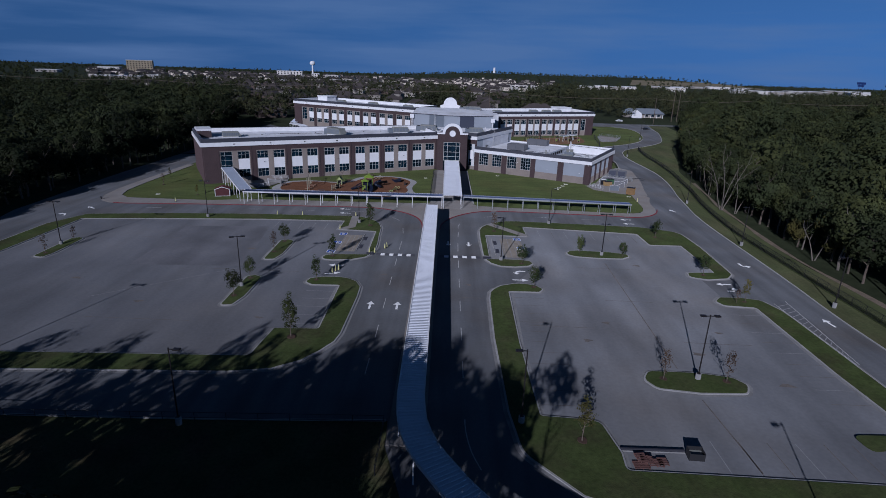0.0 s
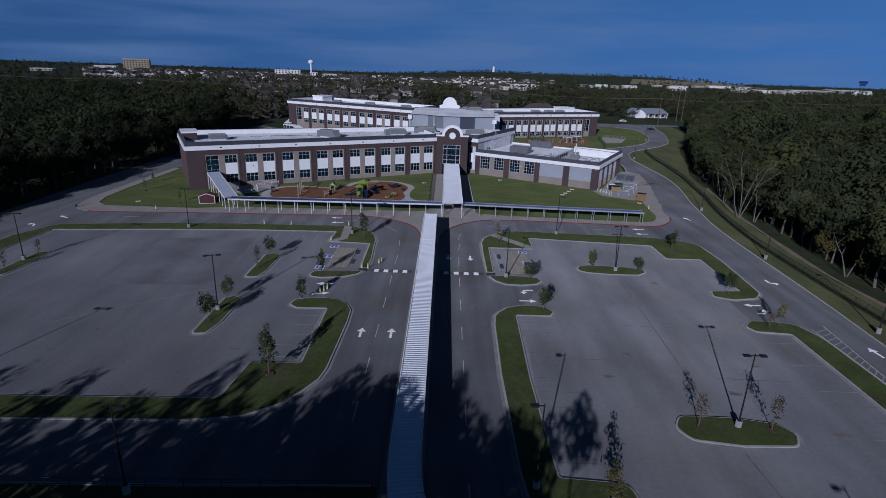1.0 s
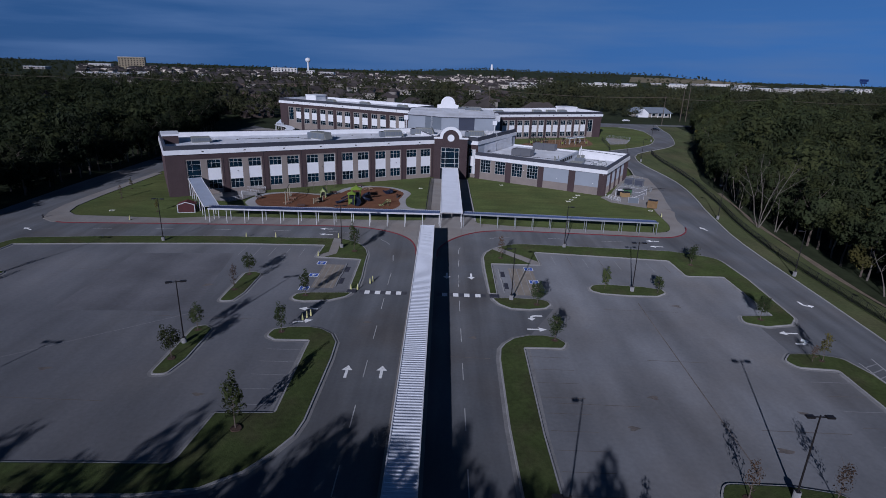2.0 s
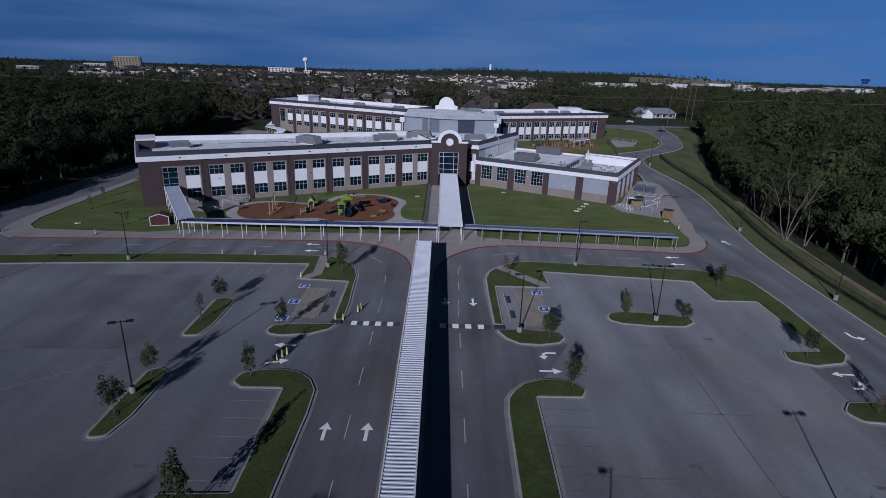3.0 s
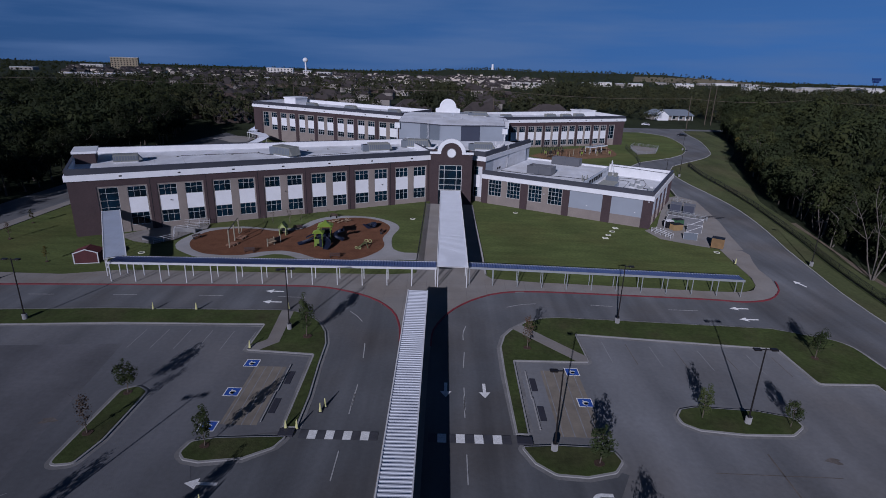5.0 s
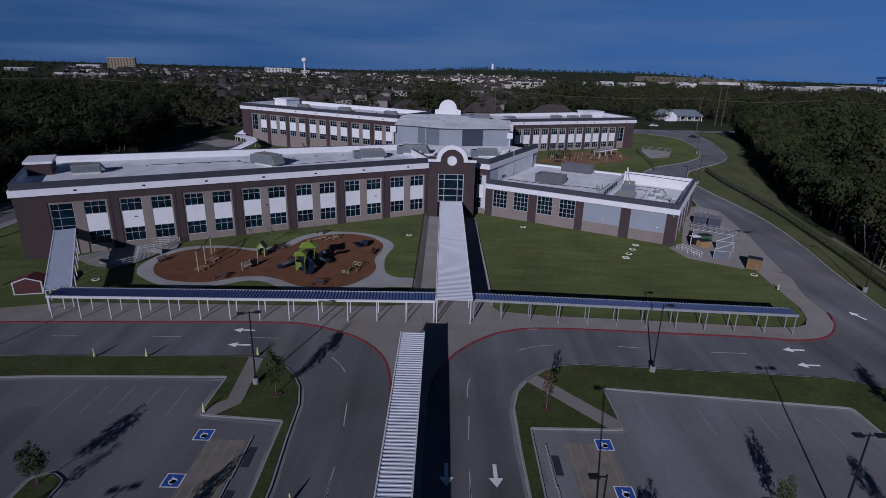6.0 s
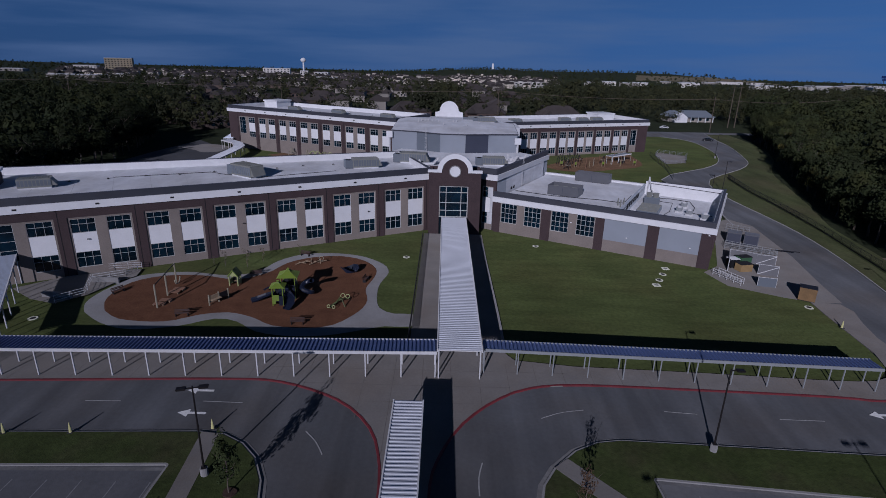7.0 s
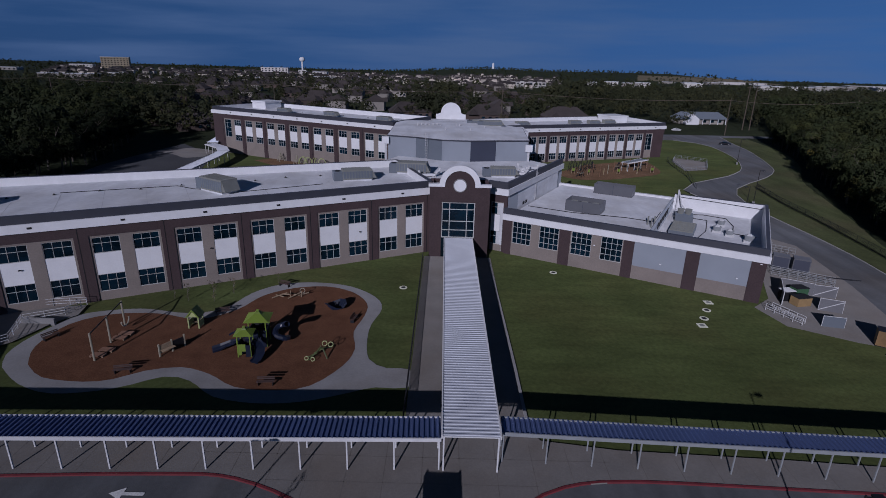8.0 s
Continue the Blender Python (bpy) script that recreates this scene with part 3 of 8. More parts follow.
def window(parent, x0, x1, z0, z1, y, cols, rows, bar=0.09, name="window"):
    """Glass set back in its opening, with a frame and glazing bars before it."""
    g = part(name, boxes((x0 + 0.05, y + 0.16, z0 + 0.05, x1 - 0.05, y + 0.2, z1 - 0.05)), M_GLASS, parent)
    bm = boxes((x0, y + 0.04, z0, x0 + bar, y + 0.24, z1), (x1 - bar, y + 0.04, z0, x1, y + 0.24, z1), (x0, y + 0.05, z0, x1, y + 0.25, z0 + bar), (x0, y + 0.05, z1 - bar, x1, y + 0.25, z1))
    for c in cols:
        box(bm, x0 + (x1 - x0) * c - bar / 2.5, y + 0.08, z0, x0 + (x1 - x0) * c + bar / 2.5, y + 0.22, z1)
    for r in rows:
        box(bm, x0, y + 0.09, z0 + (z1 - z0) * r - bar / 2.5, x1, y + 0.21, z0 + (z1 - z0) * r + bar / 2.5)
    fr = part("frame", bm, M_FRAME, g)
    return g


def classroom_wing(m, label, length, depth0, depth1, bays, first, period, H=12.6, tall=None, mirror=False, ww=3.15, gap=1.5, skew=0.0, low=1.35, mid=(3.75, 6.7), foot=-1.5, single=False):
    """A two-storey wing; local x runs along the front, y into the building."""
    w = thing("school_wing", m, label, "school building")
    T = 0.45
    F0, F1 = 10.45, 11.55
    wide = 2 * ww + gap
    X = (lambda x: length - x) if mirror else (lambda x: x)

    def bx(name, x0, y0, z0, x1, y1, z1, material, label=""):
        a, b = sorted((X(x0), X(x1)))
        return part(name, boxes((a, y0, z0, b, y1, z1)), material, w, label)

    spans = [(first + period * k, first + period * k + wide) for k in range(bays)]
    if single == "last":
        spans[-1] = (spans[-1][0], spans[-1][0] + ww)
    if single == "first":
        spans[0] = (spans[0][0] + 0.01, spans[0][1])
    edge = 0.0
    for a, b in spans + [(length, length)]:
        if a - 0.25 > edge:
            bx("brick_pier", edge, 0, foot, a - 0.25, T, 9.15, M_BRICK)
        edge = b + 0.25
    bx("brick_wall", 0, 0, 9.15, length, T, F0, M_BRICK, "dark red-brown brick wall over the windows")
    for a, b in spans:
        for x0, z0, x1, z1, nm in ((a - 0.25, foot, b + 0.25, low, "tan_base"), (a - 0.25, 8.85, b + 0.25, 9.15, "tan_lintel"), (a - 0.25, low, a, 8.85, "tan_jamb"), (a + ww, low, a + ww + gap, 8.85, "tan_pier"), (b, low, b + 0.25, 8.85, "tan_jamb")):
            if nm == "tan_pier" and b - a < wide - 0.1:
                continue
            bx(nm, x0, 0.14, z0, x1, T, z1, M_TAN)
    for k, (a, b) in enumerate(spans):
        for j, x0 in enumerate((a, a + ww + gap)):
            p, q = sorted((X(x0), X(x0 + ww)))
            if j and b - a < wide - 0.1:
                continue
            if tall is not None and (k, j) == tall:
                window(w, p, q, 3.4, 8.85, 0.14, (0.36,), (0.3, 0.55, 0.8), 0.06)
                part("tan_base", boxes((p, 0.14, low, q, T, 3.4)), M_TAN, w)
                continue
            window(w, p, q, low, mid[0], 0.14, (0.33, 0.66), (0.62,), 0.06)
            window(w, p, q, mid[1], 8.85, 0.14, (0.33, 0.66), (0.62,), 0.06)
            part("white_panel", boxes((p, 0.2, mid[0], q, T, mid[1])), M_WHITE, w, "white spandrel panel")
    R = length + skew
    for o in ([(0, T), (T, T), (T, depth0 - T), (0, depth0)], [(length - T, T), (length, T), (R, depth1), (R - T, depth1 - T)], [(0, depth0), (T, depth0 - T), (R - T, depth1 - T), (R, depth1)]):
        part("brick_wall", prism(bmesh.new(), o, foot, F0), M_BRICK, w, "dark red-brown brick end or back wall")
    part("roof", prism(bmesh.new(), [(T, T), (length - T, T), (R - T, depth1 - T), (T, depth0 - T)], 10.95, 11.25), M_ROOF, w, "white roof membrane with faint stains")
    P = [(0, 0), (length, 0), (R, depth1), (0, depth0)]
    for nm, mt, out, z0, z1, th, lb in (("fascia", M_WHITE, 0.35, F0, F1, 0.8, "white metal fascia band"), ("coping", M_COPING, 0.06, F1, H, 0.55, "dark metal parapet cap"), ("parapet_lining", M_WHITE, -0.49, 11.25, H - 0.06, 0.1, "white inner face of the parapet")):
        for i in range(4):
            a, b = Vector(P[i]), Vector(P[(i + 1) % 4])
            d = (b - a).normalized()
            nr = Vector((d.y, -d.x))
            a0, b0 = a + nr * out - d * out, b + nr * out + d * out
            a1, b1 = a + nr * (out - th) - d * (out - th), b + nr * (out - th) + d * (out - th)
            part(nm, prism(bmesh.new(), [(a0.x, a0.y), (b0.x, b0.y), (b1.x, b1.y), (a1.x, a1.y)], z0, z1), mt, w, lb)
    for k in range(bays):
        xs = X(first + period * k + wide / 2)
        part("scupper", boxes((xs - 0.25, -0.39, F0 + 0.45, xs + 0.25, -0.345, F0 + 0.7)), M_DARK, w)
        part("downspout_joint", boxes((X(first + period * k - 0.75) - 0.04, -0.03, -1, X(first + period * k - 0.75) + 0.04, -0.003, F0)), M_DARK, w)
    return w


TH = 28.5
WEST = pose(-67.3, 152.2, 0, 0, 0, TH)
west_wing = classroom_wing(WEST, "two-storey dark brick classroom wing with white panels between windows", 73.6, 27.5, 21.0, 7, 1.55, 9.93, tall=(6, 1), mirror=True, skew=3.0)
BACK_W, BACK_E = pose(-75.3, 277.0, 3.4, 0, 0, -28), pose(16.5, 266.2, 0.85, 0, 0, 22)
back_west = classroom_wing(BACK_W, "rear two-storey dark brick classroom wing with white panels between windows", 69.0, 24.0, 20.0, 7, 4.95, 9.13, tall=(0, 0), ww=2.8, gap=1.5, low=2.4, mid=(4.25, 7.1), foot=-4.0)
back_east = classroom_wing(BACK_E, "rear two-storey dark brick classroom wing with white panels between windows", 63.3, 20.0, 24.0, 8, 2.35, 7.63, tall=(7, 0), ww=2.6, gap=0.95, low=1.5, mid=(3.6, 6.7), foot=-2.5, single="last")

# entrance tower
TY = 184.6
tower = thing("entrance_tower", pose(0, TY, 0), "dark brick entrance tower with a white arched gable", "school building")
cx = 2.05
outer = [(-2.85, -1.0), (-2.85, 12.4)] + [(cx - 3.0, 12.4)] + arc(cx, 12.5, 2.75, 180, 0, 24) + [(cx + 3.0, 12.4), (7.0, 12.4), (7.0, -1.0), (4.65, -1.0), (4.65, 9.7), (-0.85, 9.7), (-0.85, -1.0)]
part("brick_wall", extrude_xz(bmesh.new(), outer, 0, 0.6), M_BRICK, tower, "dark red-brown brick front")
parts("brick_wall", [(-2.85, 0.6, -1, -2.25, 6, 12.4), (6.4, 0.6, -1, 7.0, 6, 12.4), (-2.25, 5.4, -1, 6.4, 6, 12.4)], M_BRICK, tower, "dark brick side walls")
part("roof", boxes((-2.2, 0.62, 11.5, 6.35, 5.38, 11.8)), M_ROOF, tower)
ring = arc(cx, 12.5, 3.35, 180, 0, 28) + arc(cx, 12.5, 2.45, 0, 180, 28)
part("arch_trim", extrude_xz(bmesh.new(), ring, -0.22, 0.75), M_WHITE, tower, "white arched trim")
part("shoulder_trim", boxes((-3.05, -0.2, 12.3, cx - 2.45, 0.7, 12.75)), M_WHITE, tower, "white trim")
part("shoulder_trim", boxes((cx + 2.45, -0.2, 12.3, 7.2, 0.7, 12.75)), M_WHITE, tower, "white trim")
part("medallion", extrude_xz(bmesh.new(), arc(cx, 12.55, 1.0, 0, 345, 23), -0.12, 0.02), M_WHITE, tower, "round white medallion")
part("medallion_rim", extrude_xz(bmesh.new(), arc(cx, 12.55, 1.12, 0, 360, 24) + arc(cx, 12.55, 0.98, 360, 0, 24), -0.16, 0.02), M_KERB, tower)
window(tower, -0.85, 4.65, 3.6, 9.7, 0.1, (0.24, 0.76), (0.22, 0.47, 0.8), 0.16)
part("door_screen", boxes((-0.85, 0.2, -1, 4.65, 0.3, 3.6)), M_GLASS, tower)

# low wing with the kitchen roof well
EAST = pose(10.0, 187.4, 0, 0, 0, -TH)
gym = thing("school_wing", EAST, "low brick wing with grey panels and a sunken roof yard", "school building")
GL, GD, WX = 39.3, 30.5, 23.3
T = 0.45
piers = [(0, 1.3), (9.7, 11.5), (19.9, 21.5), (28.9, 30.8), (37.4, GL)]
for a, b in piers:
    part("brick_pier", boxes((a, 0, -1, b, T, 6.3)), M_BRICK, gym)
for a, b in ((1.3, 9.7), (11.5, 19.9)):
    for x0, x1, z0, z1 in ((a, b, -1, 2.3), (a, b, 6.15, 6.3), (a, a + 0.15, 2.3, 6.15), (a + 3.45, a + 4.95, 2.3, 6.15), (b - 0.15, b, 2.3, 6.15)):
        part("tan_infill", boxes((x0, 0.12, z0, x1, T, z1)), M_TAN, gym)
for a, b in ((21.5, 28.9), (30.8, 37.4)):
    part("tan_infill", boxes((a, 0.12, -1, b, T, 2.3)), M_TAN, gym)
for a in (1.3, 11.5):
    window(gym, a + 0.15, a + 3.45, 2.3, 6.15, 0.12, (0.25, 0.5, 0.75), (0.25, 0.5, 0.75), 0.07)
    window(gym, a + 4.95, a + 8.25, 2.3, 6.15, 0.12, (0.25, 0.5, 0.75), (0.25, 0.5, 0.75), 0.07)
for a, b in ((21.5, 28.9), (30.8, 37.4)):
    part("grey_panel", boxes((a, 0.14, 2.3, b, T, 6.3)), M_GREY1, gym, "light grey metal panel")
# east side of the low wing
ep = [(T, 1.9), (6.2, 8.0), (12.3, 14.1), (18.4, 20.2), (24.5, GD)]
for a, b in ep:
    part("brick_pier", boxes((GL - T, a, -1, GL, b, 6.3)), M_BRICK, gym)
for i in range(4):
    a, b = ep[i][1], ep[i + 1][0]
    part("tan_infill", boxes((GL - T, a, -1, GL - 0.12, b, 2.3)), M_TAN, gym)
    part("grey_panel", boxes((GL - T, a, 2.3, GL - 0.14, b, 6.3)), M_GREY1, gym)
parts("brick_wall", [(0, GD - T, -1, GL - T, GD, 6.3), (0, T, -1, T, GD - T, 6.3)], M_BRICK, gym, "dark brick back walls")
part("roof", boxes((T, T, 6.6, WX, GD - T, 6.9)), M_ROOF, gym, "pale roof membrane")
part("well_floor", boxes((WX, T, 5.0, GL - T, GD - T, 5.2)), M_ROOF, gym, "pale floor of the sunken roof yard")
part("well_wall", boxes((WX - 0.3, T, 5.2, WX, GD - T, 7.4)), M_GREY1, gym, "grey wall of the sunken roof yard")
parts("well_lining", [(WX, GD - T - 0.1, 5.2, GL - T, GD - T, 8.05), (GL - T - 0.1, T, 5.2, GL - T, GD - T - 0.1, 8.1), (WX, T, 5.2, GL - T - 0.1, T + 0.1, 7.2)], M_WHITE, gym, "white lining of the roof yard walls")
parts("fascia", [(-0.3, -0.35, 6.3, GL + 0.35, T, 7.3), (GL - T, T, 6.3, GL + 0.35, GD + 0.35, 7.3), (-0.3, GD - T, 6.3, GL - T, GD + 0.35, 7.3)], M_WHITE, gym, "white metal fascia band")
parts("coping", [(-0.3, -0.05, 7.3, GL + 0.05, T + 0.1, 8.25), (GL - T, T + 0.1, 7.3, GL + 0.05, GD + 0.05, 8.15), (WX, GD - T, 7.3, GL - T, GD + 0.05, 8.1)], M_COPING, gym, "dark metal parapet cap")

# stub of the two-storey block beside the tower, above the low wing
stub = thing("school_wing", EAST, "two-storey brick block with grey siding over the low roof", "school building")
parts("brick_wall", [(-3.4, 0.5, -1, -2.9, 0.95, 10.3), (-0.6, 0.5, -1, 0, 0.95, 10.3), (-2.9, 0.5, 9.0, -0.6, 0.95, 10.3)], M_BRICK, stub, "dark brick front")
parts("tan_infill", [(-2.9, 0.62, -1, -0.6, 0.95, 1.35), (-2.9, 0.62, 8.85, -0.6, 0.95, 9.0)], M_TAN, stub)
window(stub, -2.9, -0.6, 1.35, 3.75, 0.62, (0.5,), (0.6,), 0.07)
window(stub, -2.9, -0.6, 6.7, 8.85, 0.62, (0.5,), (0.6,), 0.07)
part("white_panel", boxes((-2.9, 0.7, 3.75, -0.6, 0.95, 6.7)), M_WHITE, stub, "white spandrel panel")
parts("siding", [(-0.45, 0.95, -1, 0, 30.5, 10.3), (-12, 30.5, -1, 0, 31, 10.3)], M_GREY1, stub, "light grey siding")
parts("fascia", [(-3.6, 0.2, 10.3, 0.3, 0.95, 11.4), (-0.3, 0.95, 10.3, 0.3, 31.3, 11.4)], M_WHITE, stub, "white metal fascia band")
parts("coping", [(-3.6, 0.42, 11.4, 0.06, 1.0, 12.5), (-0.45, 1.0, 11.4, 0.06, 31.05, 12.5)], M_COPING, stub, "dark metal parapet cap")

# roof between the wings and the tower
core = thing("school_core", pose(0, 0, 0), "flat white roof joining the wings behind the entrance tower", "school building")
bm = bmesh.new()
prism(bm, [(-2.2, 190.7), (6.4, 190.7), (10.2, 187.9), (23.4, 211.5), (20, 216), (12, 226), (-8, 226), (-14.5, 210), (-4, 190.5)], -1, 11.3)
part("roof", bm, M_ROOF, core, "white roof membrane")

# the hall in the middle
hall = thing("assembly_hall", pose(0, 0, 0), "tall many-sided hall clad in grey metal panels", "school building")
HP = [(-13.2, 219.9), (-7.0, 217.9), (-1.1, 214.5), (4.8, 214.3), (10.5, 215.7), (17.5, 217.0), (19.0, 240), (11, 252), (-13.6, 252)]
for k in range(len(HP)):
    a, b = Vector(HP[k]), Vector(HP[(k + 1) % len(HP)])
    d = (b - a).normalized()
    nr = Vector((-d.y, d.x)) * 0.35
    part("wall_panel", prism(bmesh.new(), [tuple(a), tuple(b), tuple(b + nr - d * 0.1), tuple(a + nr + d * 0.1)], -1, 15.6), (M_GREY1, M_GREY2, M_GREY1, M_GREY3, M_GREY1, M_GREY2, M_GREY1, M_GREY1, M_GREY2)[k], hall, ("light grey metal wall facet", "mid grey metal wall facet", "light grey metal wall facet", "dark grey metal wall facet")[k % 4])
mid = Vector((1.8, 234))
grow = lambda f: [tuple(mid + (Vector(p) - mid) * f) for p in HP]
part("eave_band", prism(bmesh.new(), grow(1.012), 15.55, 15.8), M_COPING, hall, "dark metal eave band")
bm = bmesh.new()
lo_r, hi_r = [bm.verts.new((*p, 15.8)) for p in grow(1.006)], [bm.verts.new((*p, 16.35)) for p in grow(0.45)]
for k in range(len(HP)):
    j = (k + 1) % len(HP)
    bm.faces.new((lo_r[k], lo_r[j], hi_r[j], hi_r[k]))
bm.faces.new(hi_r)
part("roof", bm, M_ROOF, hall, "pale low-pitched roof")
for k in range(1, 5):
    x, y = HP[k]
    part("corner_trim", boxes((x - 0.09, y - 0.1, 8, x + 0.09, y + 0.06, 15.55)), M_GREY1, hall, "grey corner trim")
for x, y, z in ((-13.7, 219.4, 14.0), (17.6, 216.5, 13.4)):
    part("scupper_box", boxes((x - 0.75, y - 0.5, z, x + 0.75, y + 0.3, z + 1.5)), M_WHITE, hall, "white scupper box")
    part("downspout", boxes((x - 0.2, y - 0.2, 6, x + 0.2, y + 0.2, z)), M_STEEL, hall)
# arched gable of the rear entrance
rear = thing("rear_gable", pose(1.2, 286, 2), "white round-headed gable of the rear entrance", "school building")
part("gable_wall", extrude_xz(bmesh.new(), [(-5, 0), (-5, 12.6), (-4.4, 12.6)] + arc(0, 13, 3.4, 180, 0, 24) + [(4.4, 12.6), (5, 12.6), (5, 0)], 0, 0.8), M_WHITE, rear)
part("rear_block", boxes((-14, -30, -1, 22, 0, 11.0)), M_ROOF, rear)


# ---- covered walks ----
def canopy(name, label, line, width, z, material, rib=0.3, posts=3.8, fascia=0.22, slope=0.0, post_rows=(-1, 1), steel=None, thick=0.06, rh=0.09):
    """A ribbed steel roof on two rows of slim posts, along a line."""
    steel = steel or M_STEEL
    t = thing(name, pose(0, 0, 0), label, "covered walk")
    pts = [Vector(p) for p in line]
    # equal stations along the line
    lens = [0.0]
    for a, b in zip(pts, pts[1:]):
        lens.append(lens[-1] + (b - a).length)

    def at(s):
        for i in range(len(pts) - 1):
            if s <= lens[i + 1] or i == len(pts) - 2:
                u = (s - lens[i]) / max(lens[i + 1] - lens[i], 1e-6)
                d = (pts[i + 1] - pts[i]).normalized()
                return pts[i].lerp(pts[i + 1], u), d

    bm = bmesh.new()
    n = max(2, int(lens[-1] / rib))
    rows = []
    for k in range(n):
        for u, h in ((0.0, 0.0), (0.30, 0.0), (0.36, rh), (0.64, rh), (0.70, 0.0)):
            s = (k + u) * lens[-1] / n
            p, d = at(s)
            nr = Vector((-d.y, d.x)).normalized()
            zc = p.z if len(p) > 2 else 0
            rows.append([bm.verts.new((p.x + nr.x * w, p.y + nr.y * w, z + zc + h + slope * w)) for w in (-width / 2, width / 2)])
    p, d = at(lens[-1])
    for a, b in zip(rows, rows[1:]):
        bm.faces.new((a[0], b[0], b[1], a[1]))
    part("ribbed_roof", bm, material, t)
    bm = bmesh.new()
    for w in (-width / 2, width / 2):
        for i in range(len(pts) - 1):
            a, b = pts[i], pts[i + 1]
            d = (b - a).normalized()
            nr = Vector((-d.y, d.x, 0)).normalized()
            for ww, zz in ((w - 0.06, 0), ):
                va, vb = Vector((a.x, a.y, (a.z if len(a) > 2 else 0))) + nr * w, Vector((b.x, b.y, (b.z if len(b) > 2 else 0))) + nr * w
                zz = z + slope * w
                q = [(va - nr * 0.06, -fascia), (vb - nr * 0.06, -fascia), (vb + nr * 0.06, -fascia), (va + nr * 0.06, -fascia)]
                lo = [bm.verts.new((p.x, p.y, p.z + zz - fascia)) for p, _ in q]
                hi = [bm.verts.new((p.x, p.y, p.z + zz + 0.1)) for p, _ in q]
                bm.faces.new(hi), bm.faces.new(lo[::-1])
                for e in range(4):
                    f = (e + 1) % 4
                    bm.faces.new((lo[e], lo[f], hi[f], hi[e]))
    bmesh.ops.recalc_face_normals(bm, faces=bm.faces)
    part("fascia", bm, steel, t)
    n = max(1, round(lens[-1] / posts))
    stations = [lens[-1] * k / n for k in range(n + 1)]
    for s in stations:
        p, d = at(min(max(s, 0.15), lens[-1] - 0.15))
        nr = Vector((-d.y, d.x, 0)).normalized()
        zc = p.z if len(p) > 2 else 0
        for sg in post_rows:
            w = sg * (width / 2 - 0.15)
            q = Vector((p.x, p.y, 0)) + nr * w
            part("post", boxes((q.x - thick, q.y - thick, 0.1, q.x + thick, q.y + thick, z + zc + slope * w - 0.02)), steel, t)
        q0, q1 = Vector((p.x, p.y, 0)) - nr * (width / 2 - 0.1), Vector((p.x, p.y, 0)) + nr * (width / 2 - 0.1)
        bm = bmesh.new()
        tube(bm, (q0.x, q0.y, z + zc - 0.14 - slope * width / 2), (q1.x, q1.y, z + zc - 0.14 + slope * width / 2), 0.06, sides=6)
        part("beam", bm, steel, t)
    return t


drive_line = [(-2.65, 124.9, 0), (-2.3, 48, 0)] + [(p[0], p[1], 0) for p in spline([(-2.2, 46.5), (-1.85, 43.5), (-0.7, 40.1), (1.0, 37.2), (2.9, 34.4), (6.5, 30.5), (12, 26.5)], 1.5)]
M_GALV = mat("galvanised_steel", (0.36, 0.38, 0.39), 0.5, metal=0.3, var=0.08, scale=1.0, fine=0.05)
M_CANGREY = mat("ribbed_grey_steel", (0.44, 0.48, 0.55), 0.4, metal=0.35, var=0.08, scale=0.4, fine=0.03)
canopy("drive_canopy", "long narrow ribbed white steel canopy along the drive", drive_line, 2.65, 3.2, M_CANOPY, rib=0.45, posts=6.0, rh=0.06)
canopy("entrance_canopy", "wide ribbed white steel canopy leading to the entrance", [(2.15, 133.4, 0.3), (2.05, 184.6, 0.3)], 4.7, 3.3, M_CANOPY, rib=0.45, posts=5.1, rh=0.045)
canopy("west_canopy", "ribbed blue steel covered walk on white posts", [(-0.3, 135.0, 0), (-49.3, 133.3, 0)], 2.9, 3.15, M_CANBLUE, rib=0.42, posts=3.8, slope=0.03, rh=0.13)
canopy("east_canopy", "ribbed blue steel covered walk on white posts", [(4.75, 135.8, 0), (46.4, 134.0, -0.15)], 2.2, 3.0, M_CANBLUE, rib=0.42, posts=3.8, rh=0.13, slope=-0.03, steel=M_GALV, thick=0.05)
canopy("west_door_canopy", "ribbed pale steel canopy sloping down from the wall", [(-62.0, 155.2, 1.4), (-57.3, 147.4, 0.8), (-49.6, 134.6, 0.0)], 3.0, 3.1, M_CANGREY, rib=0.4, posts=4.0)


# ---- trees ----
rng = np.random.default_rng(7)


def quads_mesh(name, q, material):
    """A mesh of loose leaf quads from an array (n, 4, 3)."""
    n = len(q)
    me = bpy.data.meshes.new(name)
    me.vertices.add(n * 4)
    me.vertices.foreach_set("co", q.reshape(-1).astype(np.float32))
    me.loops.add(n * 4)
    me.loops.foreach_set("vertex_index", np.arange(n * 4, dtype=np.int32))
    me.polygons.add(n)
    me.polygons.foreach_set("loop_start", np.arange(0, n * 4, 4, dtype=np.int32))
    me.update(calc_edges=True)
    me.materials.append(material)
    return me


def unit(v):
    return v / np.maximum(np.linalg.norm(v, axis=-1, keepdims=True), 1e-6)


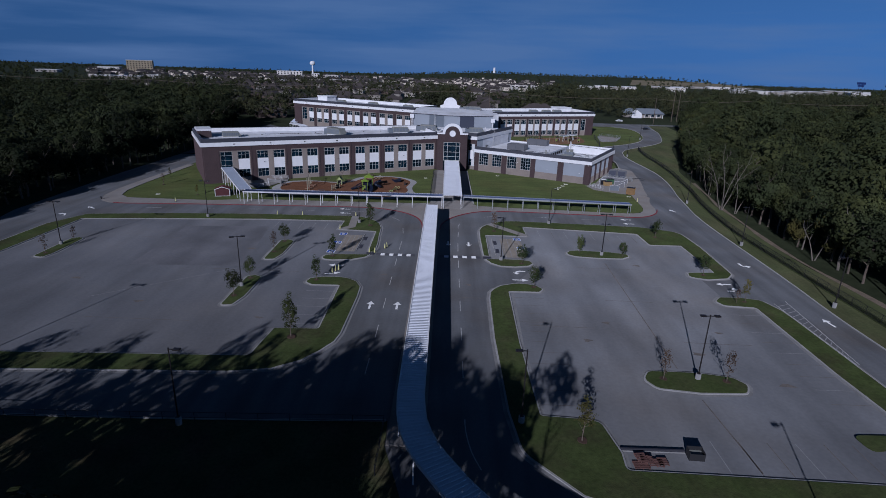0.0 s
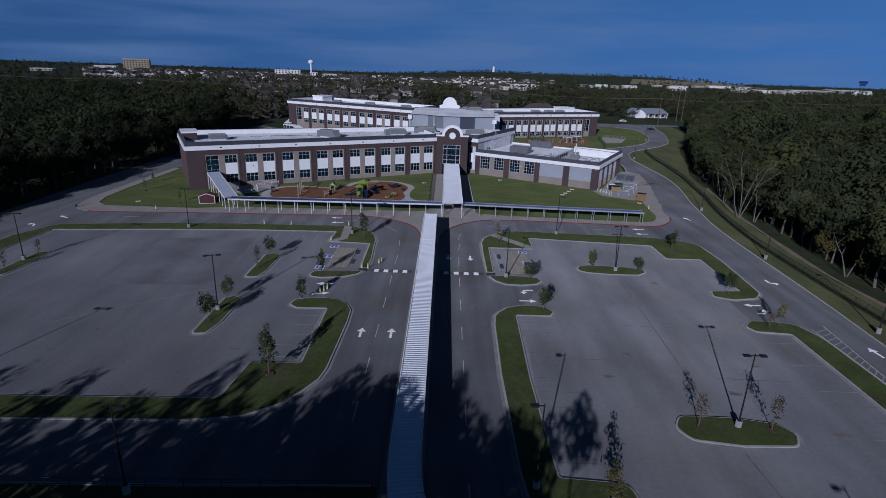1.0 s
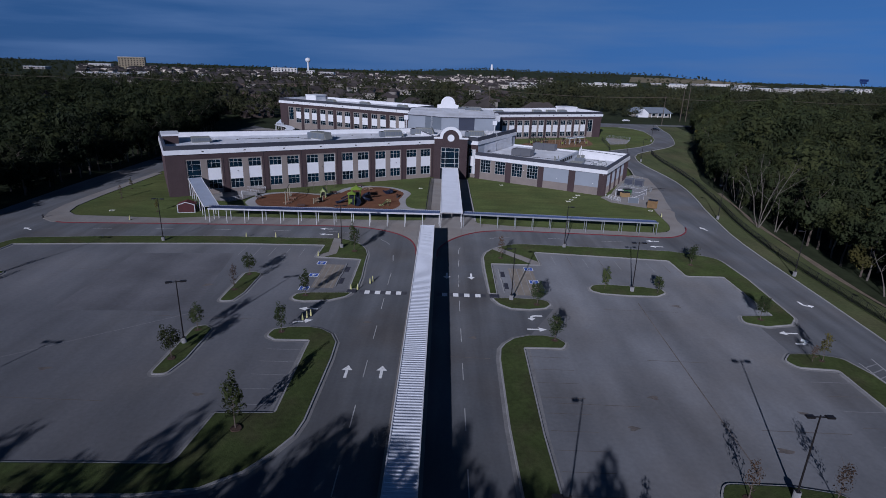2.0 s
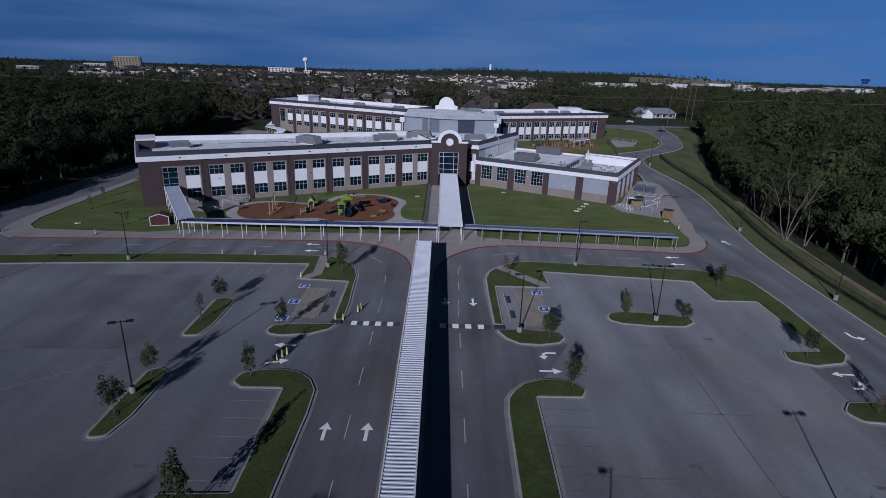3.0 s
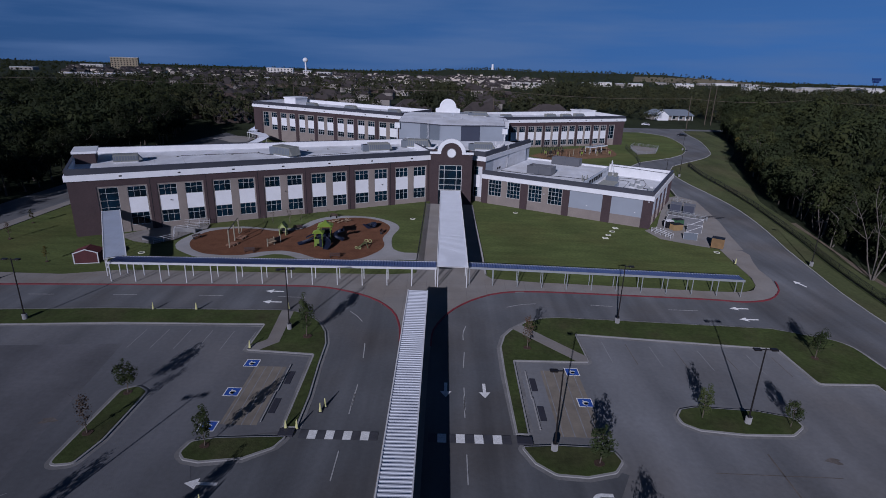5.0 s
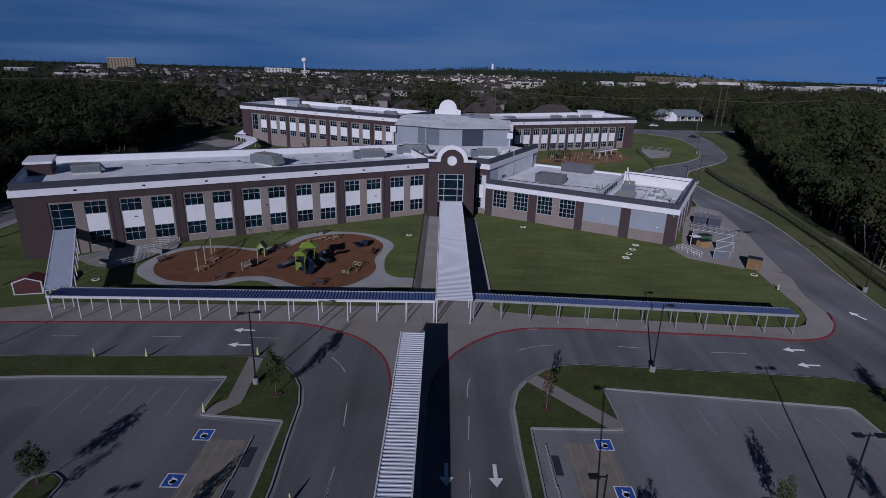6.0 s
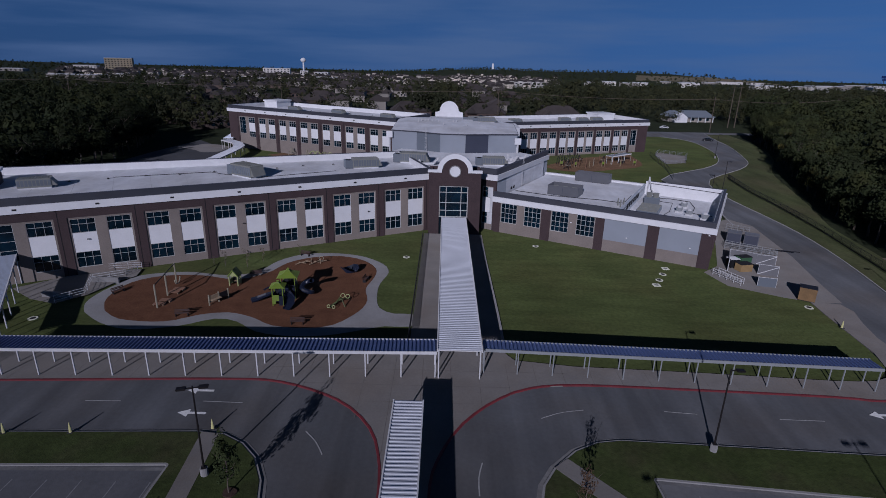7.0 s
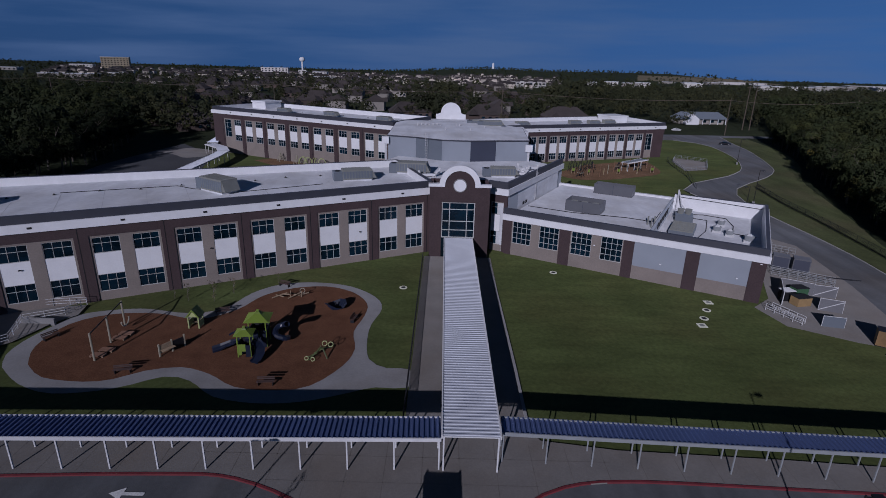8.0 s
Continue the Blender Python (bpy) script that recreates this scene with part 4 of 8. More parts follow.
def crown_quads(h0, h1, radius, clumps, leaves, size, up=0.25, swell=(0.2, 0.42), ruffle=0.3):
    """Leaves on the skins of many clumps that fill an uneven crown."""
    mid, half = (h0 + h1) / 2, (h1 - h0) / 2
    d = unit(rng.normal(size=(clumps, 3)))
    r = rng.uniform(0.35, 0.95, (clumps, 1)) ** 0.6
    c = d * r * np.array([radius, radius, half]) * rng.uniform(0.75, 1.12, (clumps, 1))
    c[:, 2] += mid
    rc = radius * rng.uniform(*swell, clumps)
    n = clumps * leaves
    k = np.repeat(np.arange(clumps), leaves)
    o = unit(rng.normal(size=(n, 3)) + np.array([0, 0, up]))
    p = c[k] + o * (rc[k] * rng.uniform(0.78, 1.08, n))[:, None]
    whole = unit((p - np.array([0, 0, mid])) / np.array([radius, radius, half]))
    nrm = unit(o * 0.6 + whole * 0.75 + rng.normal(size=(n, 3)) * ruffle)
    u = unit(np.cross(nrm, rng.normal(size=(n, 3))))
    v = np.cross(nrm, u)
    s = size * rng.uniform(0.6, 1.3, (n, 1))
    return np.stack([p - u * s * 0.5, p - v * s * 0.36 + u * s * 0.05, p + u * s * 0.5, p + v * s * 0.36], axis=1)


def trunk_mesh(name, h, r, limbs, material, spread=2.5, lo=0.35, lean=0.3):
    bm = bmesh.new()
    p = Vector((0, 0, -0.3))
    line = [p]
    for k in range(1, 6):
        line.append(Vector((rng.uniform(-lean, lean), rng.uniform(-lean, lean), h * k / 5)))
    for k in range(5):
        tube(bm, line[k], line[k + 1], r * (1 - k * 0.17), r * (1 - (k + 1) * 0.17), 7, cap=k in (0, 4))
    for k in range(limbs):
        t = rng.uniform(lo, 0.9) * 5
        i = min(int(t), 4)
        a = line[i].lerp(line[i + 1], t - i)
        ang = rng.uniform(0, math.tau)
        ln = spread * rng.uniform(0.5, 1.0)
        m = a + Vector((math.cos(ang) * ln * 0.55, math.sin(ang) * ln * 0.55, ln * 0.45))
        b = m + Vector((math.cos(ang + 0.4) * ln * 0.4, math.sin(ang + 0.4) * ln * 0.4, ln * 0.6))
        tube(bm, a, m, r * 0.38, r * 0.24, 5, cap=False)
        tube(bm, m, b, r * 0.24, r * 0.08, 5)
    me = bpy.data.meshes.new(name)
    bm.to_mesh(me)
    bm.free()
    me.materials.append(material)
    return me


TREES, SHADED_TREES = [], []
for k in range(6):
    h, rad = (13.5, 12.0, 14.5, 10.5, 12.5, 9.0)[k], (4.2, 4.8, 4.4, 3.8, 3.4, 3.6)[k]
    tm = trunk_mesh("trunk", h * 0.8, 0.24, 7, M_PALE if k == 2 else M_BARK, 3.0)
    cm = quads_mesh("crown", crown_quads(h * (0.22, 0.3, 0.35, 0.2, 0.4, 0.15)[k], h, rad, 30, 60, 0.6), M_LEAF2 if k == 3 else M_LEAF)
    TREES.append((tm, cm))
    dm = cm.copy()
    dm.materials[0] = M_LEAF_SHADED
    SHADED_TREES.append((tm, dm))
LOW = [crown_quads(h * 0.3, h, rad, 13, 25, 0.88, 0.75, (0.3, 0.52), 0.16) for h, rad in ((13, 4.4), (11.0, 5.6), (14.5, 5.2), (9, 3.4), (12, 6.2))]
MID = [crown_quads(1.5, h, rad, 9, 16, 1.15, 0.6, (0.3, 0.5), 0.18) for h, rad in ((13, 4.8), (11.5, 5), (14, 4.6), (10, 4.4))]
FAR = [crown_quads(0.5, h, rad, 7, 12, 2.2) for h, rad in ((10, 5.0), (8, 5.0), (12, 5.0))]


def plant(kind, x, y, sc, label, group, name="tree"):
    tm, cm = kind
    t = thing(name, pose(x, y, gz(x, y), 0, 0, rng.uniform(0, 360)) @ Matrix.Diagonal((sc, sc, sc * rng.uniform(0.9, 1.1), 1)), label, "tree", group)
    share("trunk", tm, t)
    share("crown", cm, t)
    if name == "young_tree":
        share("mulch_ring", RING, t, pose(0, 0, 0.2))
    return t


def stuff(name, sets, places, material, label, category="woodland"):
    """Many crowns in one mesh."""
    out = []
    for x, y, sc in places:
        q = sets[rng.integers(len(sets))]
        a = rng.uniform(0, math.tau)
        rot = np.array([[math.cos(a), -math.sin(a), 0], [math.sin(a), math.cos(a), 0], [0, 0, 1]])
        out.append((q @ rot.T) * np.array([sc, sc, sc * rng.uniform(0.85, 1.15)]) + np.array([x, y, gz(x, y)]))
    ob = new(name, quads_mesh(name, np.concatenate(out), material))
    return tagged(ob, label, category, kind="stuff")


def east_edge(y):
    return float(np.interp(y, [0, 60, 117, 133, 150, 166, 189, 215, 245, 290, 330, 370, 420], [72, 71, 72, 74, 76.3, 79.3, 83.5, 91.5, 101, 123, 134, 145, 165]))


def west_edge(y):
    return float(np.interp(y, [0, 95, 115, 140, 165, 200, 250, 300, 420], [-98, -100, -98, -99, -98.5, -97, -97, -110, -150]))


# the edge of the woods, tree by tree
for y in np.arange(30, 335, 4.6):
    for row in range(3):
        x = east_edge(y) + row * 5.0 + rng.uniform(-1.0, 1.8) + 3.0
        plant(TREES[rng.integers(6)], x, y + rng.uniform(-2, 2), rng.uniform(0.72, 1.0), "tall green tree on the edge of the eastern wood", "trees of the eastern wood")
# western rows wear the leaf that has the edge's shade in its colour
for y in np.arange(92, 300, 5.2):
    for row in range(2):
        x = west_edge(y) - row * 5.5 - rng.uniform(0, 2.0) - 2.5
        plant(SHADED_TREES[rng.integers(6)], x, y + rng.uniform(-2, 2), rng.uniform(0.8, 1.1), "tall tree with shade-darkened leaves on the edge of the western wood", "trees of the western wood")
# the woods behind
pts = []
for _ in range(1550):
    y = rng.uniform(20, 430)
    x = east_edge(y) + 15 + rng.uniform(0, 1) ** 1.3 * 260
    pts.append((x, y, rng.choice([0.55, 0.7, 0.8, 0.9, 1.05, 1.35]) * rng.uniform(0.9, 1.1)))
stuff("east_wood", LOW, pts, M_LEAF, "dense green woodland beyond the side road")
pts = []
for _ in range(1050):
    y = rng.uniform(85, 470)
    x = west_edge(y) - 12 - rng.uniform(0, 1) ** 1.2 * 260
    pts.append((x, y, rng.choice([0.65, 0.8, 0.95, 1.05, 1.25]) * rng.uniform(0.92, 1.08)))
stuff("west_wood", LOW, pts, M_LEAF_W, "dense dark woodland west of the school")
pts = []
for _ in range(2000):
    x, y = rng.uniform(-430, 700), rng.uniform(330, 900)
    if y < 372 and -30 < x < 165 or x < 20 and y > 420 and rng.uniform() < 0.25:
        continue
    if 100 < x < 175 and y < 425:
        continue
    low = 0.6 if 0.02 < x / (y - 97) < 0.19 else 1.0
    pts.append((x, y, rng.uniform(0.6, 1.05) * low))
for _ in range(520):
    x = rng.uniform(-30, 520)
    y = rng.uniform(432, 640)
    pts.append((x, y, rng.uniform(0.95, 1.4) * (0.5 if 0.02 < x / (y - 97) < 0.185 else 1.0)))
for _ in range(60):
    x, y = rng.uniform(158, 330), rng.uniform(378, 440)
    pts.append((x, y, rng.uniform(0.7, 1.1)))
for x, y in ((-112, 317), (-101, 316), (-122, 328), (-94, 321), (-131, 334), (-107, 312)):
    pts.append((x, y, 0.95))
for _ in range(34):
    pts.append((rng.uniform(-150, -97), rng.uniform(322, 352), rng.uniform(0.95, 1.3)))
for x0, x1, n in ((-19, 8, 15), (11, 18, 4), (43, 68, 13)):
    for _ in range(n):
        pts.append((rng.uniform(x0, x1), rng.uniform(396, 408), rng.uniform(1.05, 1.35)))
for x, y in ((121, 402), (126, 407), (129, 398), (117, 410), (113, 404), (124, 415)):
    pts.append((x, y, 0.75))
for n in range(14):
    pts.append((70 + n * 2.5 + rng.uniform(-2, 2), 470 + rng.uniform(-14, 14), rng.uniform(1.35, 1.7)))
stuff("garden_trees", MID, pts, M_LEAF_MID, "garden trees among the houses behind the school")
pts = []
for _ in range(3200):
    y = 700 + rng.uniform(0, 1) ** 1.3 * 3600
    x = rng.uniform(-1, 1) * (420 + y * 0.95)
    pts.append((x, y, rng.uniform(0.5, 0.9) * (1 + y / 9000)))
stuff("far_woods", FAR, pts, M_LEAF, "far tree lines reaching to the horizon")
# out-of-view wood, added to cut the sky light on the south lawn
pts = []
for _ in range(62):
    pts.append((rng.uniform(-130, -27), rng.uniform(-50, -2), rng.uniform(1.15, 1.4)))
stuff("south_wood", LOW, pts, M_LEAF, "unseen tall trees added south of the service road to block sky light")
# tall trees behind the start of the flight, whose shade falls on the drive
for x, y, sc in ((-62, 14, 1.35), (-47, 12, 1.4), (-40, 17, 1.25), (-33, 13, 1.35), (-27, 19, 1.2), (-21, 12, 1.45), (-18, 17, 1.25), (-20, 7, 1.45), (-23, 0, 1.5), (-78, 14, 1.3), (-58, 4, 1.4), (-88, 20, 1.3), (-18, 15.5, 1.2), (-20.5, 17, 1.25), (-25, 16, 1.3), (-53, 17, 1.25),
                 (-22, 13, 1.35), (-26, 9, 1.4), (-24, 6, 1.4), (-29, 9, 1.4), (-38, 10, 1.3), (-24, 11, 1.35), (-23, 3, 1.5), (-21, 9, 1.4), (-22, 16, 1.2)):
    plant(TREES[(int(x) + int(y)) % 6], x, y, sc, "tall tree on the lawn south of the service road", "trees by the service road")
# slim trees with high crowns beside the foot of the drive
for h0, h1, rad, clumps, leaves, feet in ((10.8, 16.5, 3.9, 30, 60, ((-22.7, 17.7), (-18.9, 16.9), (-15.2, 15.4), (-11.5, 16.0), (-8.2, 14.0), (-4.6, 13.4), (-17.0, 14.4), (-13.2, 14.2))),
                                          (10.0, 16.5, 1.9, 18, 40, ((-2.6, 12.6), )),
                                          (12.6, 17.2, 2.1, 15, 26, ((1.2, 14.0), )),
                                          (8.6, 12.0, 1.5, 11, 22, ((1.4, 15.2), )),
                                          (6.5, 12.0, 2.8, 20, 30, ((-6.5, 14.2), (-10.2, 13.0), (-3.6, 10.6)))):
    kind = (trunk_mesh("trunk", h1 * 0.86, 0.17, 9, M_BARK, 2.2, 0.6), quads_mesh("crown", crown_quads(h0, h1, rad, clumps, leaves, 0.6), M_LEAF))
    for x, y in feet:
        plant(kind, x, y, 1.0, "slim tree with a high crown beside the drive", "trees by the service road")
# pale dead trees on the wood's edge, several stems from one foot
def bare_tree_mesh(h, stems, seed):
    r = np.random.default_rng(seed)
    bm = bmesh.new()

    def limb(a, d, ln, rad, depth):
        steps = 3
        for k in range(steps):
            d = (d + Vector(r.normal(size=3)) * 0.13 + Vector((0, 0, 0.05))).normalized()
            b = a + d * ln / steps
            tube(bm, a, b, rad * (1 - k * 0.2), rad * (0.8 - k * 0.2), 5, cap=False)
            if depth and k:
                for _ in range(2):
                    side = (d + Vector(r.normal(size=3)) * 0.6 + Vector((0, 0, 0.1))).normalized()
                    limb(b, side, ln * r.uniform(0.22, 0.4), rad * 0.4, depth - 1)
            a = b

    for k in range(stems):
        ang = k * math.tau / stems + r.uniform(-0.4, 0.4)
        tilt = r.uniform(0.06, 0.28)
        limb(Vector((0.15 * math.cos(ang), 0.15 * math.sin(ang), -0.2)), Vector((math.cos(ang) * tilt, math.sin(ang) * tilt, 1)).normalized(), h * r.uniform(0.65, 0.9), 0.13, 2 if h > 14 else 1)
    me = bpy.data.meshes.new("trunk")
    bm.to_mesh(me)
    bm.free()
    me.materials.append(M_PALE)
    return me


for n, (x, y, h, stems) in enumerate(((73.2, 142.3, 14.5, 4), (75.4, 139.0, 10, 2), (78.0, 160.0, 8, 2), (80.0, 166.4, 9, 2), (82.0, 171.5, 8, 2), (84.5, 180, 9, 2), (73.0, 103.0, 9, 2))):
    t = thing("dead_tree", pose(x, y, 0), "bare pale dead tree on the edge of the wood", "tree", "dead trees")
    share("trunk", bare_tree_mesh(h, stems, 40 + n), t)

# young trees in the parking lots
bm = bmesh.new()
rim = [(0.45 * (1 + 0.12 * math.sin(3 * a)) * math.cos(a), 0.45 * (1 + 0.1 * math.cos(2 * a)) * math.sin(a)) for a in np.linspace(0, math.tau, 16, endpoint=False)]
prism(bm, rim, -0.15, 0.02)
RING = bpy.data.meshes.new("mulch_ring")
bm.to_mesh(RING)
bm.free()
RING.materials.append(mat("bark_mulch", (0.06, 0.036, 0.024), 0.95, var=0.25, scale=2.0, fine=0.2, fscale=9.0, bump=0.6, bscale=20))
YOUNG = []
for k in range(5):
    tm = trunk_mesh("trunk", 3.6, 0.055, 11, M_BARK, (1.2, 0.9, 1.1, 1.0, 0.9)[k], 0.25, 0.12)
    cm = quads_mesh("crown", crown_quads(0.9, (4.2, 4.7, 4.2, 4.5, 4.7)[k], (1.1, 0.85, 1.0, 0.7, 0.75)[k], 40, (32, 28, 28, 6, 15)[k], 0.18), (M_LEAF3, M_LEAF3, M_LEAF3, M_RUST, M_LEAF2)[k])
    YOUNG.append((tm, cm))
for k, x, y, sc in ((0, -31.0, 76.8, 1.05), (2, -31.0, 84.0, 0.95), (3, -31.1, 97.2, 1.0), (0, -31.0, 103.6, 1.0), (1, -20.0, 96.0, 0.95), (1, -20.2, 84.2, 0.95), (1, -15.9, 116.5, 1.2), (1, -18.9, 64.4, 1.25), (1, 26.8, 102.2, 0.9), (2, 35.0, 101.2, 0.85), (0, 14.7, 95.2, 1.05), (2, 15.4, 84.2, 1.0),
                     (2, 46.0, 114.8, 1.05), (0, 46.7, 92.4, 0.95), (3, 11.2, 115.3, 1.05), (3, 26.7, 57.4, 1.0), (3, 34.0, 57.2, 1.0), (4, 14.5, 45.6, 1.15), (4, 48.2, 81.0, 0.85), (3, 46.7, 80.6, 0.7), (3, -70.5, 92.5, 0.9), (3, -70.4, 100.2, 0.8), (4, -64, 139.5, 0.6), (3, -78.0, 150, 0.75), (4, -81, 160, 0.6)):
    plant(YOUNG[k], x, y, sc, ("leafy young tree staked in the parking lot", "slim young tree in the parking lot", "young tree in the parking lot", "thin reddish young tree, nearly bare", "sparse young tree turning yellow")[k], "young trees of the lots", "young_tree")


# ---- lamps of the parking lots ----
def lamp_kind(two):
    t = thing("street_lamp", pose(0, 0, -50), "dark bronze parking lot lamp on a concrete pier" + (" with two heads" if two else " with one head"), "street lamp", "lamps of the lots")
    bm = bmesh.new()
    tube(bm, (0, 0, -0.2), (0, 0, 0.85), 0.31, 0.3, 14)
    part("pier", bm, M_KERB, t, "pale concrete pier")
    part("base_plate", boxes((-0.2, -0.2, 0.85, 0.2, 0.2, 0.9)), M_POLE, t)
    bm = bmesh.new()
    tube(bm, (0, 0, 0.88), (0, 0, 8.4), 0.085, 0.06, 8)
    part("pole", bm, M_POLE, t)
    for s in ((-1, 1) if two else (-1,)):
        bm = boxes((min(0.05 * s, 0.5 * s), -0.04, 8.2, max(0.05 * s, 0.5 * s), 0.04, 8.28))
        arm = part("arm", bm, M_POLE, t)
        bm = boxes((min(0.45 * s, 1.15 * s), -0.24, 8.18, max(0.45 * s, 1.15 * s), 0.24, 8.33))
        bmesh.ops.bevel(bm, geom=list(bm.edges), offset=0.04, segments=2, affect="EDGES")
        hd = part("lamp_head", bm, M_POLE, t)
        part("lens", boxes((min(0.55 * s, 1.05 * s), -0.17, 8.165, max(0.55 * s, 1.05 * s), 0.17, 8.178)), M_STEEL, hd)
    return t


lamp2, lamp1 = lamp_kind(True), lamp_kind(False)
LAMPS = [(lamp2, -31.2, 80.6, 20), (lamp2, -52.6, 119.0, 0), (lamp2, -71.0, 97.4, 0), (lamp2, -18.6, 118.4, 15), (lamp1, 11.1, 96.8, 0), (lamp2, 31.0, 101.6, 0), (lamp1, 24.4, 122.9, 180), (lamp2, 30.8, 57.6, 0), (lamp1, 8.9, 48.2, 0), (lamp1, -24.9, 46.2, 180),
         (lamp2, -54.2, 57.0, 0), (lamp1, 29.0, 26.5, 0), (lamp1, 62.9, 111.2, 0), (lamp1, 66.7, 148.4, 0), (lamp1, 61.9, 80.3, 0), (lamp1, 62.8, 209, 0), (lamp1, 74.0, 226, 180), (lamp1, 96.2, 278.4, 180)]
for n, (kind, x, y, a) in enumerate(LAMPS):
    if n in (0, 4):
        kind.matrix_basis = pose(x, y, gz(x, y) + 0.05, 0, 0, a)
    else:
        copy_thing(kind, pose(x, y, gz(x, y) + 0.05, 0, 0, a))


# ---- markings ----
def flat(name, polys, z, material, label, category, m=None, group=""):
    bm = bmesh.new()
    for p in polys:
        f = bm.faces.new([bm.verts.new((x, y, 0)) for x, y in p])
        bm.normal_update()
        if f.normal.z < 0:
            f.normal_flip()
    ob = part(name, bm, material)
    ob.matrix_basis = (m if m is not None else pose(0, 0, 0)) @ pose(0, 0, z)
    return tagged(ob, label, category, group)


STRAIGHT = [[(-0.17, -1.5), (0.17, -1.5), (0.17, 0.3), (-0.17, 0.3)], [(-0.62, 0.3), (0.62, 0.3), (0, 1.5)]]
BEND = [((-0.75 + 0.95 * math.cos(q), -0.3 + 0.95 * math.sin(q)), (-0.75 + 0.55 * math.cos(q), -0.3 + 0.55 * math.sin(q))) for q in np.linspace(0, math.pi / 2, 7)]
CURVED = [[(-0.2, -1.4), (0.2, -1.4), (0.2, -0.3), (-0.2, -0.3)]] + [[a[0], b[0], b[1], a[1]] for a, b in zip(BEND, BEND[1:])] + [[(-0.75, -0.2), (-0.75, 1.1), (-1.6, 0.45)]]
for kind, x, y, a in ((0, -10.2, 75.4, 0), (0, -6.2, 75.5, 0), (0, 5.4, 106, 180), (0, 1.3, 106, 180), (1, 13.7, 91.6, 90), (0, 13.6, 87.4, -90), (0, -18.5, 91.6, 90), (0, -18.3, 87.7, -70), (0, 44.0, 129.0, 90), (0, 43.6, 125.4, 90), (0, 59.3, 139.5, 15), (0, -23.3, 126.6, 90), (0, -24.0, 130.3, 90),
                     (0, 57.3, 74.5, 5), (1, 56.6, 98.5, 180), (0, 48.5, 88.6, 90), (1, 49.0, 85.6, -90), (0, -82, 124, 60), (1, -84, 118, 20)):
    flat("lane_arrow", CURVED if kind else STRAIGHT, 0.042, M_PAINT, "white painted turning arrow on the road" if kind else "white painted straight arrow on the road", "road marking", pose(x, y, 0, 0, 0, a) @ Matrix.Diagonal((1.0, 0.9, 1, 1)), "lane arrows")


def dash(line, w=0.11, z=0.04):
    bm = bmesh.new()
    ribbon(bm, [Vector(p) for p in line], w, z)
    tagged(part("lane_line", bm, M_WORN), "thin worn white lane line on the road", "road marking", "lane lines")


for y in range(52, 98, 9):
    dash([(-8.15, y + 4.3), (-8.15, y + 8)])
    dash([(3.2, y + 4.3), (3.2, y + 8)])
dash(spline([(3.2, 48.5), (3.25, 46.5), (3.7, 43.6), (4.5, 41.2)], 0.8))
dash([(-8.1, 102.5), (-8.1, 106.5)])
dash([(3.25, 102.5), (3.25, 106.5)])
dash([(-8.3, 112), (-8.6, 115.5)])
dash([(3.3, 110.5), (3.5, 114)])
dash(spline([(-9.8, 121.3), (-10.7, 122.9), (-11.9, 124.3)], 0.6))
dash(spline([(3.45, 117), (3.5, 119), (3.9, 120.8)], 0.6))
dash(spline([(9.9, 127.1), (12, 128.1), (14.3, 128.6)], 0.6))
for a, b, y0, y1 in ((22.3, 25.4, 128.7, 128.4), (33.2, 37.5, 127.9, 127.8), (-46.3, -43, 127.5, 127.7), (-34.3, -30.9, 128.1, 128.2), (-23, -19.1, 128.5, 128.4), (-58, -54.5, 126.8, 127), (-70, -66.5, 125.6, 126)):
    dash([(a, y0), (b, y1)])
M_OLDBAR = mat("worn_dark_bar", (0.062, 0.062, 0.07), 0.8, var=0.25, scale=0.8, fine=0.2)
# crosswalk, white and dark bars by turns
cross = thing("crosswalk", pose(0, 0, 0.045), "white and dark crosswalk bars over the drive", "road marking")
for x0, x1 in ((-12.2, -4.9), (-0.3, 7.4)):
    n = int((x1 - x0) / 0.78)
    for k in range(n):
        a = x0 + k * (x1 - x0) / n
        bm = bmesh.new()
        bm.faces.new([bm.verts.new(p) for p in ((a, 97.5, 0), (a + (x1 - x0) / n - 0.03, 97.5, 0), (a + (x1 - x0) / n - 0.03, 98.75, 0), (a, 98.75, 0))])
        part("bar", bm, M_PAINT if k % 2 else M_OLDBAR, cross)
# parking bay lines
for k in range(6):
    x = -36.2 + 2.72 * k
    flat("bay_line", [[(x - 0.05, 112.8), (x + 0.05, 112.8), (x + 0.05, 117.6), (x - 0.05, 117.6)]], 0.036, M_FAINT, "faint worn parking bay line", "road marking", group="bay lines")
for k in range(8):
    x = 20.9 + 2.85 * k
    flat("bay_line", [[(x - 0.05, 112.6 - k * 0.28), (x + 0.05, 112.6 - k * 0.28), (x + 0.05, 117.6 - k * 0.38), (x - 0.05, 117.6 - k * 0.38)]], 0.036, M_SEAM if k % 2 else M_FAINT, "faint worn parking bay line", "road marking", group="bay lines")
for k in range(7):
    x = 27.2 + 2.8 * k
    flat("bay_line", [[(x - 0.05, 41.6), (x + 0.05, 41.6), (x + 0.05, 46.4), (x - 0.05, 46.4)]], 0.036, M_SEAM if k % 3 else M_FAINT, "faint worn parking bay line", "road marking", group="bay lines")
flat("stained_slab", [[(-53.4, 88.7), (-34.2, 89.6), (-37.2, 113.7), (-54.3, 112.1)]], 0.034, M_OIL, "darker stained concrete bay row", "road marking", group="stained slabs")
for y in np.arange(51.5, 81, 2.85):
    flat("bay_line", [[(11.6, y), (16.4, y - 0.05), (16.4, y + 0.03), (11.6, y + 0.08)]], 0.036, M_SEAM, "faint worn parking bay line", "road marking", group="bay lines")
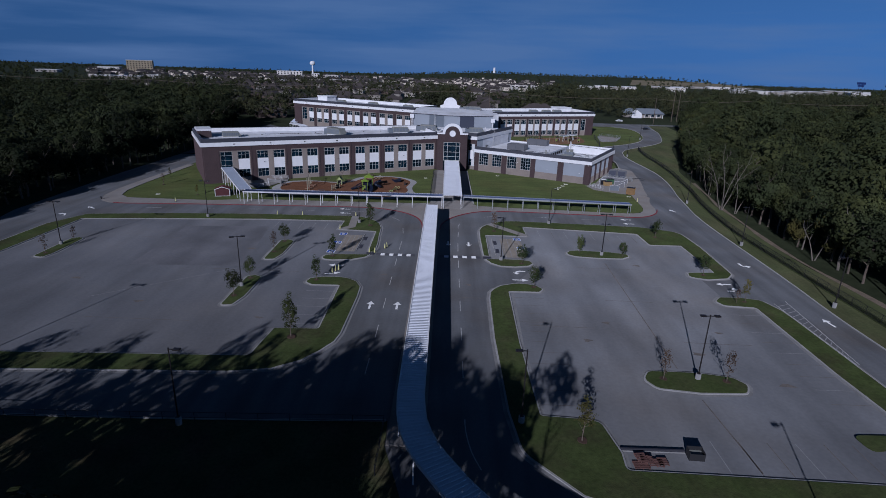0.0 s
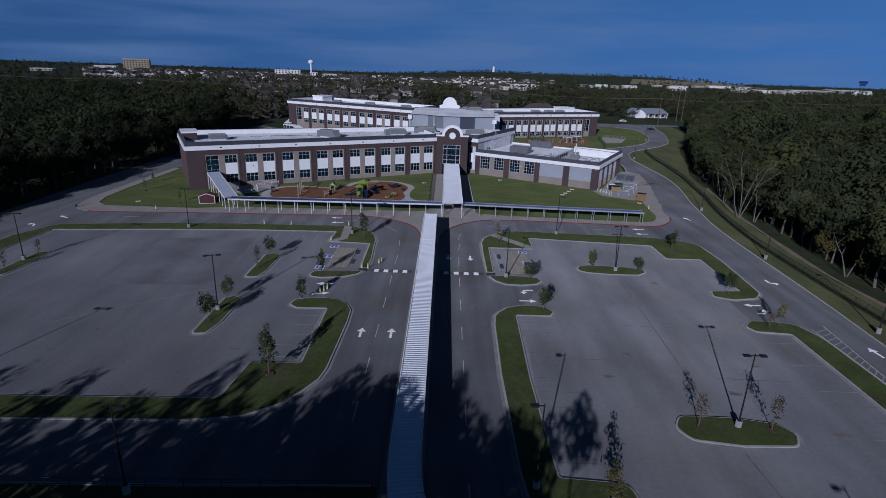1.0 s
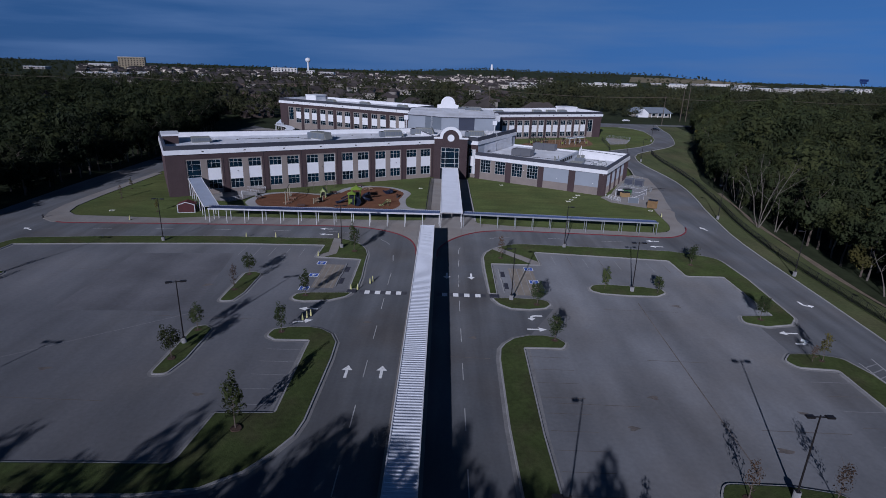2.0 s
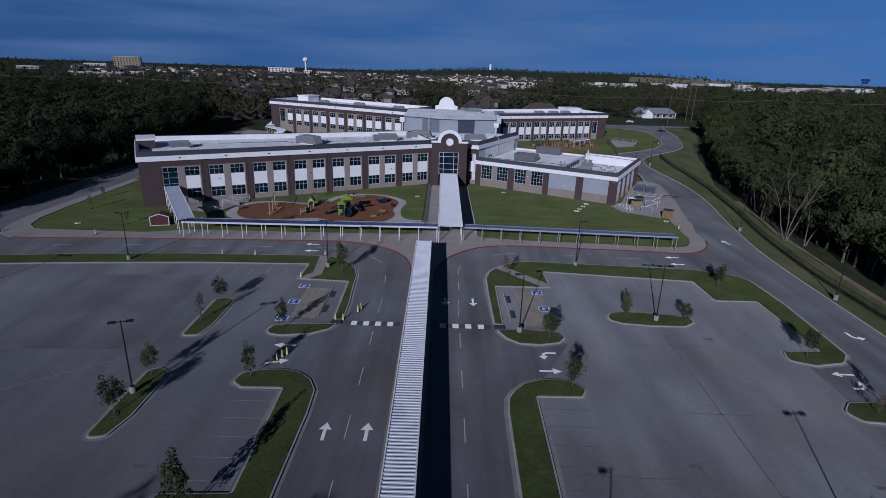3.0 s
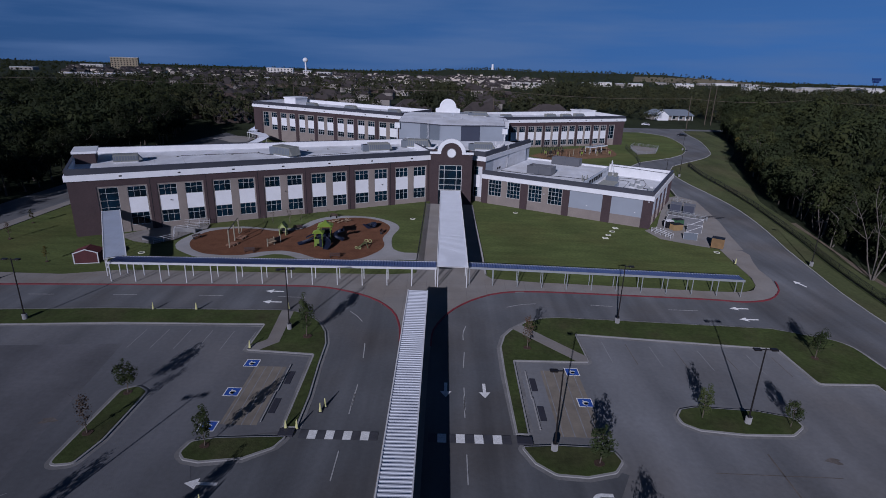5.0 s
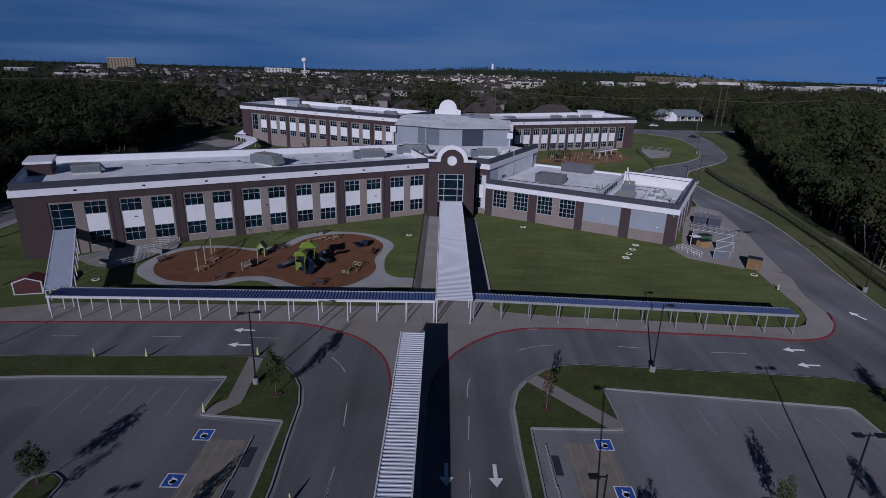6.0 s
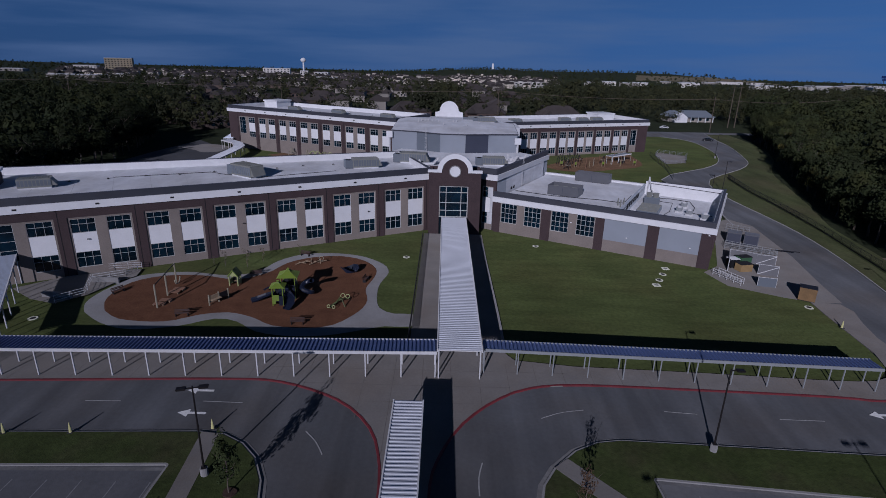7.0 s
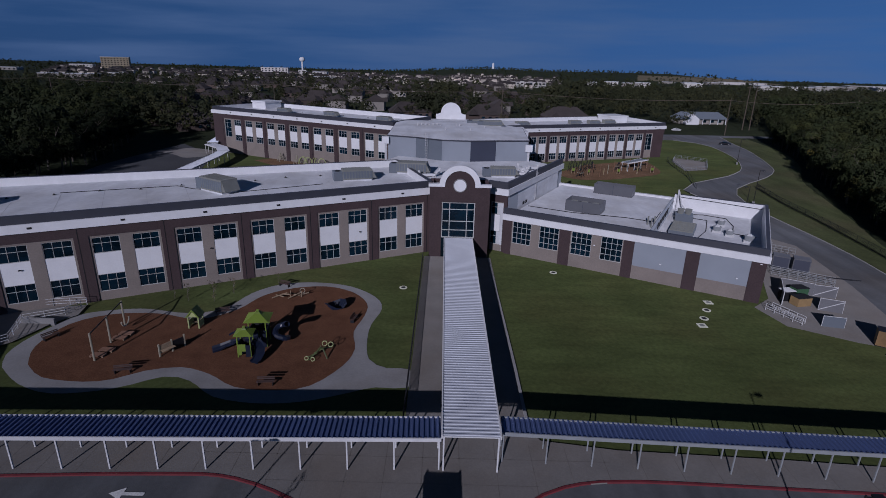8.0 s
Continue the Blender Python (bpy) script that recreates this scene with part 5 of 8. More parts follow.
for y in np.arange(53.4, 78, 2.85):
    flat("bay_line", [[(43.8, y), (48.3, y), (48.3, y + 0.08), (43.8, y + 0.08)]], 0.036, M_SEAM if int(y) % 2 else M_FAINT, "faint worn parking bay line", "road marking", group="bay lines")
for y in np.arange(61.5, 82, 2.85):
    flat("bay_line", [[(-20.8, y + 7), (-16.4, y + 7), (-16.4, y + 7.08), (-20.8, y + 7.08)]], 0.036, M_FAINT, "faint worn parking bay line", "road marking", group="bay lines") if y < 74 else None
for a, b in (((30.5, 97.2), (29.3, 60)), ((29.5, 53.5), (30.0, 42))):
    flat("slab_joint", [[a, (a[0] + 0.16, a[1]), (b[0] + 0.16, b[1]), b]], 0.036, M_SEAM, "thin sealed joint in the concrete", "road marking", group="slab joints")
for x0, x1, y in ((24.6, 35.5, 94.5), (26, 33.3, 80), (1.2, 6.6, 79.4), (-50, -34, 68.5), (-40, -24, 88.0), (-60, -52, 104), (13, 22, 70.4), (33, 42, 66.8)):
    flat("slab_joint", [[(x0, y), (x1, y - 0.2), (x1, y - 0.1), (x0, y + 0.1)]], 0.036, M_SEAM, "thin sealed joint in the concrete", "road marking", group="slab joints")
for x, y, r in ((20, 66.5, 0.35), (33.5, 63.8, 0.45), (39.0, 70, 0.3), (24, 72, 0.35), (41, 57.0, 0.5), (36.2, 96.5, 0.4), (-44, 74, 0.4), (-25, 70, 0.35), (-58, 82, 0.5), (-36, 99, 0.45), (4.8, 84.5, 0.3), (-9.6, 88, 0.3)):
    q = [(x + r * (1 + 0.5 * math.sin(3 * a + x)) * 1.6 * math.cos(a), y + r * (1 + 0.3 * math.cos(2 * a + y)) * math.sin(a)) for a in np.linspace(0, math.tau, 12, endpoint=False)]
    flat("oil_stain", [q], 0.037, M_SEAM, "small dark oil stain on the concrete", "stain", group="oil stains")
for x0, x1, y0, y1 in ((-52, -33, 75, 90),):
    flat("slab_joint", [[(x0, y0), (x0 + 0.12, y0), (x1 + 0.12, y1), (x1, y1)]], 0.036, M_FAINT, "thin sealed joint in the concrete", "road marking")
# joints of the walk and plaza slabs
for x in np.arange(-75, 45, 3.05):
    y0 = float(np.interp(x, [-77.8, -58.7, -38.8, -22.7, -16.4, -10, -4.6, 0, 3.5, 9.6, 15.1, 28.3, 41.2, 46], [129.1, 130.6, 131.8, 132.7, 132.4, 129.6, 121, 121, 127.7, 132.4, 133.2, 132.8, 132.2, 131.7]))
    y1 = float(np.interp(x, [-77, -58, -50, -22.7, -8, 15, 29.5, 43, 46], [134.0, 134.0, 136.5, 137.3, 137.9, 136.4, 135.7, 134.8, 134.8]))
    flat("slab_joint", [[(x, y0), (x + 0.07, y0), (x + 0.07, y1), (x, y1)]], 0.136, M_JOINT, "thin joint between walk slabs", "pavement joint", group="walk joints")
for y in np.arange(50, 112, 3.05):
    flat("slab_joint", [[(-4.35, y), (-0.75, y), (-0.75, y + 0.06), (-4.35, y + 0.06)]], 0.136, M_JOINT, "thin joint between walk slabs", "pavement joint", group="walk joints")
for x0, x1, y in ((-8.5, 3.5, 129.0), (-14, 7.5, 132.0), (-20, 14, 135.0)):
    flat("slab_joint", [[(x0, y), (x1, y), (x1, y + 0.07), (x0, y + 0.07)]], 0.136, M_JOINT, "thin joint between walk slabs", "pavement joint", group="walk joints")
# blue reserved bays
for x, y in ((-20.6, 110.2), (-20.7, 104.5), (-20.9, 98.9), (15.6, 110.3), (15.7, 104.4)):
    b = thing("reserved_bay_sign", pose(x, y, 0.036), "blue painted wheelchair square on the parking bay", "road marking", "wheelchair squares")
    for nm, s, z, mt in (("border", 0.78, 0, M_PAINT), ("field", 0.68, 0.004, M_BLUE)):
        bm = bmesh.new()
        bm.faces.new([bm.verts.new((px * s, py * s, z)) for px, py in ((-1, -1), (1, -1), (1, 1), (-1, 1))])
        part(nm, bm, mt, b)
    bm = bmesh.new()
    sg = 1 if x > 0 else -1
    o, i = arc(0.05, -0.12, 0.36, 20, 300, 12), arc(0.05, -0.12, 0.26, 300, 20, 12)
    bm.faces.new([bm.verts.new((px, py, 0.008)) for px, py in o + i])
    for q in ([(-0.2, -0.1), (-0.1, -0.1), (-0.1, 0.42), (-0.2, 0.42)], [(-0.2, 0.05), (0.2, 0.05), (0.2, 0.13), (-0.2, 0.13)]):
        bm.faces.new([bm.verts.new((px, py, 0.009)) for px, py in q])
    bmesh.ops.triangulate(bm, faces=bm.faces)
    part("symbol", bm, M_PAINT, b)
M_TANPAINT = mat("faded_tan_paint", (0.2, 0.175, 0.14), 0.85, var=0.2, scale=0.7, fine=0.1)
for x0, x1, y0, y1 in ((-20.0, -16.5, 99.2, 109.6), (12.0, 16.2, 98.8, 110.4)):
    flat("loading_bay", [[(x0, y0), (x1, y0), (x1, y1), (x0, y1)]], 0.034, M_TANPAINT, "faded tan reserved bays and access aisle", "road marking", group="access aisles")
    for k in range(4):
        a = x0 + 0.3 + k * (x1 - x0 - 0.9) / 3
        flat("aisle_line", [[(a, y0), (a + 0.1, y0), (a + 0.1, y1), (a, y1)]], 0.038, M_FAINT, "worn white line of the access aisle", "road marking", group="aisle lines")
for x, y in ((-15.6, 107.4), (-15.7, 102.3), (10.8, 107.4), (10.9, 102.3)):
    b = thing("ramp_mat", pose(x, y, 0.035), "dark tactile ramp mat beside the reserved bays", "mat", "ramp mats")
    part("mat", boxes((-0.32, -1.2, 0, 0.32, 1.2, 0.03)), M_DKPAINT, b)
    part("kerb_edge", boxes((-0.62, -2.6, 0, -0.5, 2.6, 0.1)), M_KERB, b)
for k in range(14):
    y = 80 - k * 1.25
    flat("hatch_bar", [[(52.9, y), (52.9, y - 0.18), (55.2 - k * 0.14, y + 0.9), (55.2 - k * 0.14, y + 1.08)]], 0.04, M_FAINT, "thin white hatching bar on the road", "road marking", group="hatching bars")
dash([(52.9, 81), (52.9, 62.5)], 0.12)
dash([(55.3, 82.2), (53.3, 62.5)], 0.12)
# sidewalk strips across the verges
for pl in ([(-21.9, 113.1), (-20.7, 112.9), (-18.9, 114.9), (-19.4, 123.5), (-21.1, 123.7), (-20.5, 115.5), (-22.0, 113.9)], [(16.6, 112.4), (17.9, 112.5), (18.0, 113.6), (11.2, 121.4), (9.9, 120.2)]):
    bm = bmesh.new()
    prism(bm, pl, 0.02, 0.205)
    solid("path", bm, M_WALK, "narrow concrete path across the verge", "path")
for x, y in ((-13.4, 98.2), (8.6, 98.0)):
    part_b = boxes((x - 0.7, y - 0.5, 0.02, x + 0.7, y + 0.5, 0.19))
    solid("ramp_landing", part_b, M_DKPAINT, "dark ramp landing beside the crosswalk", "path")

# yellow-white marker posts
post_kind = None
for x, y in ((-11.0, 101.6), (-10.7, 102.4), (-13.6, 98.8), (-12.6, 98.9), (-18.4, 88.0), (-18.0, 88.8), (-17.6, 89.4), (-38.2, 122.9), (-32.5, 123.2), (-20.3, 124.2), (-21.9, 113.3), (-66, 131.8), (52.9, 148)):
    if post_kind is None:
        post_kind = thing("marker_post", pose(x, y, 0.03), "slim yellow-white marker cone", "traffic cone", "marker cones")
        bm = bmesh.new()
        tube(bm, (0, 0, 0.04), (0, 0, 1.0), 0.15, 0.04, 10)
        part("cone", bm, mat("cone_plastic", (0.62, 0.6, 0.28), 0.5, var=0.1), post_kind)
        part("foot", boxes((-0.22, -0.22, 0, 0.22, 0.22, 0.05)), M_DKPAINT, post_kind)
    else:
        copy_thing(post_kind, pose(x, y, 0.16 if y > 110 else 0.03))


# ---- playground ----
def ring_line(pts):
    return spline(list(pts) + [pts[0]], 1.2)[:-1]


PATH_OUT = ring_line([(-46.4, 147.2), (-47.8, 149.6), (-48.1, 152.5), (-47.3, 156.5), (-45.6, 160.0), (-39.5, 161.8), (-33.2, 160.9), (-29.0, 162.5), (-27.0, 167.6), (-23.8, 171.0), (-19.0, 172.0), (-13.8, 170.9), (-9.7, 167.4), (-8.4, 163.7), (-9.2, 159.2), (-9.2, 155.3), (-8.4, 150.8), (-6.2, 149.0), (-3.7, 148.9), (-3.7, 145.4), (-7.0, 145.3), (-10.5, 143.8),
                      (-14.0, 142.5), (-18.2, 142.1), (-22.6, 143.0), (-26.0, 145.6), (-29.0, 146.2), (-32.8, 143.9), (-38.2, 142.8), (-42.6, 144.3)])
MULCH = ring_line([(-44.1, 147.8), (-41.0, 145.5), (-36.5, 144.9), (-33.8, 145.5), (-31.4, 147.2), (-28.0, 148.1), (-24.5, 146.9), (-21.1, 144.7), (-16.7, 144.3), (-13.6, 145.3), (-11.0, 149.3), (-10.3, 153.0), (-11.1, 157.0), (-10.4, 161.5), (-10.6, 165.2), (-13.1, 168.8), (-17.2, 170.6), (-21.7, 169.7), (-25.2, 166.8), (-27.2, 162.2), (-31.0, 159.3), (-36.5, 160.5), (-42.1, 160.0), (-45.7, 157.0), (-46.0, 151.6)])
sheet("playground_path", PATH_OUT, 0.06, M_PATH, "curving pale concrete path round the playground", "path", 4.0)
sheet("playground_mulch", MULCH, 0.075, M_MULCH, "red-brown wood mulch bed of the playground", "playground", 4.0)
M_LIME = mat("lime_plastic", (0.19, 0.27, 0.035), 0.5, var=0.08, scale=1.0, fine=0.05)
M_NAVY = mat("navy_plastic", (0.012, 0.017, 0.036), 0.4, var=0.1, scale=1.0, fine=0.05)
M_WOOD = mat("weathered_wood", (0.3, 0.22, 0.14), 0.85, var=0.2, scale=1.5, fine=0.2, fscale=9.0)
M_CREAM = mat("cream_steel", (0.34, 0.31, 0.23), 0.55, var=0.08, scale=1.0)
M_IRON = mat("dark_iron", (0.03, 0.03, 0.035), 0.5, metal=0.5, var=0.1, scale=1.0)


def pyramid(bm, cx, cy, s, z0, z1):
    a = [bm.verts.new((cx + px * s, cy + py * s, z0)) for px, py in ((-1, -1), (1, -1), (1, 1), (-1, 1))]
    b = [bm.verts.new((cx + px * 0.18, cy + py * 0.18, z1)) for px, py in ((-1, -1), (1, -1), (1, 1), (-1, 1))]
    for k in range(4):
        j = (k + 1) % 4
        bm.faces.new((a[k], a[j], b[j], b[k]))
    bm.faces.new(b), bm.faces.new(a[::-1])
    box(bm, cx - 0.16, cy - 0.16, z1, cx + 0.16, cy + 0.16, z1 + 0.18)
    return bm


PG = lambda x, y: pose(x, y, gz(x, y) + 0.07)
pl = thing("play_tower", PG(-21.5, 152.4) @ pose(0, 0, 0, 0, 0, 6), "lime and navy play tower with two pyramid roofs", "play structure")
for cx_, cy_, s_, h_ in ((-0.75, -1.15, 0.8, 2.65), (0.3, 1.2, 1.1, 3.3)):
    for px, py in ((-1, -1), (1, -1), (1, 1), (-1, 1)):
        bm = bmesh.new()
        tube(bm, (cx_ + px * s_ * 0.85, cy_ + py * s_ * 0.85, 0), (cx_ + px * s_ * 0.85, cy_ + py * s_ * 0.85, h_), 0.08, sides=8)
        part("tower_post", bm, M_LIME, pl)
    part("roof", pyramid(bmesh.new(), cx_, cy_, s_ * 1.28, h_, h_ + s_ * 0.62), M_LIME, pl, "lime pyramid roof")
    part("deck", boxes((cx_ - s_ * 0.85, cy_ - s_ * 0.85, h_ - 2.05, cx_ + s_ * 0.85, cy_ + s_ * 0.85, h_ - 1.95)), M_IRON, pl)
    part("side_panel", boxes((cx_ - s_ * 0.85, cy_ - s_ * 0.9, h_ - 1.95, cx_ + s_ * 0.2, cy_ - s_ * 0.84, h_ - 1.1)), M_LIME, pl, "lime panel")
    part("side_panel", boxes((cx_ + s_ * 0.84, cy_ - s_ * 0.8, h_ - 1.95, cx_ + s_ * 0.9, cy_ + s_ * 0.8, h_ - 1.15)), M_NAVY, pl, "navy panel")
    part("play_panel", boxes((cx_ - s_ * 0.8, cy_ - s_ * 0.92, 0.25, cx_ - s_ * 0.35, cy_ - s_ * 0.86, 0.85)), M_LIME, pl, "lime panel")
    part("under_deck", boxes((cx_ - s_ * 0.7, cy_ + s_ * 0.1, 0, cx_ + s_ * 0.7, cy_ + s_ * 0.7, h_ - 2.05)), M_NAVY, pl, "navy crawl box")
    part("climbing_wall", boxes((cx_ + s_ * 0.2, cy_ - s_ * 0.95, 0.05, cx_ + s_ * 0.85, cy_ - s_ * 0.86, h_ - 1.2)), M_NAVY, pl, "navy climbing panel")
    part("side_panel", boxes((cx_ - s_ * 0.9, cy_ - s_ * 0.8, 0.3, cx_ - s_ * 0.84, cy_ + s_ * 0.8, h_ - 1.1)), M_NAVY, pl, "navy panel")
    part("back_panel", boxes((cx_ - s_ * 0.8, cy_ + s_ * 0.84, h_ - 1.95, cx_ + s_ * 0.8, cy_ + s_ * 0.9, h_ - 0.9)), M_IRON, pl, "dark panel")
    part("roof_cap", pyramid(bmesh.new(), cx_, cy_, s_ * 0.34, h_ + s_ * 0.56, h_ + s_ * 0.74), M_LIME, pl, "raised lime roof cap")


def slide(pts, w, parent):
    bm = bmesh.new()
    prev = None
    for i, p in enumerate(pts):
        p = Vector(p)
        d = (Vector(pts[min(i + 1, len(pts) - 1)]) - Vector(pts[max(i - 1, 0)]))
        nr = Vector((-d.y, d.x, 0)).normalized() * w / 2
        row = [bm.verts.new(p + nr + Vector((0, 0, 0.25))), bm.verts.new(p + nr * 0.85), bm.verts.new(p - nr * 0.85), bm.verts.new(p - nr + Vector((0, 0, 0.25)))]
        if prev:
            for k in range(3):
                bm.faces.new((prev[k], row[k], row[k + 1], prev[k + 1]))
        prev = row
    part("slide", bm, M_NAVY, parent, "navy slide")


slide([(-1.3, -0.5, 1.6), (-2.0, -0.3, 1.0), (-2.9, 0.0, 0.6), (-3.8, -0.2, 0.25), (-4.6, -0.5, 0.12)], 1.3, pl)
slide([(-1.0, 1.6, 1.6), (-1.9, 2.0, 1.3), (-2.7, 2.6, 0.8), (-3.4, 3.0, 0.3)], 0.9, pl)
slide([(0.1, -1.0, 1.5), (0.6, -1.3, 1.3), (0.95, -1.8, 0.95), (1.0, -2.5, 0.5), (0.8, -3.1, 0.2), (0.6, -3.5, 0.15)], 1.1, pl)
bm = bmesh.new()
prev = None
for k in range(15):
    a = k * 0.5
    ring = [bm.verts.new((2.7 + (0.7 + 0.34 * math.cos(q)) * math.cos(a), 1.4 + (0.7 + 0.34 * math.cos(q)) * math.sin(a), 2.3 - k * 0.14 + 0.34 * math.sin(q))) for q in (j * math.tau / 8 for j in range(8))]
    if prev:
        for j in range(8):
            bm.faces.new((prev[j], prev[(j + 1) % 8], ring[(j + 1) % 8], ring[j]))
    prev = ring
part("spiral_slide", bm, M_NAVY, pl, "navy spiral slide")
for k in range(5):
    bm = bmesh.new()
    tube(bm, (-0.2 + k * 0.35, 3.4 - k * 0.1, 0), (-0.2 + k * 0.35, 2.5, 1.9), 0.04, sides=6)
    part("climbing_bar", bm, M_IRON, pl)
tunnel = bmesh.new()
tube(tunnel, (-1.0, -0.3, 1.6), (0.4, 0.1, 1.9), 0.5, sides=12, cap=False)
part("tunnel", tunnel, M_NAVY, pl)

M_REDWOOD = mat("red_brown_timber", (0.22, 0.12, 0.075), 0.85, var=0.2, scale=1.5, fine=0.15)
sw = thing("swing_set", PG(-38.0, 152.4), "cream steel swing frame with wooden step platforms", "swing")
for y, x in ((-3.5, 0.3), (0.4, -0.2), (4.6, -0.9)):
    bm = bmesh.new()
    tube(bm, (x, y, 0), (x, y, 3.3), 0.11, sides=10)
    part("post", bm, M_CREAM, sw)
bm = bmesh.new()
tube(bm, (0.3, -3.5, 3.2), (-0.2, 0.4, 3.25), 0.07, sides=8)
tube(bm, (-0.2, 0.4, 3.25), (-0.9, 4.6, 3.2), 0.07, sides=8)
part("top_beam", bm, M_IRON, sw)
for k, (x, y, z) in enumerate(((0.1, -2.5, 0.22), (0.45, -1.4, 0.25), (0.3, 1.3, 0.28), (0.5, 2.4, 0.3))):
    part("platform", boxes((x - 0.75, y - 0.42, z - 0.08, x + 0.75, y + 0.42, z)), M_REDWOOD, sw, "weathered wooden platform")
    for xx in (x - 0.65, x + 0.65):
        part("platform_foot", boxes((xx - 0.06, y - 0.4, 0, xx + 0.06, y + 0.4, z - 0.08)), M_WOOD, sw)
bm = bmesh.new()
for a in range(8):
    t0, t1 = math.pi * (1 + a / 8), math.pi * (1 + (a + 1) / 8)
    tube(bm, (-0.4, 4.0 + 0.8 * math.cos(t0), 1.2 + 0.8 * math.sin(t0)), (-0.4, 4.0 + 0.8 * math.cos(t1), 1.2 + 0.8 * math.sin(t1)), 0.09, sides=6, cap=a in (0, 7))
bmesh.ops.remove_doubles(bm, verts=bm.verts[:], dist=0.03)
part("basket_seat", bm, M_CREAM, sw)

M_PALELIME = mat("pale_lime_plastic", (0.42, 0.46, 0.2), 0.5, var=0.08, scale=1.0)
ph = thing("playhouse", PG(-30.4, 157.4), "small playhouse with a lime gable roof", "playhouse")
for x, y in ((-0.62, -0.6), (0.62, -0.6), (0.62, 0.6), (-0.62, 0.6)):
    part("post", boxes((x - 0.07, y - 0.07, 0, x + 0.07, y + 0.07, 1.6)), M_PALELIME, ph)
part("roof", extrude_xz(bmesh.new(), [(-0.85, 1.5), (0, 2.55), (0.85, 1.5), (0.72, 1.45), (0, 2.35), (-0.72, 1.45)], -0.8, 0.8), M_LIME, ph, "lime gable roof")
part("gable", extrude_xz(bmesh.new(), [(-0.62, 1.5), (0.62, 1.5), (0, 2.25)], -0.62, -0.56), M_PALELIME, ph)
part("side_wall", boxes((-0.68, -0.5, 0.1, -0.62, 0.5, 0.95)), M_PALELIME, ph)
part("side_wall", boxes((0.62, -0.5, 0.1, 0.68, 0.5, 0.95)), M_PALELIME, ph)
part("back_wall", boxes((-0.6, 0.6, 0.1, 0.6, 0.66, 1.1)), M_IRON, ph)
part("bench_board", boxes((-0.7, 0.2, 0.4, 0.7, 0.55, 0.45)), M_WOOD, ph)
pn = thing("play_counter", PG(-30.4, 151.3) @ pose(0, 0, 0, 0, 0, 58), "wooden play counter with three dark panels", "play structure")
for x in (-1.5, 0.0, 1.5):
    part("post", boxes((x - 0.07, -0.07, 0, x + 0.07, 0.07, 1.5)), M_CREAM, pn)
part("panel", boxes((-1.42, -0.03, 0.35, -0.08, 0.03, 1.35)), M_WOOD, pn)
part("panel", boxes((0.08, -0.03, 0.2, 1.42, 0.03, 1.25)), M_IRON, pn)
part("counter", boxes((-1.4, -0.6, 0.75, 0.1, -0.1, 0.8)), M_WOOD, pn)
bw = thing("bowl_climber", PG(-14.5, 163.4), "low navy bowl-shaped climber", "play structure")
bm = bmesh.new()
for k in range(10):
    a0, a1 = k * math.tau / 10, (k + 1) * math.tau / 10
    h0, h1 = 0.75 + 0.35 * math.sin(2 * a0), 0.75 + 0.35 * math.sin(2 * a1)
    bm.faces.new([bm.verts.new(p) for p in ((0.7 * math.cos(a0), 0.7 * math.sin(a0), 0.05), (0.7 * math.cos(a1), 0.7 * math.sin(a1), 0.05), (1.5 * math.cos(a1), 1.2 * math.sin(a1), h1), (1.5 * math.cos(a0), 1.2 * math.sin(a0), h0))])
part("bowl", bm, M_NAVY, bw)
bm = bmesh.new()
tube(bm, (0, 0, 0.0), (0, 0, 0.9), 0.1, sides=8)
part("hub", bm, M_IRON, bw)


def rod_cluster(name, label, m, rods, rings, mat_rod, mat_ring):
    t = thing(name, m, label, "play structure")
    for a, b in rods:
        bm = bmesh.new()
        tube(bm, a, b, 0.08, sides=6)
        part("bar", bm, mat_rod, t)
    for c, r, tilt in rings:
        bm = bmesh.new()
        for k in range(12):
            p = [Vector((r * math.cos(q), r * math.sin(q) * math.cos(tilt), r * math.sin(q) * math.sin(tilt))) + Vector(c) for q in (k * math.tau / 12, (k + 1) * math.tau / 12)]
            tube(bm, p[0], p[1], 0.045, sides=6, cap=False)
        part("hoop", bm, mat_ring, t)
    return t


M_OLIVE = mat("olive_plastic", (0.09, 0.11, 0.04), 0.6, var=0.1, scale=1.0)
rod_cluster("hoop_climber", "dark climbing frame with pale yellow hoops", PG(-13.9, 151.4), [((-1, -1.4, 0.1), (0, 0, 0.9)), ((0, 0, 0.9), (1.0, 1.2, 0.3)), ((-0.8, 0.4, 0), (0.4, -0.4, 1.0)), ((0.4, -0.4, 1.0), (0.9, -0.8, 0)), ((-0.2, 1.2, 0), (0, 0.2, 1.0)), ((-1.3, -0.6, 0), (-0.2, -0.8, 0.7))],
            [((-1.2, -1.5, 0.4), 0.2, 1.1), ((-0.5, -1.6, 0.35), 0.2, 1.1), ((0.3, 0.9, 0.95), 0.28, 0.9), ((1.0, 0.8, 0.9), 0.28, 0.9)], M_OLIVE, M_PALELIME)
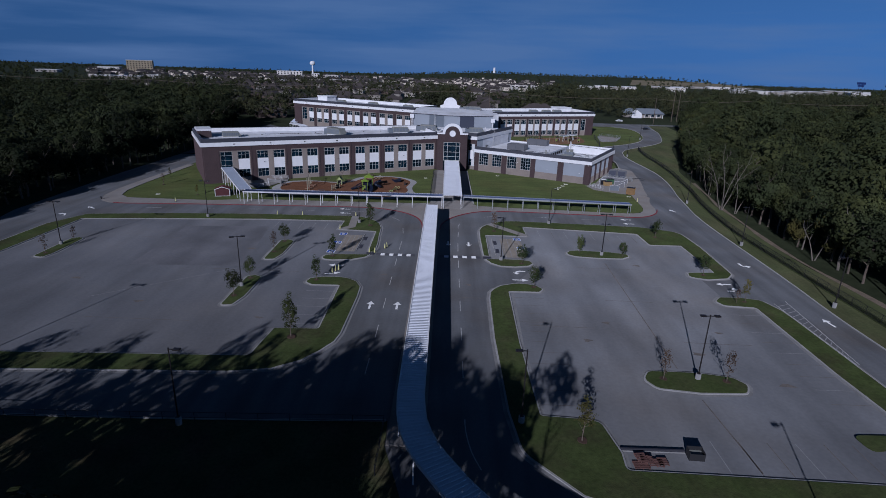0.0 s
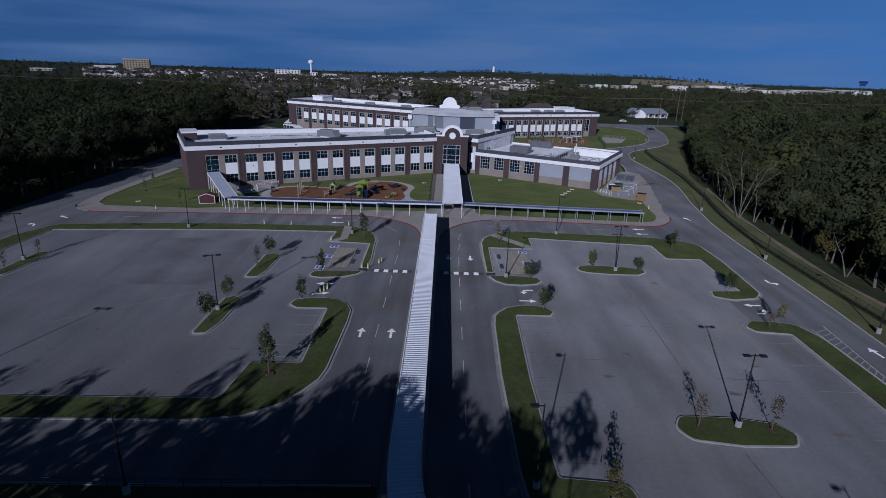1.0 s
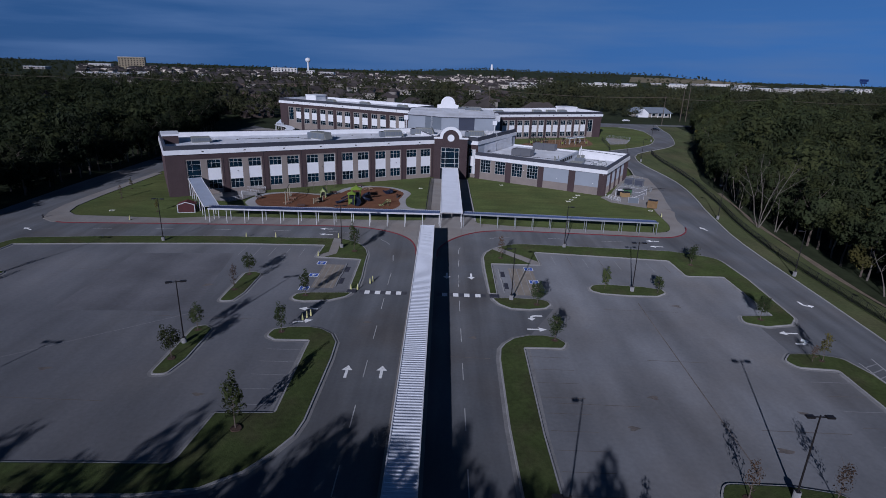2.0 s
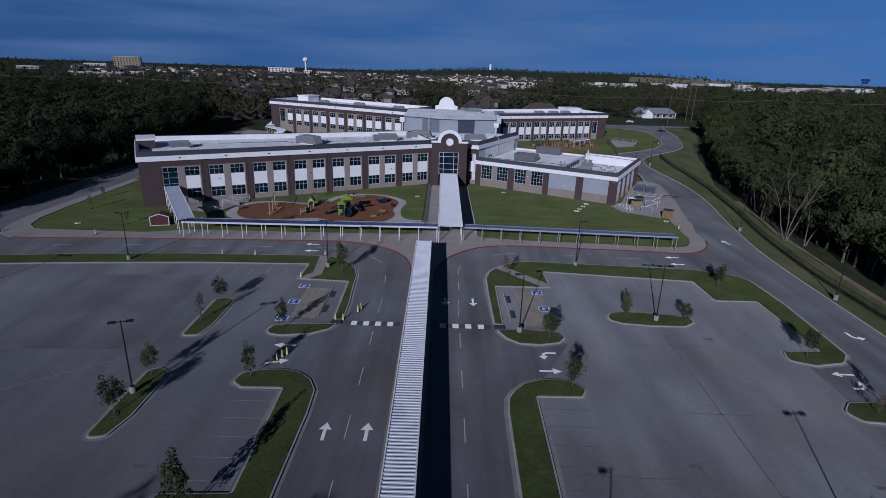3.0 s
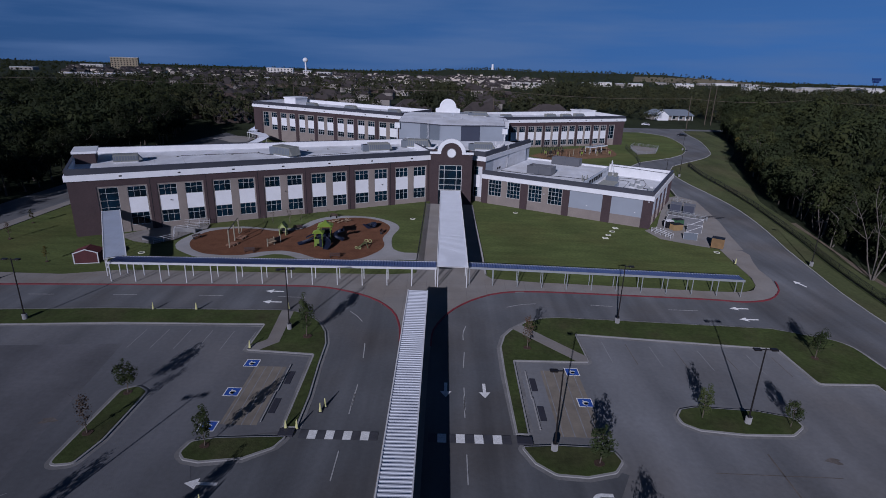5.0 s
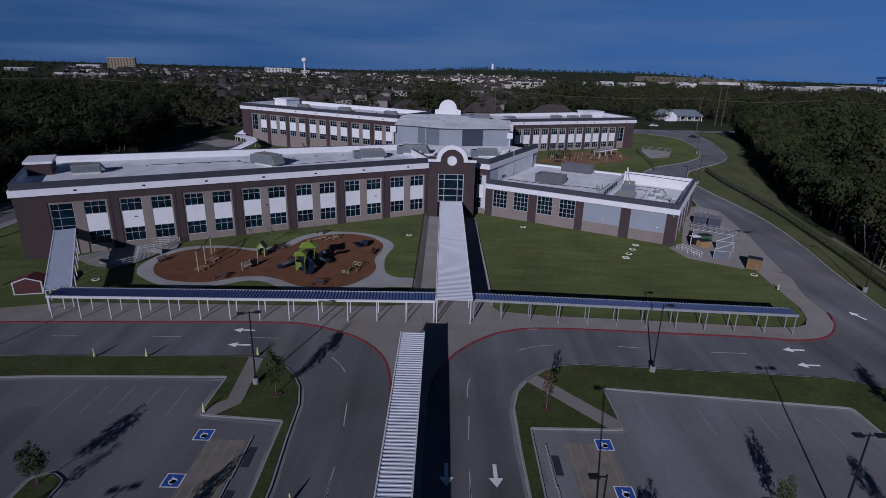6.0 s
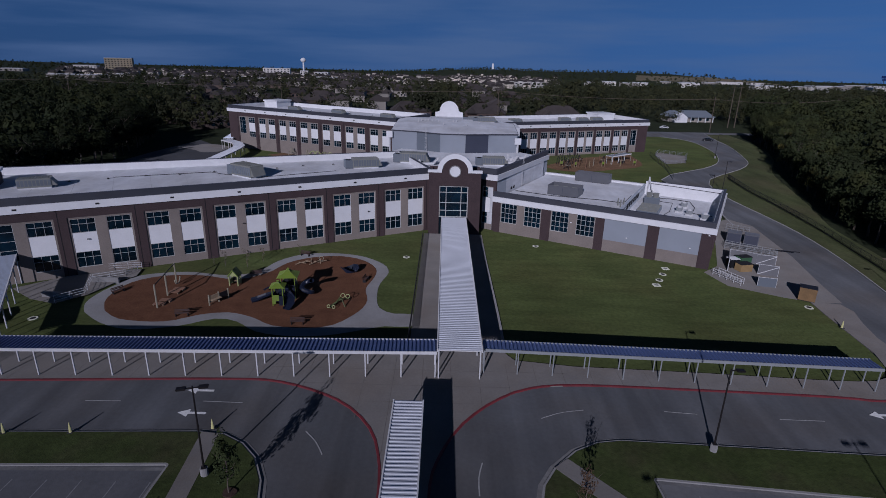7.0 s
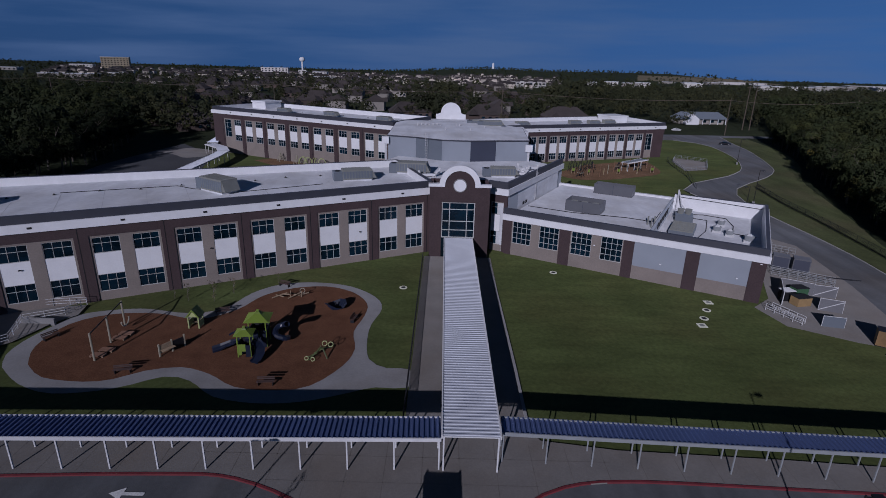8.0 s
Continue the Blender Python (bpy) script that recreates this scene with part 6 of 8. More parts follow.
rod_cluster("log_climber", "low climber of crossed weathered logs", PG(-21.5, 166.4), [((-2.2, -0.6, 0.15), (-0.4, 0.5, 0.5)), ((-1.2, 0.8, 0.15), (0.2, -0.4, 0.7)), ((0, -0.6, 0.15), (1.4, 0.6, 0.5)), ((0.4, 0.9, 0.15), (1.2, -0.7, 0.8)), ((1.2, 0.2, 0.3), (2.5, 1.0, 0.4)), ((-2.0, 0.6, 0.1), (-0.6, -0.6, 0.4)), ((0.2, 0.1, 0.0), (0.2, 0.1, 1.0)), ((1.6, 0.3, 0), (1.7, 0.4, 0.9))], [((1.7, 0.7, 0.8), 0.35, 1.2)], M_WOOD, M_CREAM)
M_BENCH = mat("brown_bench_slat", (0.075, 0.045, 0.038), 0.7, var=0.2, scale=2.0, fine=0.1)
bench = None
for x, y, a in ((-18.1, 145.2, 4), (-23.2, 170.2, -20), (-45.4, 153.4, 60), (-33.4, 146.7, 12), (-11.5, 160.0, 80), (-28.5, 160.9, 20)):
    if bench is None:
        bench = thing("bench", PG(x, y) @ pose(0, 0, 0, 0, 0, a), "dark brown slatted park bench at the mulch edge", "bench", "playground benches")
        parts("seat_slat", ((-0.9, -0.22, 0.43, 0.9, -0.1, 0.47), (-0.9, -0.06, 0.43, 0.9, 0.06, 0.47), (-0.9, 0.1, 0.43, 0.9, 0.22, 0.47)), M_BENCH, bench)
        parts("back_slat", ((-0.9, 0.22, 0.55, 0.9, 0.26, 0.67), (-0.9, 0.24, 0.72, 0.9, 0.28, 0.84)), M_BENCH, bench)
        for x0 in (-0.75, 0.7):
            part("leg", boxes((x0, -0.2, 0, x0 + 0.06, 0.26, 0.42)), M_IRON, bench)
    else:
        copy_thing(bench, PG(x, y) @ pose(0, 0, 0, 0, 0, a))
# pale shrubs at the wall
SHRUB_STEM = trunk_mesh("stem", 2.6, 0.03, 9, M_PALE, 0.9, 0.05, 0.12)
SHRUB = quads_mesh("foliage", crown_quads(0.2, 3.2, 0.55, 12, 9, 0.14), leaf_mat("dry_shrub_leaf", (0.16, 0.14, 0.1)))
for x, y, s in ((-34.6, 164.6, 1.0), (-31.1, 164.6, 1.15), (-29.4, 167.2, 0.95), (-24.5, 171.6, 0.6), (-36.6, 165.0, 0.6)):
    t = thing("shrub", pose(x, y, gz(x, y)) @ Matrix.Scale(s, 4), "dry pale shrub beside the brick wall", "shrub", "wall shrubs")
    share("foliage", SHRUB, t)
    share("stem", SHRUB_STEM, t)

# ---- terrace, railings and shed at the west door ----
sheet("terrace", [(-60.5, 153.5), (-55.5, 150.2), (-51.6, 149.0), (-49.0, 152.0), (-47.6, 156.8), (-46.0, 159.2), (-46.6, 162.0), (-50.5, 161.2), (-56, 158.3)], 0.25, M_WALK, "pale concrete terrace and ramp at the side door", "terrace", 4.0)


def railing(name, label, pts, h=1.05, bars=(0.35, 0.7, 1.05), material=M_STEEL, step=1.8, dz=0.25):
    t = thing(name, pose(0, 0, 0), label, "railing")
    line = [Vector((x, y, gz(x, y) + dz)) for x, y in pts]
    for a, b in zip(line, line[1:]):
        n = max(1, round((b - a).length / step))
        for k in range(n + 1):
            p = a.lerp(b, k / n)
            bm = bmesh.new()
            tube(bm, p, p + Vector((0, 0, h)), 0.035, sides=6)
            part("post", bm, material, t)
        for z in bars:
            bm = bmesh.new()
            tube(bm, a + Vector((0, 0, z)), b + Vector((0, 0, z)), 0.03, sides=6)
            part("rail", bm, material, t)
    return t


railing("railing", "pale steel handrail along the ramp", [(-55.0, 159.6), (-50.5, 161.4), (-46.7, 162.2)])
railing("railing", "pale steel handrail along the ramp", [(-51.0, 156.8), (-47.4, 159.0), (-46.8, 161.2)])
railing("railing", "pale steel handrail round the terrace", [(-51.5, 149.2), (-49.2, 152.0), (-51.2, 156.8)])
for y0, y1, x0, x1 in ((151.0, 151.4, -54.5, -50.6), (156.6, 156.9, -51.4, -47.2)):
    solid("terrace_wall", boxes((x0, y0, 0, x1, y1, 0.95)), M_KERB, "low concrete terrace wall", "wall")
shed = thing("shed", PG(-57.3, 139.2) @ pose(0, 0, -0.07, 0, 0, 14), "small dark red shed with white trim", "shed")
M_SHED = mat("dark_red_boards", (0.09, 0.022, 0.024), 0.8, var=0.15, scale=1.0, fine=0.15)
part("front_wall", extrude_xz(bmesh.new(), [(-1.75, 0), (1.75, 0), (1.75, 1.75), (0, 2.35), (-1.75, 1.75)], -0.05, 0.05), M_SHED, shed)
part("side_wall", boxes((-1.75, 0.05, 0, -1.65, 2.6, 1.72)), M_SHED, shed)
part("side_wall", boxes((1.65, 0.05, 0, 1.75, 2.6, 1.72)), M_SHED, shed)
part("roof", extrude_xz(bmesh.new(), [(-1.95, 1.7), (0, 2.38), (1.95, 1.7), (1.95, 1.78), (0, 2.46), (-1.95, 1.78)], 0.06, 2.7), M_SHED, shed)
for q in ([(-1.85, 0), (-1.68, 0), (-1.68, 1.8), (-1.85, 1.75)], [(1.68, 0), (1.85, 0), (1.85, 1.75), (1.68, 1.8)], [(-1.85, 1.72), (0, 2.35), (0, 2.52), (-1.9, 1.87)], [(1.85, 1.72), (0, 2.35), (0, 2.52), (1.9, 1.87)], [(-1.7, 0), (1.7, 0), (1.7, 0.14), (-1.7, 0.14)]):
    part("trim", extrude_xz(bmesh.new(), q, -0.1, -0.05), M_STEEL, shed, "white board")

# ---- fence and rail along the canopy walk ----
railing("walk_fence", "dark iron fence along the entrance walk", [(-3.75, 139.5), (-3.75, 183)], 1.3, (0.15, 1.3), M_IRON, 2.4, 0.1)
bm = bmesh.new()
for k in range(340):
    y = 139.5 + k * 0.128
    z = gz(-3.75, y)
    box(bm, -3.758, y - 0.008, z + 0.2, -3.742, y + 0.008, z + 1.4)
tagged(part("fence_bars", bm, M_IRON), "thin upright bars of the iron walk fence", "fence", kind="stuff")
kerb_line("walk_kerb", [(7.7, 139.2), (7.7, 150), (7.5, 165), (7.2, 184)], M_KERB, "pale concrete kerb beside the entrance walk", 0.22, 0.3)
FENCE = spline([(65.2, 40), (65.2, 60), (65.3, 90), (65.8, 112), (66.8, 126), (69.9, 146), (74.0, 164), (76.6, 178), (79.2, 192), (80.6, 203), (81.6, 215), (82.0, 228), (83.8, 243)], 3.0)
f = thing("wire_fence", pose(0, 0, 0), "dark chain-link fence along the grass verge", "fence")
for p in FENCE:
    bm = bmesh.new()
    z = gz(*p)
    tube(bm, (p[0], p[1], z), (p[0], p[1], z + 1.5), 0.035, sides=5)
    part("post", bm, M_IRON, f)
for z in (0.1, 1.45):
    bm = bmesh.new()
    for a, b in zip(FENCE, FENCE[1:]):
        tube(bm, (a[0], a[1], gz(*a) + z), (b[0], b[1], gz(*b) + z), 0.022, sides=4, cap=False)
    part("rail", bm, M_IRON, f)
bm = bmesh.new()
for a, b in zip(FENCE, FENCE[1:]):
    a, b = Vector((*a, gz(*a) + 0.1)), Vector((*b, gz(*b) + 0.1))
    n = 16
    for k in range(n):
        for u, v in ((k, k + 4), (k + 4, k)):
            p, q = a.lerp(b, u / n), a.lerp(b, v / n)
            tube(bm, p, q + Vector((0, 0, 1.35)), 0.011, sides=3, cap=False)
ob = part("mesh_infill", bm, M_IRON, f, "dark woven wire")
ob["kind"] = "stuff"
# longer grass with the fence's shadow put into its dark colour
bm = bmesh.new()
ribbon(bm, [Vector(p) for p in FENCE], 1.3, 0.045, -0.25)
solid("uncut_strip", bm, mat("shaded_uncut_grass", (0.034, 0.042, 0.016), 0.95, var=0.35, scale=0.5, fine=0.3, fscale=3.0, bump=0.8, bscale=5, spec=0.1), "uncut grass under the wire fence, darkened with the fence's shadow", "grass")
sheet("dirt_strip", spline([(x - 0.1 + 0.5 * math.sin(y * 0.21), y) for x, y in WOOD_LINE[1:9]], 4.0) + spline([(x + 0.9, y) for x, y in WOOD_LINE[1:9]], 4.0)[::-1], 0.045, mat("bare_earth", (0.115, 0.09, 0.066), 0.95, var=0.3, scale=0.4, fine=0.25, fscale=4.0, bump=0.5, bscale=6), "bare earth strip along the wood", "earth")
railing("lawn_fence", "low dark fence along the service road", [(-60, 45.9), (-36, 46.3), (-4.9, 47.2), (-4.9, 40)], 1.1, (0.5, 1.1), M_IRON, 3.0, 0.0)

# ---- roof plant ----
def hvac(m, lx, ly, lz, label="grey rooftop air handling unit", fans=2):
    t = thing("rooftop_unit", m, label, "air conditioner", "rooftop units")
    part("curb", boxes((-lx / 2 + 0.1, -ly / 2 + 0.1, 0, lx / 2 - 0.1, ly / 2 - 0.1, 0.3)), M_ROOF, t)
    bm = boxes((-lx / 2, -ly / 2, 0.3, lx / 2, ly / 2, lz))
    bmesh.ops.bevel(bm, geom=list(bm.edges), offset=0.04, segments=1, affect="EDGES")
    part("housing", bm, M_HVAC, t)
    n = max(3, int(lx / 0.5))
    for k in range(n):
        x = -lx / 2 + (k + 0.5) * lx / n
        part("louvre", boxes((x - lx / n * 0.38, -ly / 2 - 0.03, 0.55, x + lx / n * 0.38, -ly / 2 - 0.004, lz - 0.25)), M_GREY2, t)
    part("hood", extrude_xz(bmesh.new(), [(lx / 2, lz - 0.2), (lx / 2 + 0.7, 0.6), (lx / 2 + 0.7, 0.5), (lx / 2, 0.5)], -ly / 2 + 0.1, ly / 2 - 0.1), M_HVAC, t)
    for k in range(int(lx / 0.4)):
        x = -lx / 2 + 0.2 + k * 0.4
        part("roof_seam", boxes((x - 0.02, -ly / 2 + 0.06, lz + 0.001, x + 0.02, ly / 2 - 0.06, lz + 0.05)), M_HVAC, t)
    if fans:
        part("condenser_box", boxes((-lx / 2 - 1.5, -ly / 2 + 0.3, 0.1, -lx / 2 - 0.02, ly / 2 + 0.3, lz * 0.8)), M_GREY2, t, "darker condenser box")
        bm = bmesh.new()
        tube(bm, (-lx / 2 - 0.75, 0.3, lz * 0.8), (-lx / 2 - 0.75, 0.3, lz * 0.8 + 0.1), 0.5, sides=14)
        part("fan_guard", bm, M_DARK, t)
    return t


def on_west(x, y, z=11.2, a=0):
    return WEST @ pose(x, y, z, 0, 0, a)


hvac(on_west(41.6, 11.0, 11.2, -62), 5.6, 2.9, 2.3)
hvac(on_west(64.6, 11.6, 11.2, -10), 5.2, 2.6, 2.0)
hvac(on_west(9.5, 13.5, 11.2, 0), 4.6, 2.4, 1.7, fans=0)
hvac(pose(-6.6, 200.0, 11.3, 0, 0, -5), 5.6, 2.6, 2.2)
hvac(pose(10.4, 199.0, 11.3, 0, 0, 2), 4.6, 2.0, 1.9)
hvac(pose(11.5, 240.5, 15.9, 0, 0, 0), 4.6, 2.2, 1.6)
hvac(pose(8.2, 245.5, 15.6, 0, 0, 0), 3.2, 1.8, 1.5)
for m, n in ((BACK_W @ pose(0, 0, 11.25), ((22, 9), (40, 10), (60, 9))), (BACK_E @ pose(0, 0, 11.25), ((12, 9), (33, 10), (40, 9), (47, 10)))):
    for x, y in n:
        hvac(m @ pose(x, y, 0), 4.2, 2.0, 1.5, fans=0)
# raised stair heads
for m, x0, x1, y0, y1, nm in ((WEST @ pose(0, 0, 0), 0.46, 4.2, 13.5, 20.5, "stair_head"), (BACK_W, 3.0, 9.0, 14, 21, "stair_head"), (BACK_E, 50.0, 57.5, 13, 20, "stair_head")):
    t = thing(nm, m, "white-capped stair head standing on the roof", "stair head", "stair heads")
    part("wall", boxes((x0, y0, 11.2, x1, y1, 13.3)), M_BRICK if x0 < 1 else M_WHITE, t)
    part("cap", boxes((x0 - 0.3, y0 - 0.3, 13.3, x1 + 0.3, y1 + 0.3, 13.75)), M_WHITE, t)
# screens and pipes on the low roof
M_SCREEN = mat("screen_panel", (0.13, 0.135, 0.15), 0.6, var=0.08, scale=0.5, fine=0.04)
for x, y, lx, ly, a in ((10.6, 11.4, 6.2, 3.9, 0), (12.1, 27.9, 7.6, 3.0, 0)):
    t = thing("roof_screen", EAST @ pose(x, y, 6.9, 0, 0, a), "dark grey screened rooftop unit", "air conditioner", "roof screens")
    for r in ((-lx / 2, -ly / 2, 0.1, lx / 2, -ly / 2 + 0.08, 2.0), (-lx / 2, ly / 2 - 0.08, 0.1, lx / 2, ly / 2, 2.0), (-lx / 2, -ly / 2 + 0.08, 0.1, -lx / 2 + 0.08, ly / 2 - 0.08, 2.0), (lx / 2 - 0.08, -ly / 2 + 0.08, 0.1, lx / 2, ly / 2 - 0.08, 2.0)):
        part("screen", boxes(r), M_SCREEN, t)
    part("inner_unit", boxes((-lx / 2 + 0.3, -ly / 2 + 0.3, 0, lx / 2 - 0.3, ly / 2 - 0.3, 1.2)), M_DARK, t)
    for k in range(3):
        bm = bmesh.new()
        tube(bm, (-lx / 3 + k * lx / 3.2, 0, 1.2), (-lx / 3 + k * lx / 3.2, 0, 1.6), 0.6, sides=12)
        part("fan", bm, M_HVAC, t)
    part("panel_joint", boxes((-0.03, -ly / 2 - 0.012, 0.1, 0.03, -ly / 2 - 0.001, 2.0)), M_GREY3, t)


def pipe_run(name, label, pts, r=0.06, material=M_IRON, m=None):
    bm = bmesh.new()
    for a, b in zip(pts, pts[1:]):
        tube(bm, a, b, r, sides=6)
    ob = part(name, bm, material)
    if m is not None:
        ob.matrix_basis = m
    return tagged(ob, label, "pipe")


pipe_run("gas_pipe", "thin dark gas pipe along the roof", [(1.0, 8.5, 7.0), (9, 8.5, 7.0), (18, 10.5, 7.0), (22.5, 10.5, 7.0), (22.5, 18, 7.0)], 0.06, M_IRON, EAST)
pipe_run("gas_pipe", "thin dark gas pipe along the roof", [(24.2, 24, 5.3), (30, 23.6, 5.3), (30.4, 16, 5.3), (29.4, 10, 5.3)], 0.05, M_IRON, EAST)
pipe_run("gas_pipe", "thin dark gas pipe along the roof", [(20, 18, 11.3), (36, 17, 11.3), (38, 14, 11.3), (44, 9, 11.3), (58, 10, 11.3)], 0.05, M_IRON, WEST)
pipe_run("gas_pipe", "thin dark gas pipe along the roof", [(26, 26, 5.3), (29, 27.5, 5.3), (33, 27, 5.3), (34.4, 22, 5.3), (34.4, 17, 5.3), (38, 16.6, 5.3)], 0.06, M_IRON, EAST)
pipe_run("gas_pipe", "thin dark gas pipe along the roof", [(24.0, 29.7, 7.7), (30, 29.7, 7.6), (38.5, 29.7, 7.3)], 0.05, M_IRON, EAST)
pipe_run("vent_pipe", "pale bent pipe in the corner of the roof yard", [(24.0, 29.2, 5.3), (24.0, 29.2, 9.2), (24.9, 28.4, 6.6), (26.2, 26.8, 5.5)], 0.13, M_STEEL, EAST)
for x, y, s in ((32.4, 21.4, 1.3), (32.0, 16.8, 1.35), (34.0, 15.4, 1.3), (36.9, 13.4, 1.5)):
    t = thing("exhaust_fan", EAST @ pose(x, y, 5.2), "bright steel drum exhaust fan with a cap", "roof vent", "exhaust fans")
    part("curb", boxes((-s * 0.5, -s * 0.5, 0, s * 0.5, s * 0.5, 0.3)), M_STEEL, t)
    bm = bmesh.new()
    tube(bm, (0, 0, 0.3), (0, 0, s * 0.75), s * 0.42, s * 0.5, sides=14)
    part("drum", bm, M_GALV, t)
    bm = bmesh.new()
    tube(bm, (0, 0, s * 0.75), (0, 0, s * 0.92), s * 0.3, s * 0.16, sides=12)
    part("cap", bm, M_STEEL, t)
t = thing("intake_unit", EAST @ pose(26.3, 21.0, 5.2, 0, 0, 8), "grey kitchen exhaust housing with round hoods", "air conditioner")
part("housing", boxes((-1.6, -1.5, 0, 1.4, 1.5, 1.3)), M_GREY2, t)
for x, y in ((-0.7, 0.4), (0.6, 0.5)):
    bm = bmesh.new()
    tube(bm, (x, y, 1.3), (x, y, 2.2), 0.5, 0.62, sides=12)
    part("hood", bm, M_HVAC, t)
for k in range(6):
    g = tagged(part("wall_vent", boxes((WX + 0.004, 9.5 + k * 2.2, 6.0, WX + 0.05, 11.0 + k * 2.2, 7.0)), M_DARK), "dark louvre in the wall of the roof yard", "vent", "wall vents")
    g.matrix_basis = EAST
for x, y in ((22.6, 7.0), (21.9, 8.2), (22.8, 9.0)):
    t = thing("roof_pipe", EAST @ pose(x, y, 6.9), "upright pipe stub on the low roof", "roof vent", "vent pipes")
    bm = bmesh.new()
    tube(bm, (0, 0, 0), (0, 0, 1.5), 0.12, sides=8)
    part("pipe", bm, M_HVAC, t)
t = thing("louvred_unit", EAST @ pose(26.9, 13.4, 5.2), "flat grey louvred kitchen unit on the roof", "air conditioner")
part("housing", boxes((-1.9, -3.4, 0, 1.9, 3.4, 0.9)), M_GREY2, t)
for k in range(9):
    part("louvre", boxes((-1.8, -3.2 + k * 0.72, 0.9, 1.8, -2.8 + k * 0.72, 1.1)), M_HVAC, t)


def ladder(m, h, label="galvanised steel ladder on the wall"):
    t = thing("ladder", m, label, "ladder")
    for x in (-0.22, 0.22):
        bm = bmesh.new()
        tube(bm, (x, 0, 0), (x, 0, h), 0.03, sides=6)
        part("rail", bm, M_STEEL, t)
    for k in range(int(h / 0.35)):
        bm = bmesh.new()
        tube(bm, (-0.22, 0, 0.2 + k * 0.35), (0.22, 0, 0.2 + k * 0.35), 0.02, sides=5)
        part("rung", bm, M_STEEL, t)


ladder(pose(-4.6, 215.6, 11.3, 0, 0, -22), 5.6)
ladder(EAST @ pose(0.25, 14.0, 6.9, 0, 0, 90), 6.2)
for k in range(2):
    for j in range(4):
        y = 8.0 + k * 9.5 + j * 1.3
        g = tagged(part("wall_vent", boxes((0.004, y, 7.2, 0.06, y + 0.9, 7.75)), M_DARK), "small dark louvre in the grey wall", "vent", "wall vents")
        g.matrix_basis = EAST
for x, y in ((-7.4, 236), (-6.5, 237.2), (-5.4, 236.2), (-4.6, 237.4), (-3.6, 236.4), (-2.6, 237), (-1.8, 236), (2.2, 237), (3.0, 236.4), (-0.5, 228), (5.4, 227.6), (9, 233)):
    t = thing("roof_pipe", pose(x, y, 15.8), "short pale vent pipe on the hall roof", "roof vent", "vent pipes")
    bm = bmesh.new()
    tube(bm, (0, 0, -0.3), (0, 0, 0.8), 0.12, sides=8)
    part("pipe", bm, M_STEEL, t)
    bm = bmesh.new()
    tube(bm, (0, 0, 0.8), (0, 0, 0.95), 0.22, 0.15, sides=8)
    part("cap", bm, M_STEEL, t)
# tangle of ducts on the core roof
for x, y, a in ((-3.5, 196.5, 20), (-2.0, 198, 70), (-4.6, 195.2, 110), (13.5, 200.0, 20), (15.2, 203, 60), (17, 206.5, 30), (14.6, 205.5, 100), (16.2, 201.4, 140)):
    t = thing("duct", pose(x, y, 11.3, 0, 0, a), "white insulated duct on the roof", "duct", "roof ducts")
    part("run", boxes((-1.3, -0.25, 0.25, 1.3, 0.25, 0.7)), M_WHITE, t)
    part("foot", boxes((-1.0, -0.2, 0, -0.85, 0.2, 0.25)), M_STEEL, t)
    part("foot", boxes((0.85, -0.2, 0, 1.0, 0.2, 0.25)), M_STEEL, t)
    bm = bmesh.new()
    tube(bm, (1.3, 0, 0.47), (1.9, 0, 1.1), 0.22, sides=8)
    part("elbow", bm, M_STEEL, t)

# drains and patches on the white roofs
for m, xs, y, z in ((WEST, np.arange(8, 70, 5.7), 17.0, 11.25), (WEST, np.arange(14, 66, 11.3), 4.5, 11.25), (EAST, np.arange(3, 22, 6.1), 3.2, 6.9), (BACK_W, np.arange(8, 60, 8.5), 14.0, 11.25)):
    for n, x in enumerate(xs):
        t = thing("roof_drain", m @ pose(x + 0.6 * math.sin(n * 3.1), y + 0.5 * math.cos(n * 2.3), z), "small dark roof drain with a dome strainer", "roof drain", "roof drains")
        bm = bmesh.new()
        tube(bm, (0, 0, 0), (0, 0, 0.06), 0.28, sides=10)
        part("flange", bm, M_HVAC, t)
        bm = bmesh.new()
        tube(bm, (0, 0, 0.06), (0, 0, 0.22), 0.17, 0.08, sides=8)
        part("strainer", bm, M_IRON, t)
for n in range(11):
    g = tagged(part("membrane_seam", boxes((9.0 + n * 5.6, 1.2, 11.252, 9.05 + n * 5.6, 18.5, 11.262)), M_GREY0), "thin welded seam of the roof membrane", "roof seam", "roof seams")
    g.matrix_basis = WEST

# small fittings on the walls
for m, x, z, mt, lb in ((WEST, 16.5, 5.7, M_IRON, "small dark lamp on the white panel"), (WEST, 60.8, 5.3, M_IRON, "small dark lamp on the white panel"), (WEST, 38.6, 5.6, M_IRON, "small dark lamp on the white panel"), (EAST, 25.6, 3.3, M_WHITE, "small white lamp on the grey panel"), (EAST, 36.0, 3.3, M_WHITE, "small white lamp on the grey panel"), (EAST, 38.6, 6.0, M_WHITE, "small white lamp on the brick corner"), (EAST, 15.5, 4.5, M_WHITE, "small white lamp on the tan wall")):
    t = thing("wall_lamp", m @ pose(x, 0.1, z) @ Matrix.Scale(0.6, 4), lb, "wall lamp", "wall lamps")
    part("bracket", boxes((-0.12, -0.05, -0.06, 0.12, 0.12, 0.06)), M_IRON, t)
    bm = boxes((-0.22, -0.38, -0.12, 0.22, -0.06, 0.12))
    bmesh.ops.bevel(bm, geom=list(bm.edges), offset=0.04, segments=2, affect="EDGES")
    part("head", bm, mt, t)

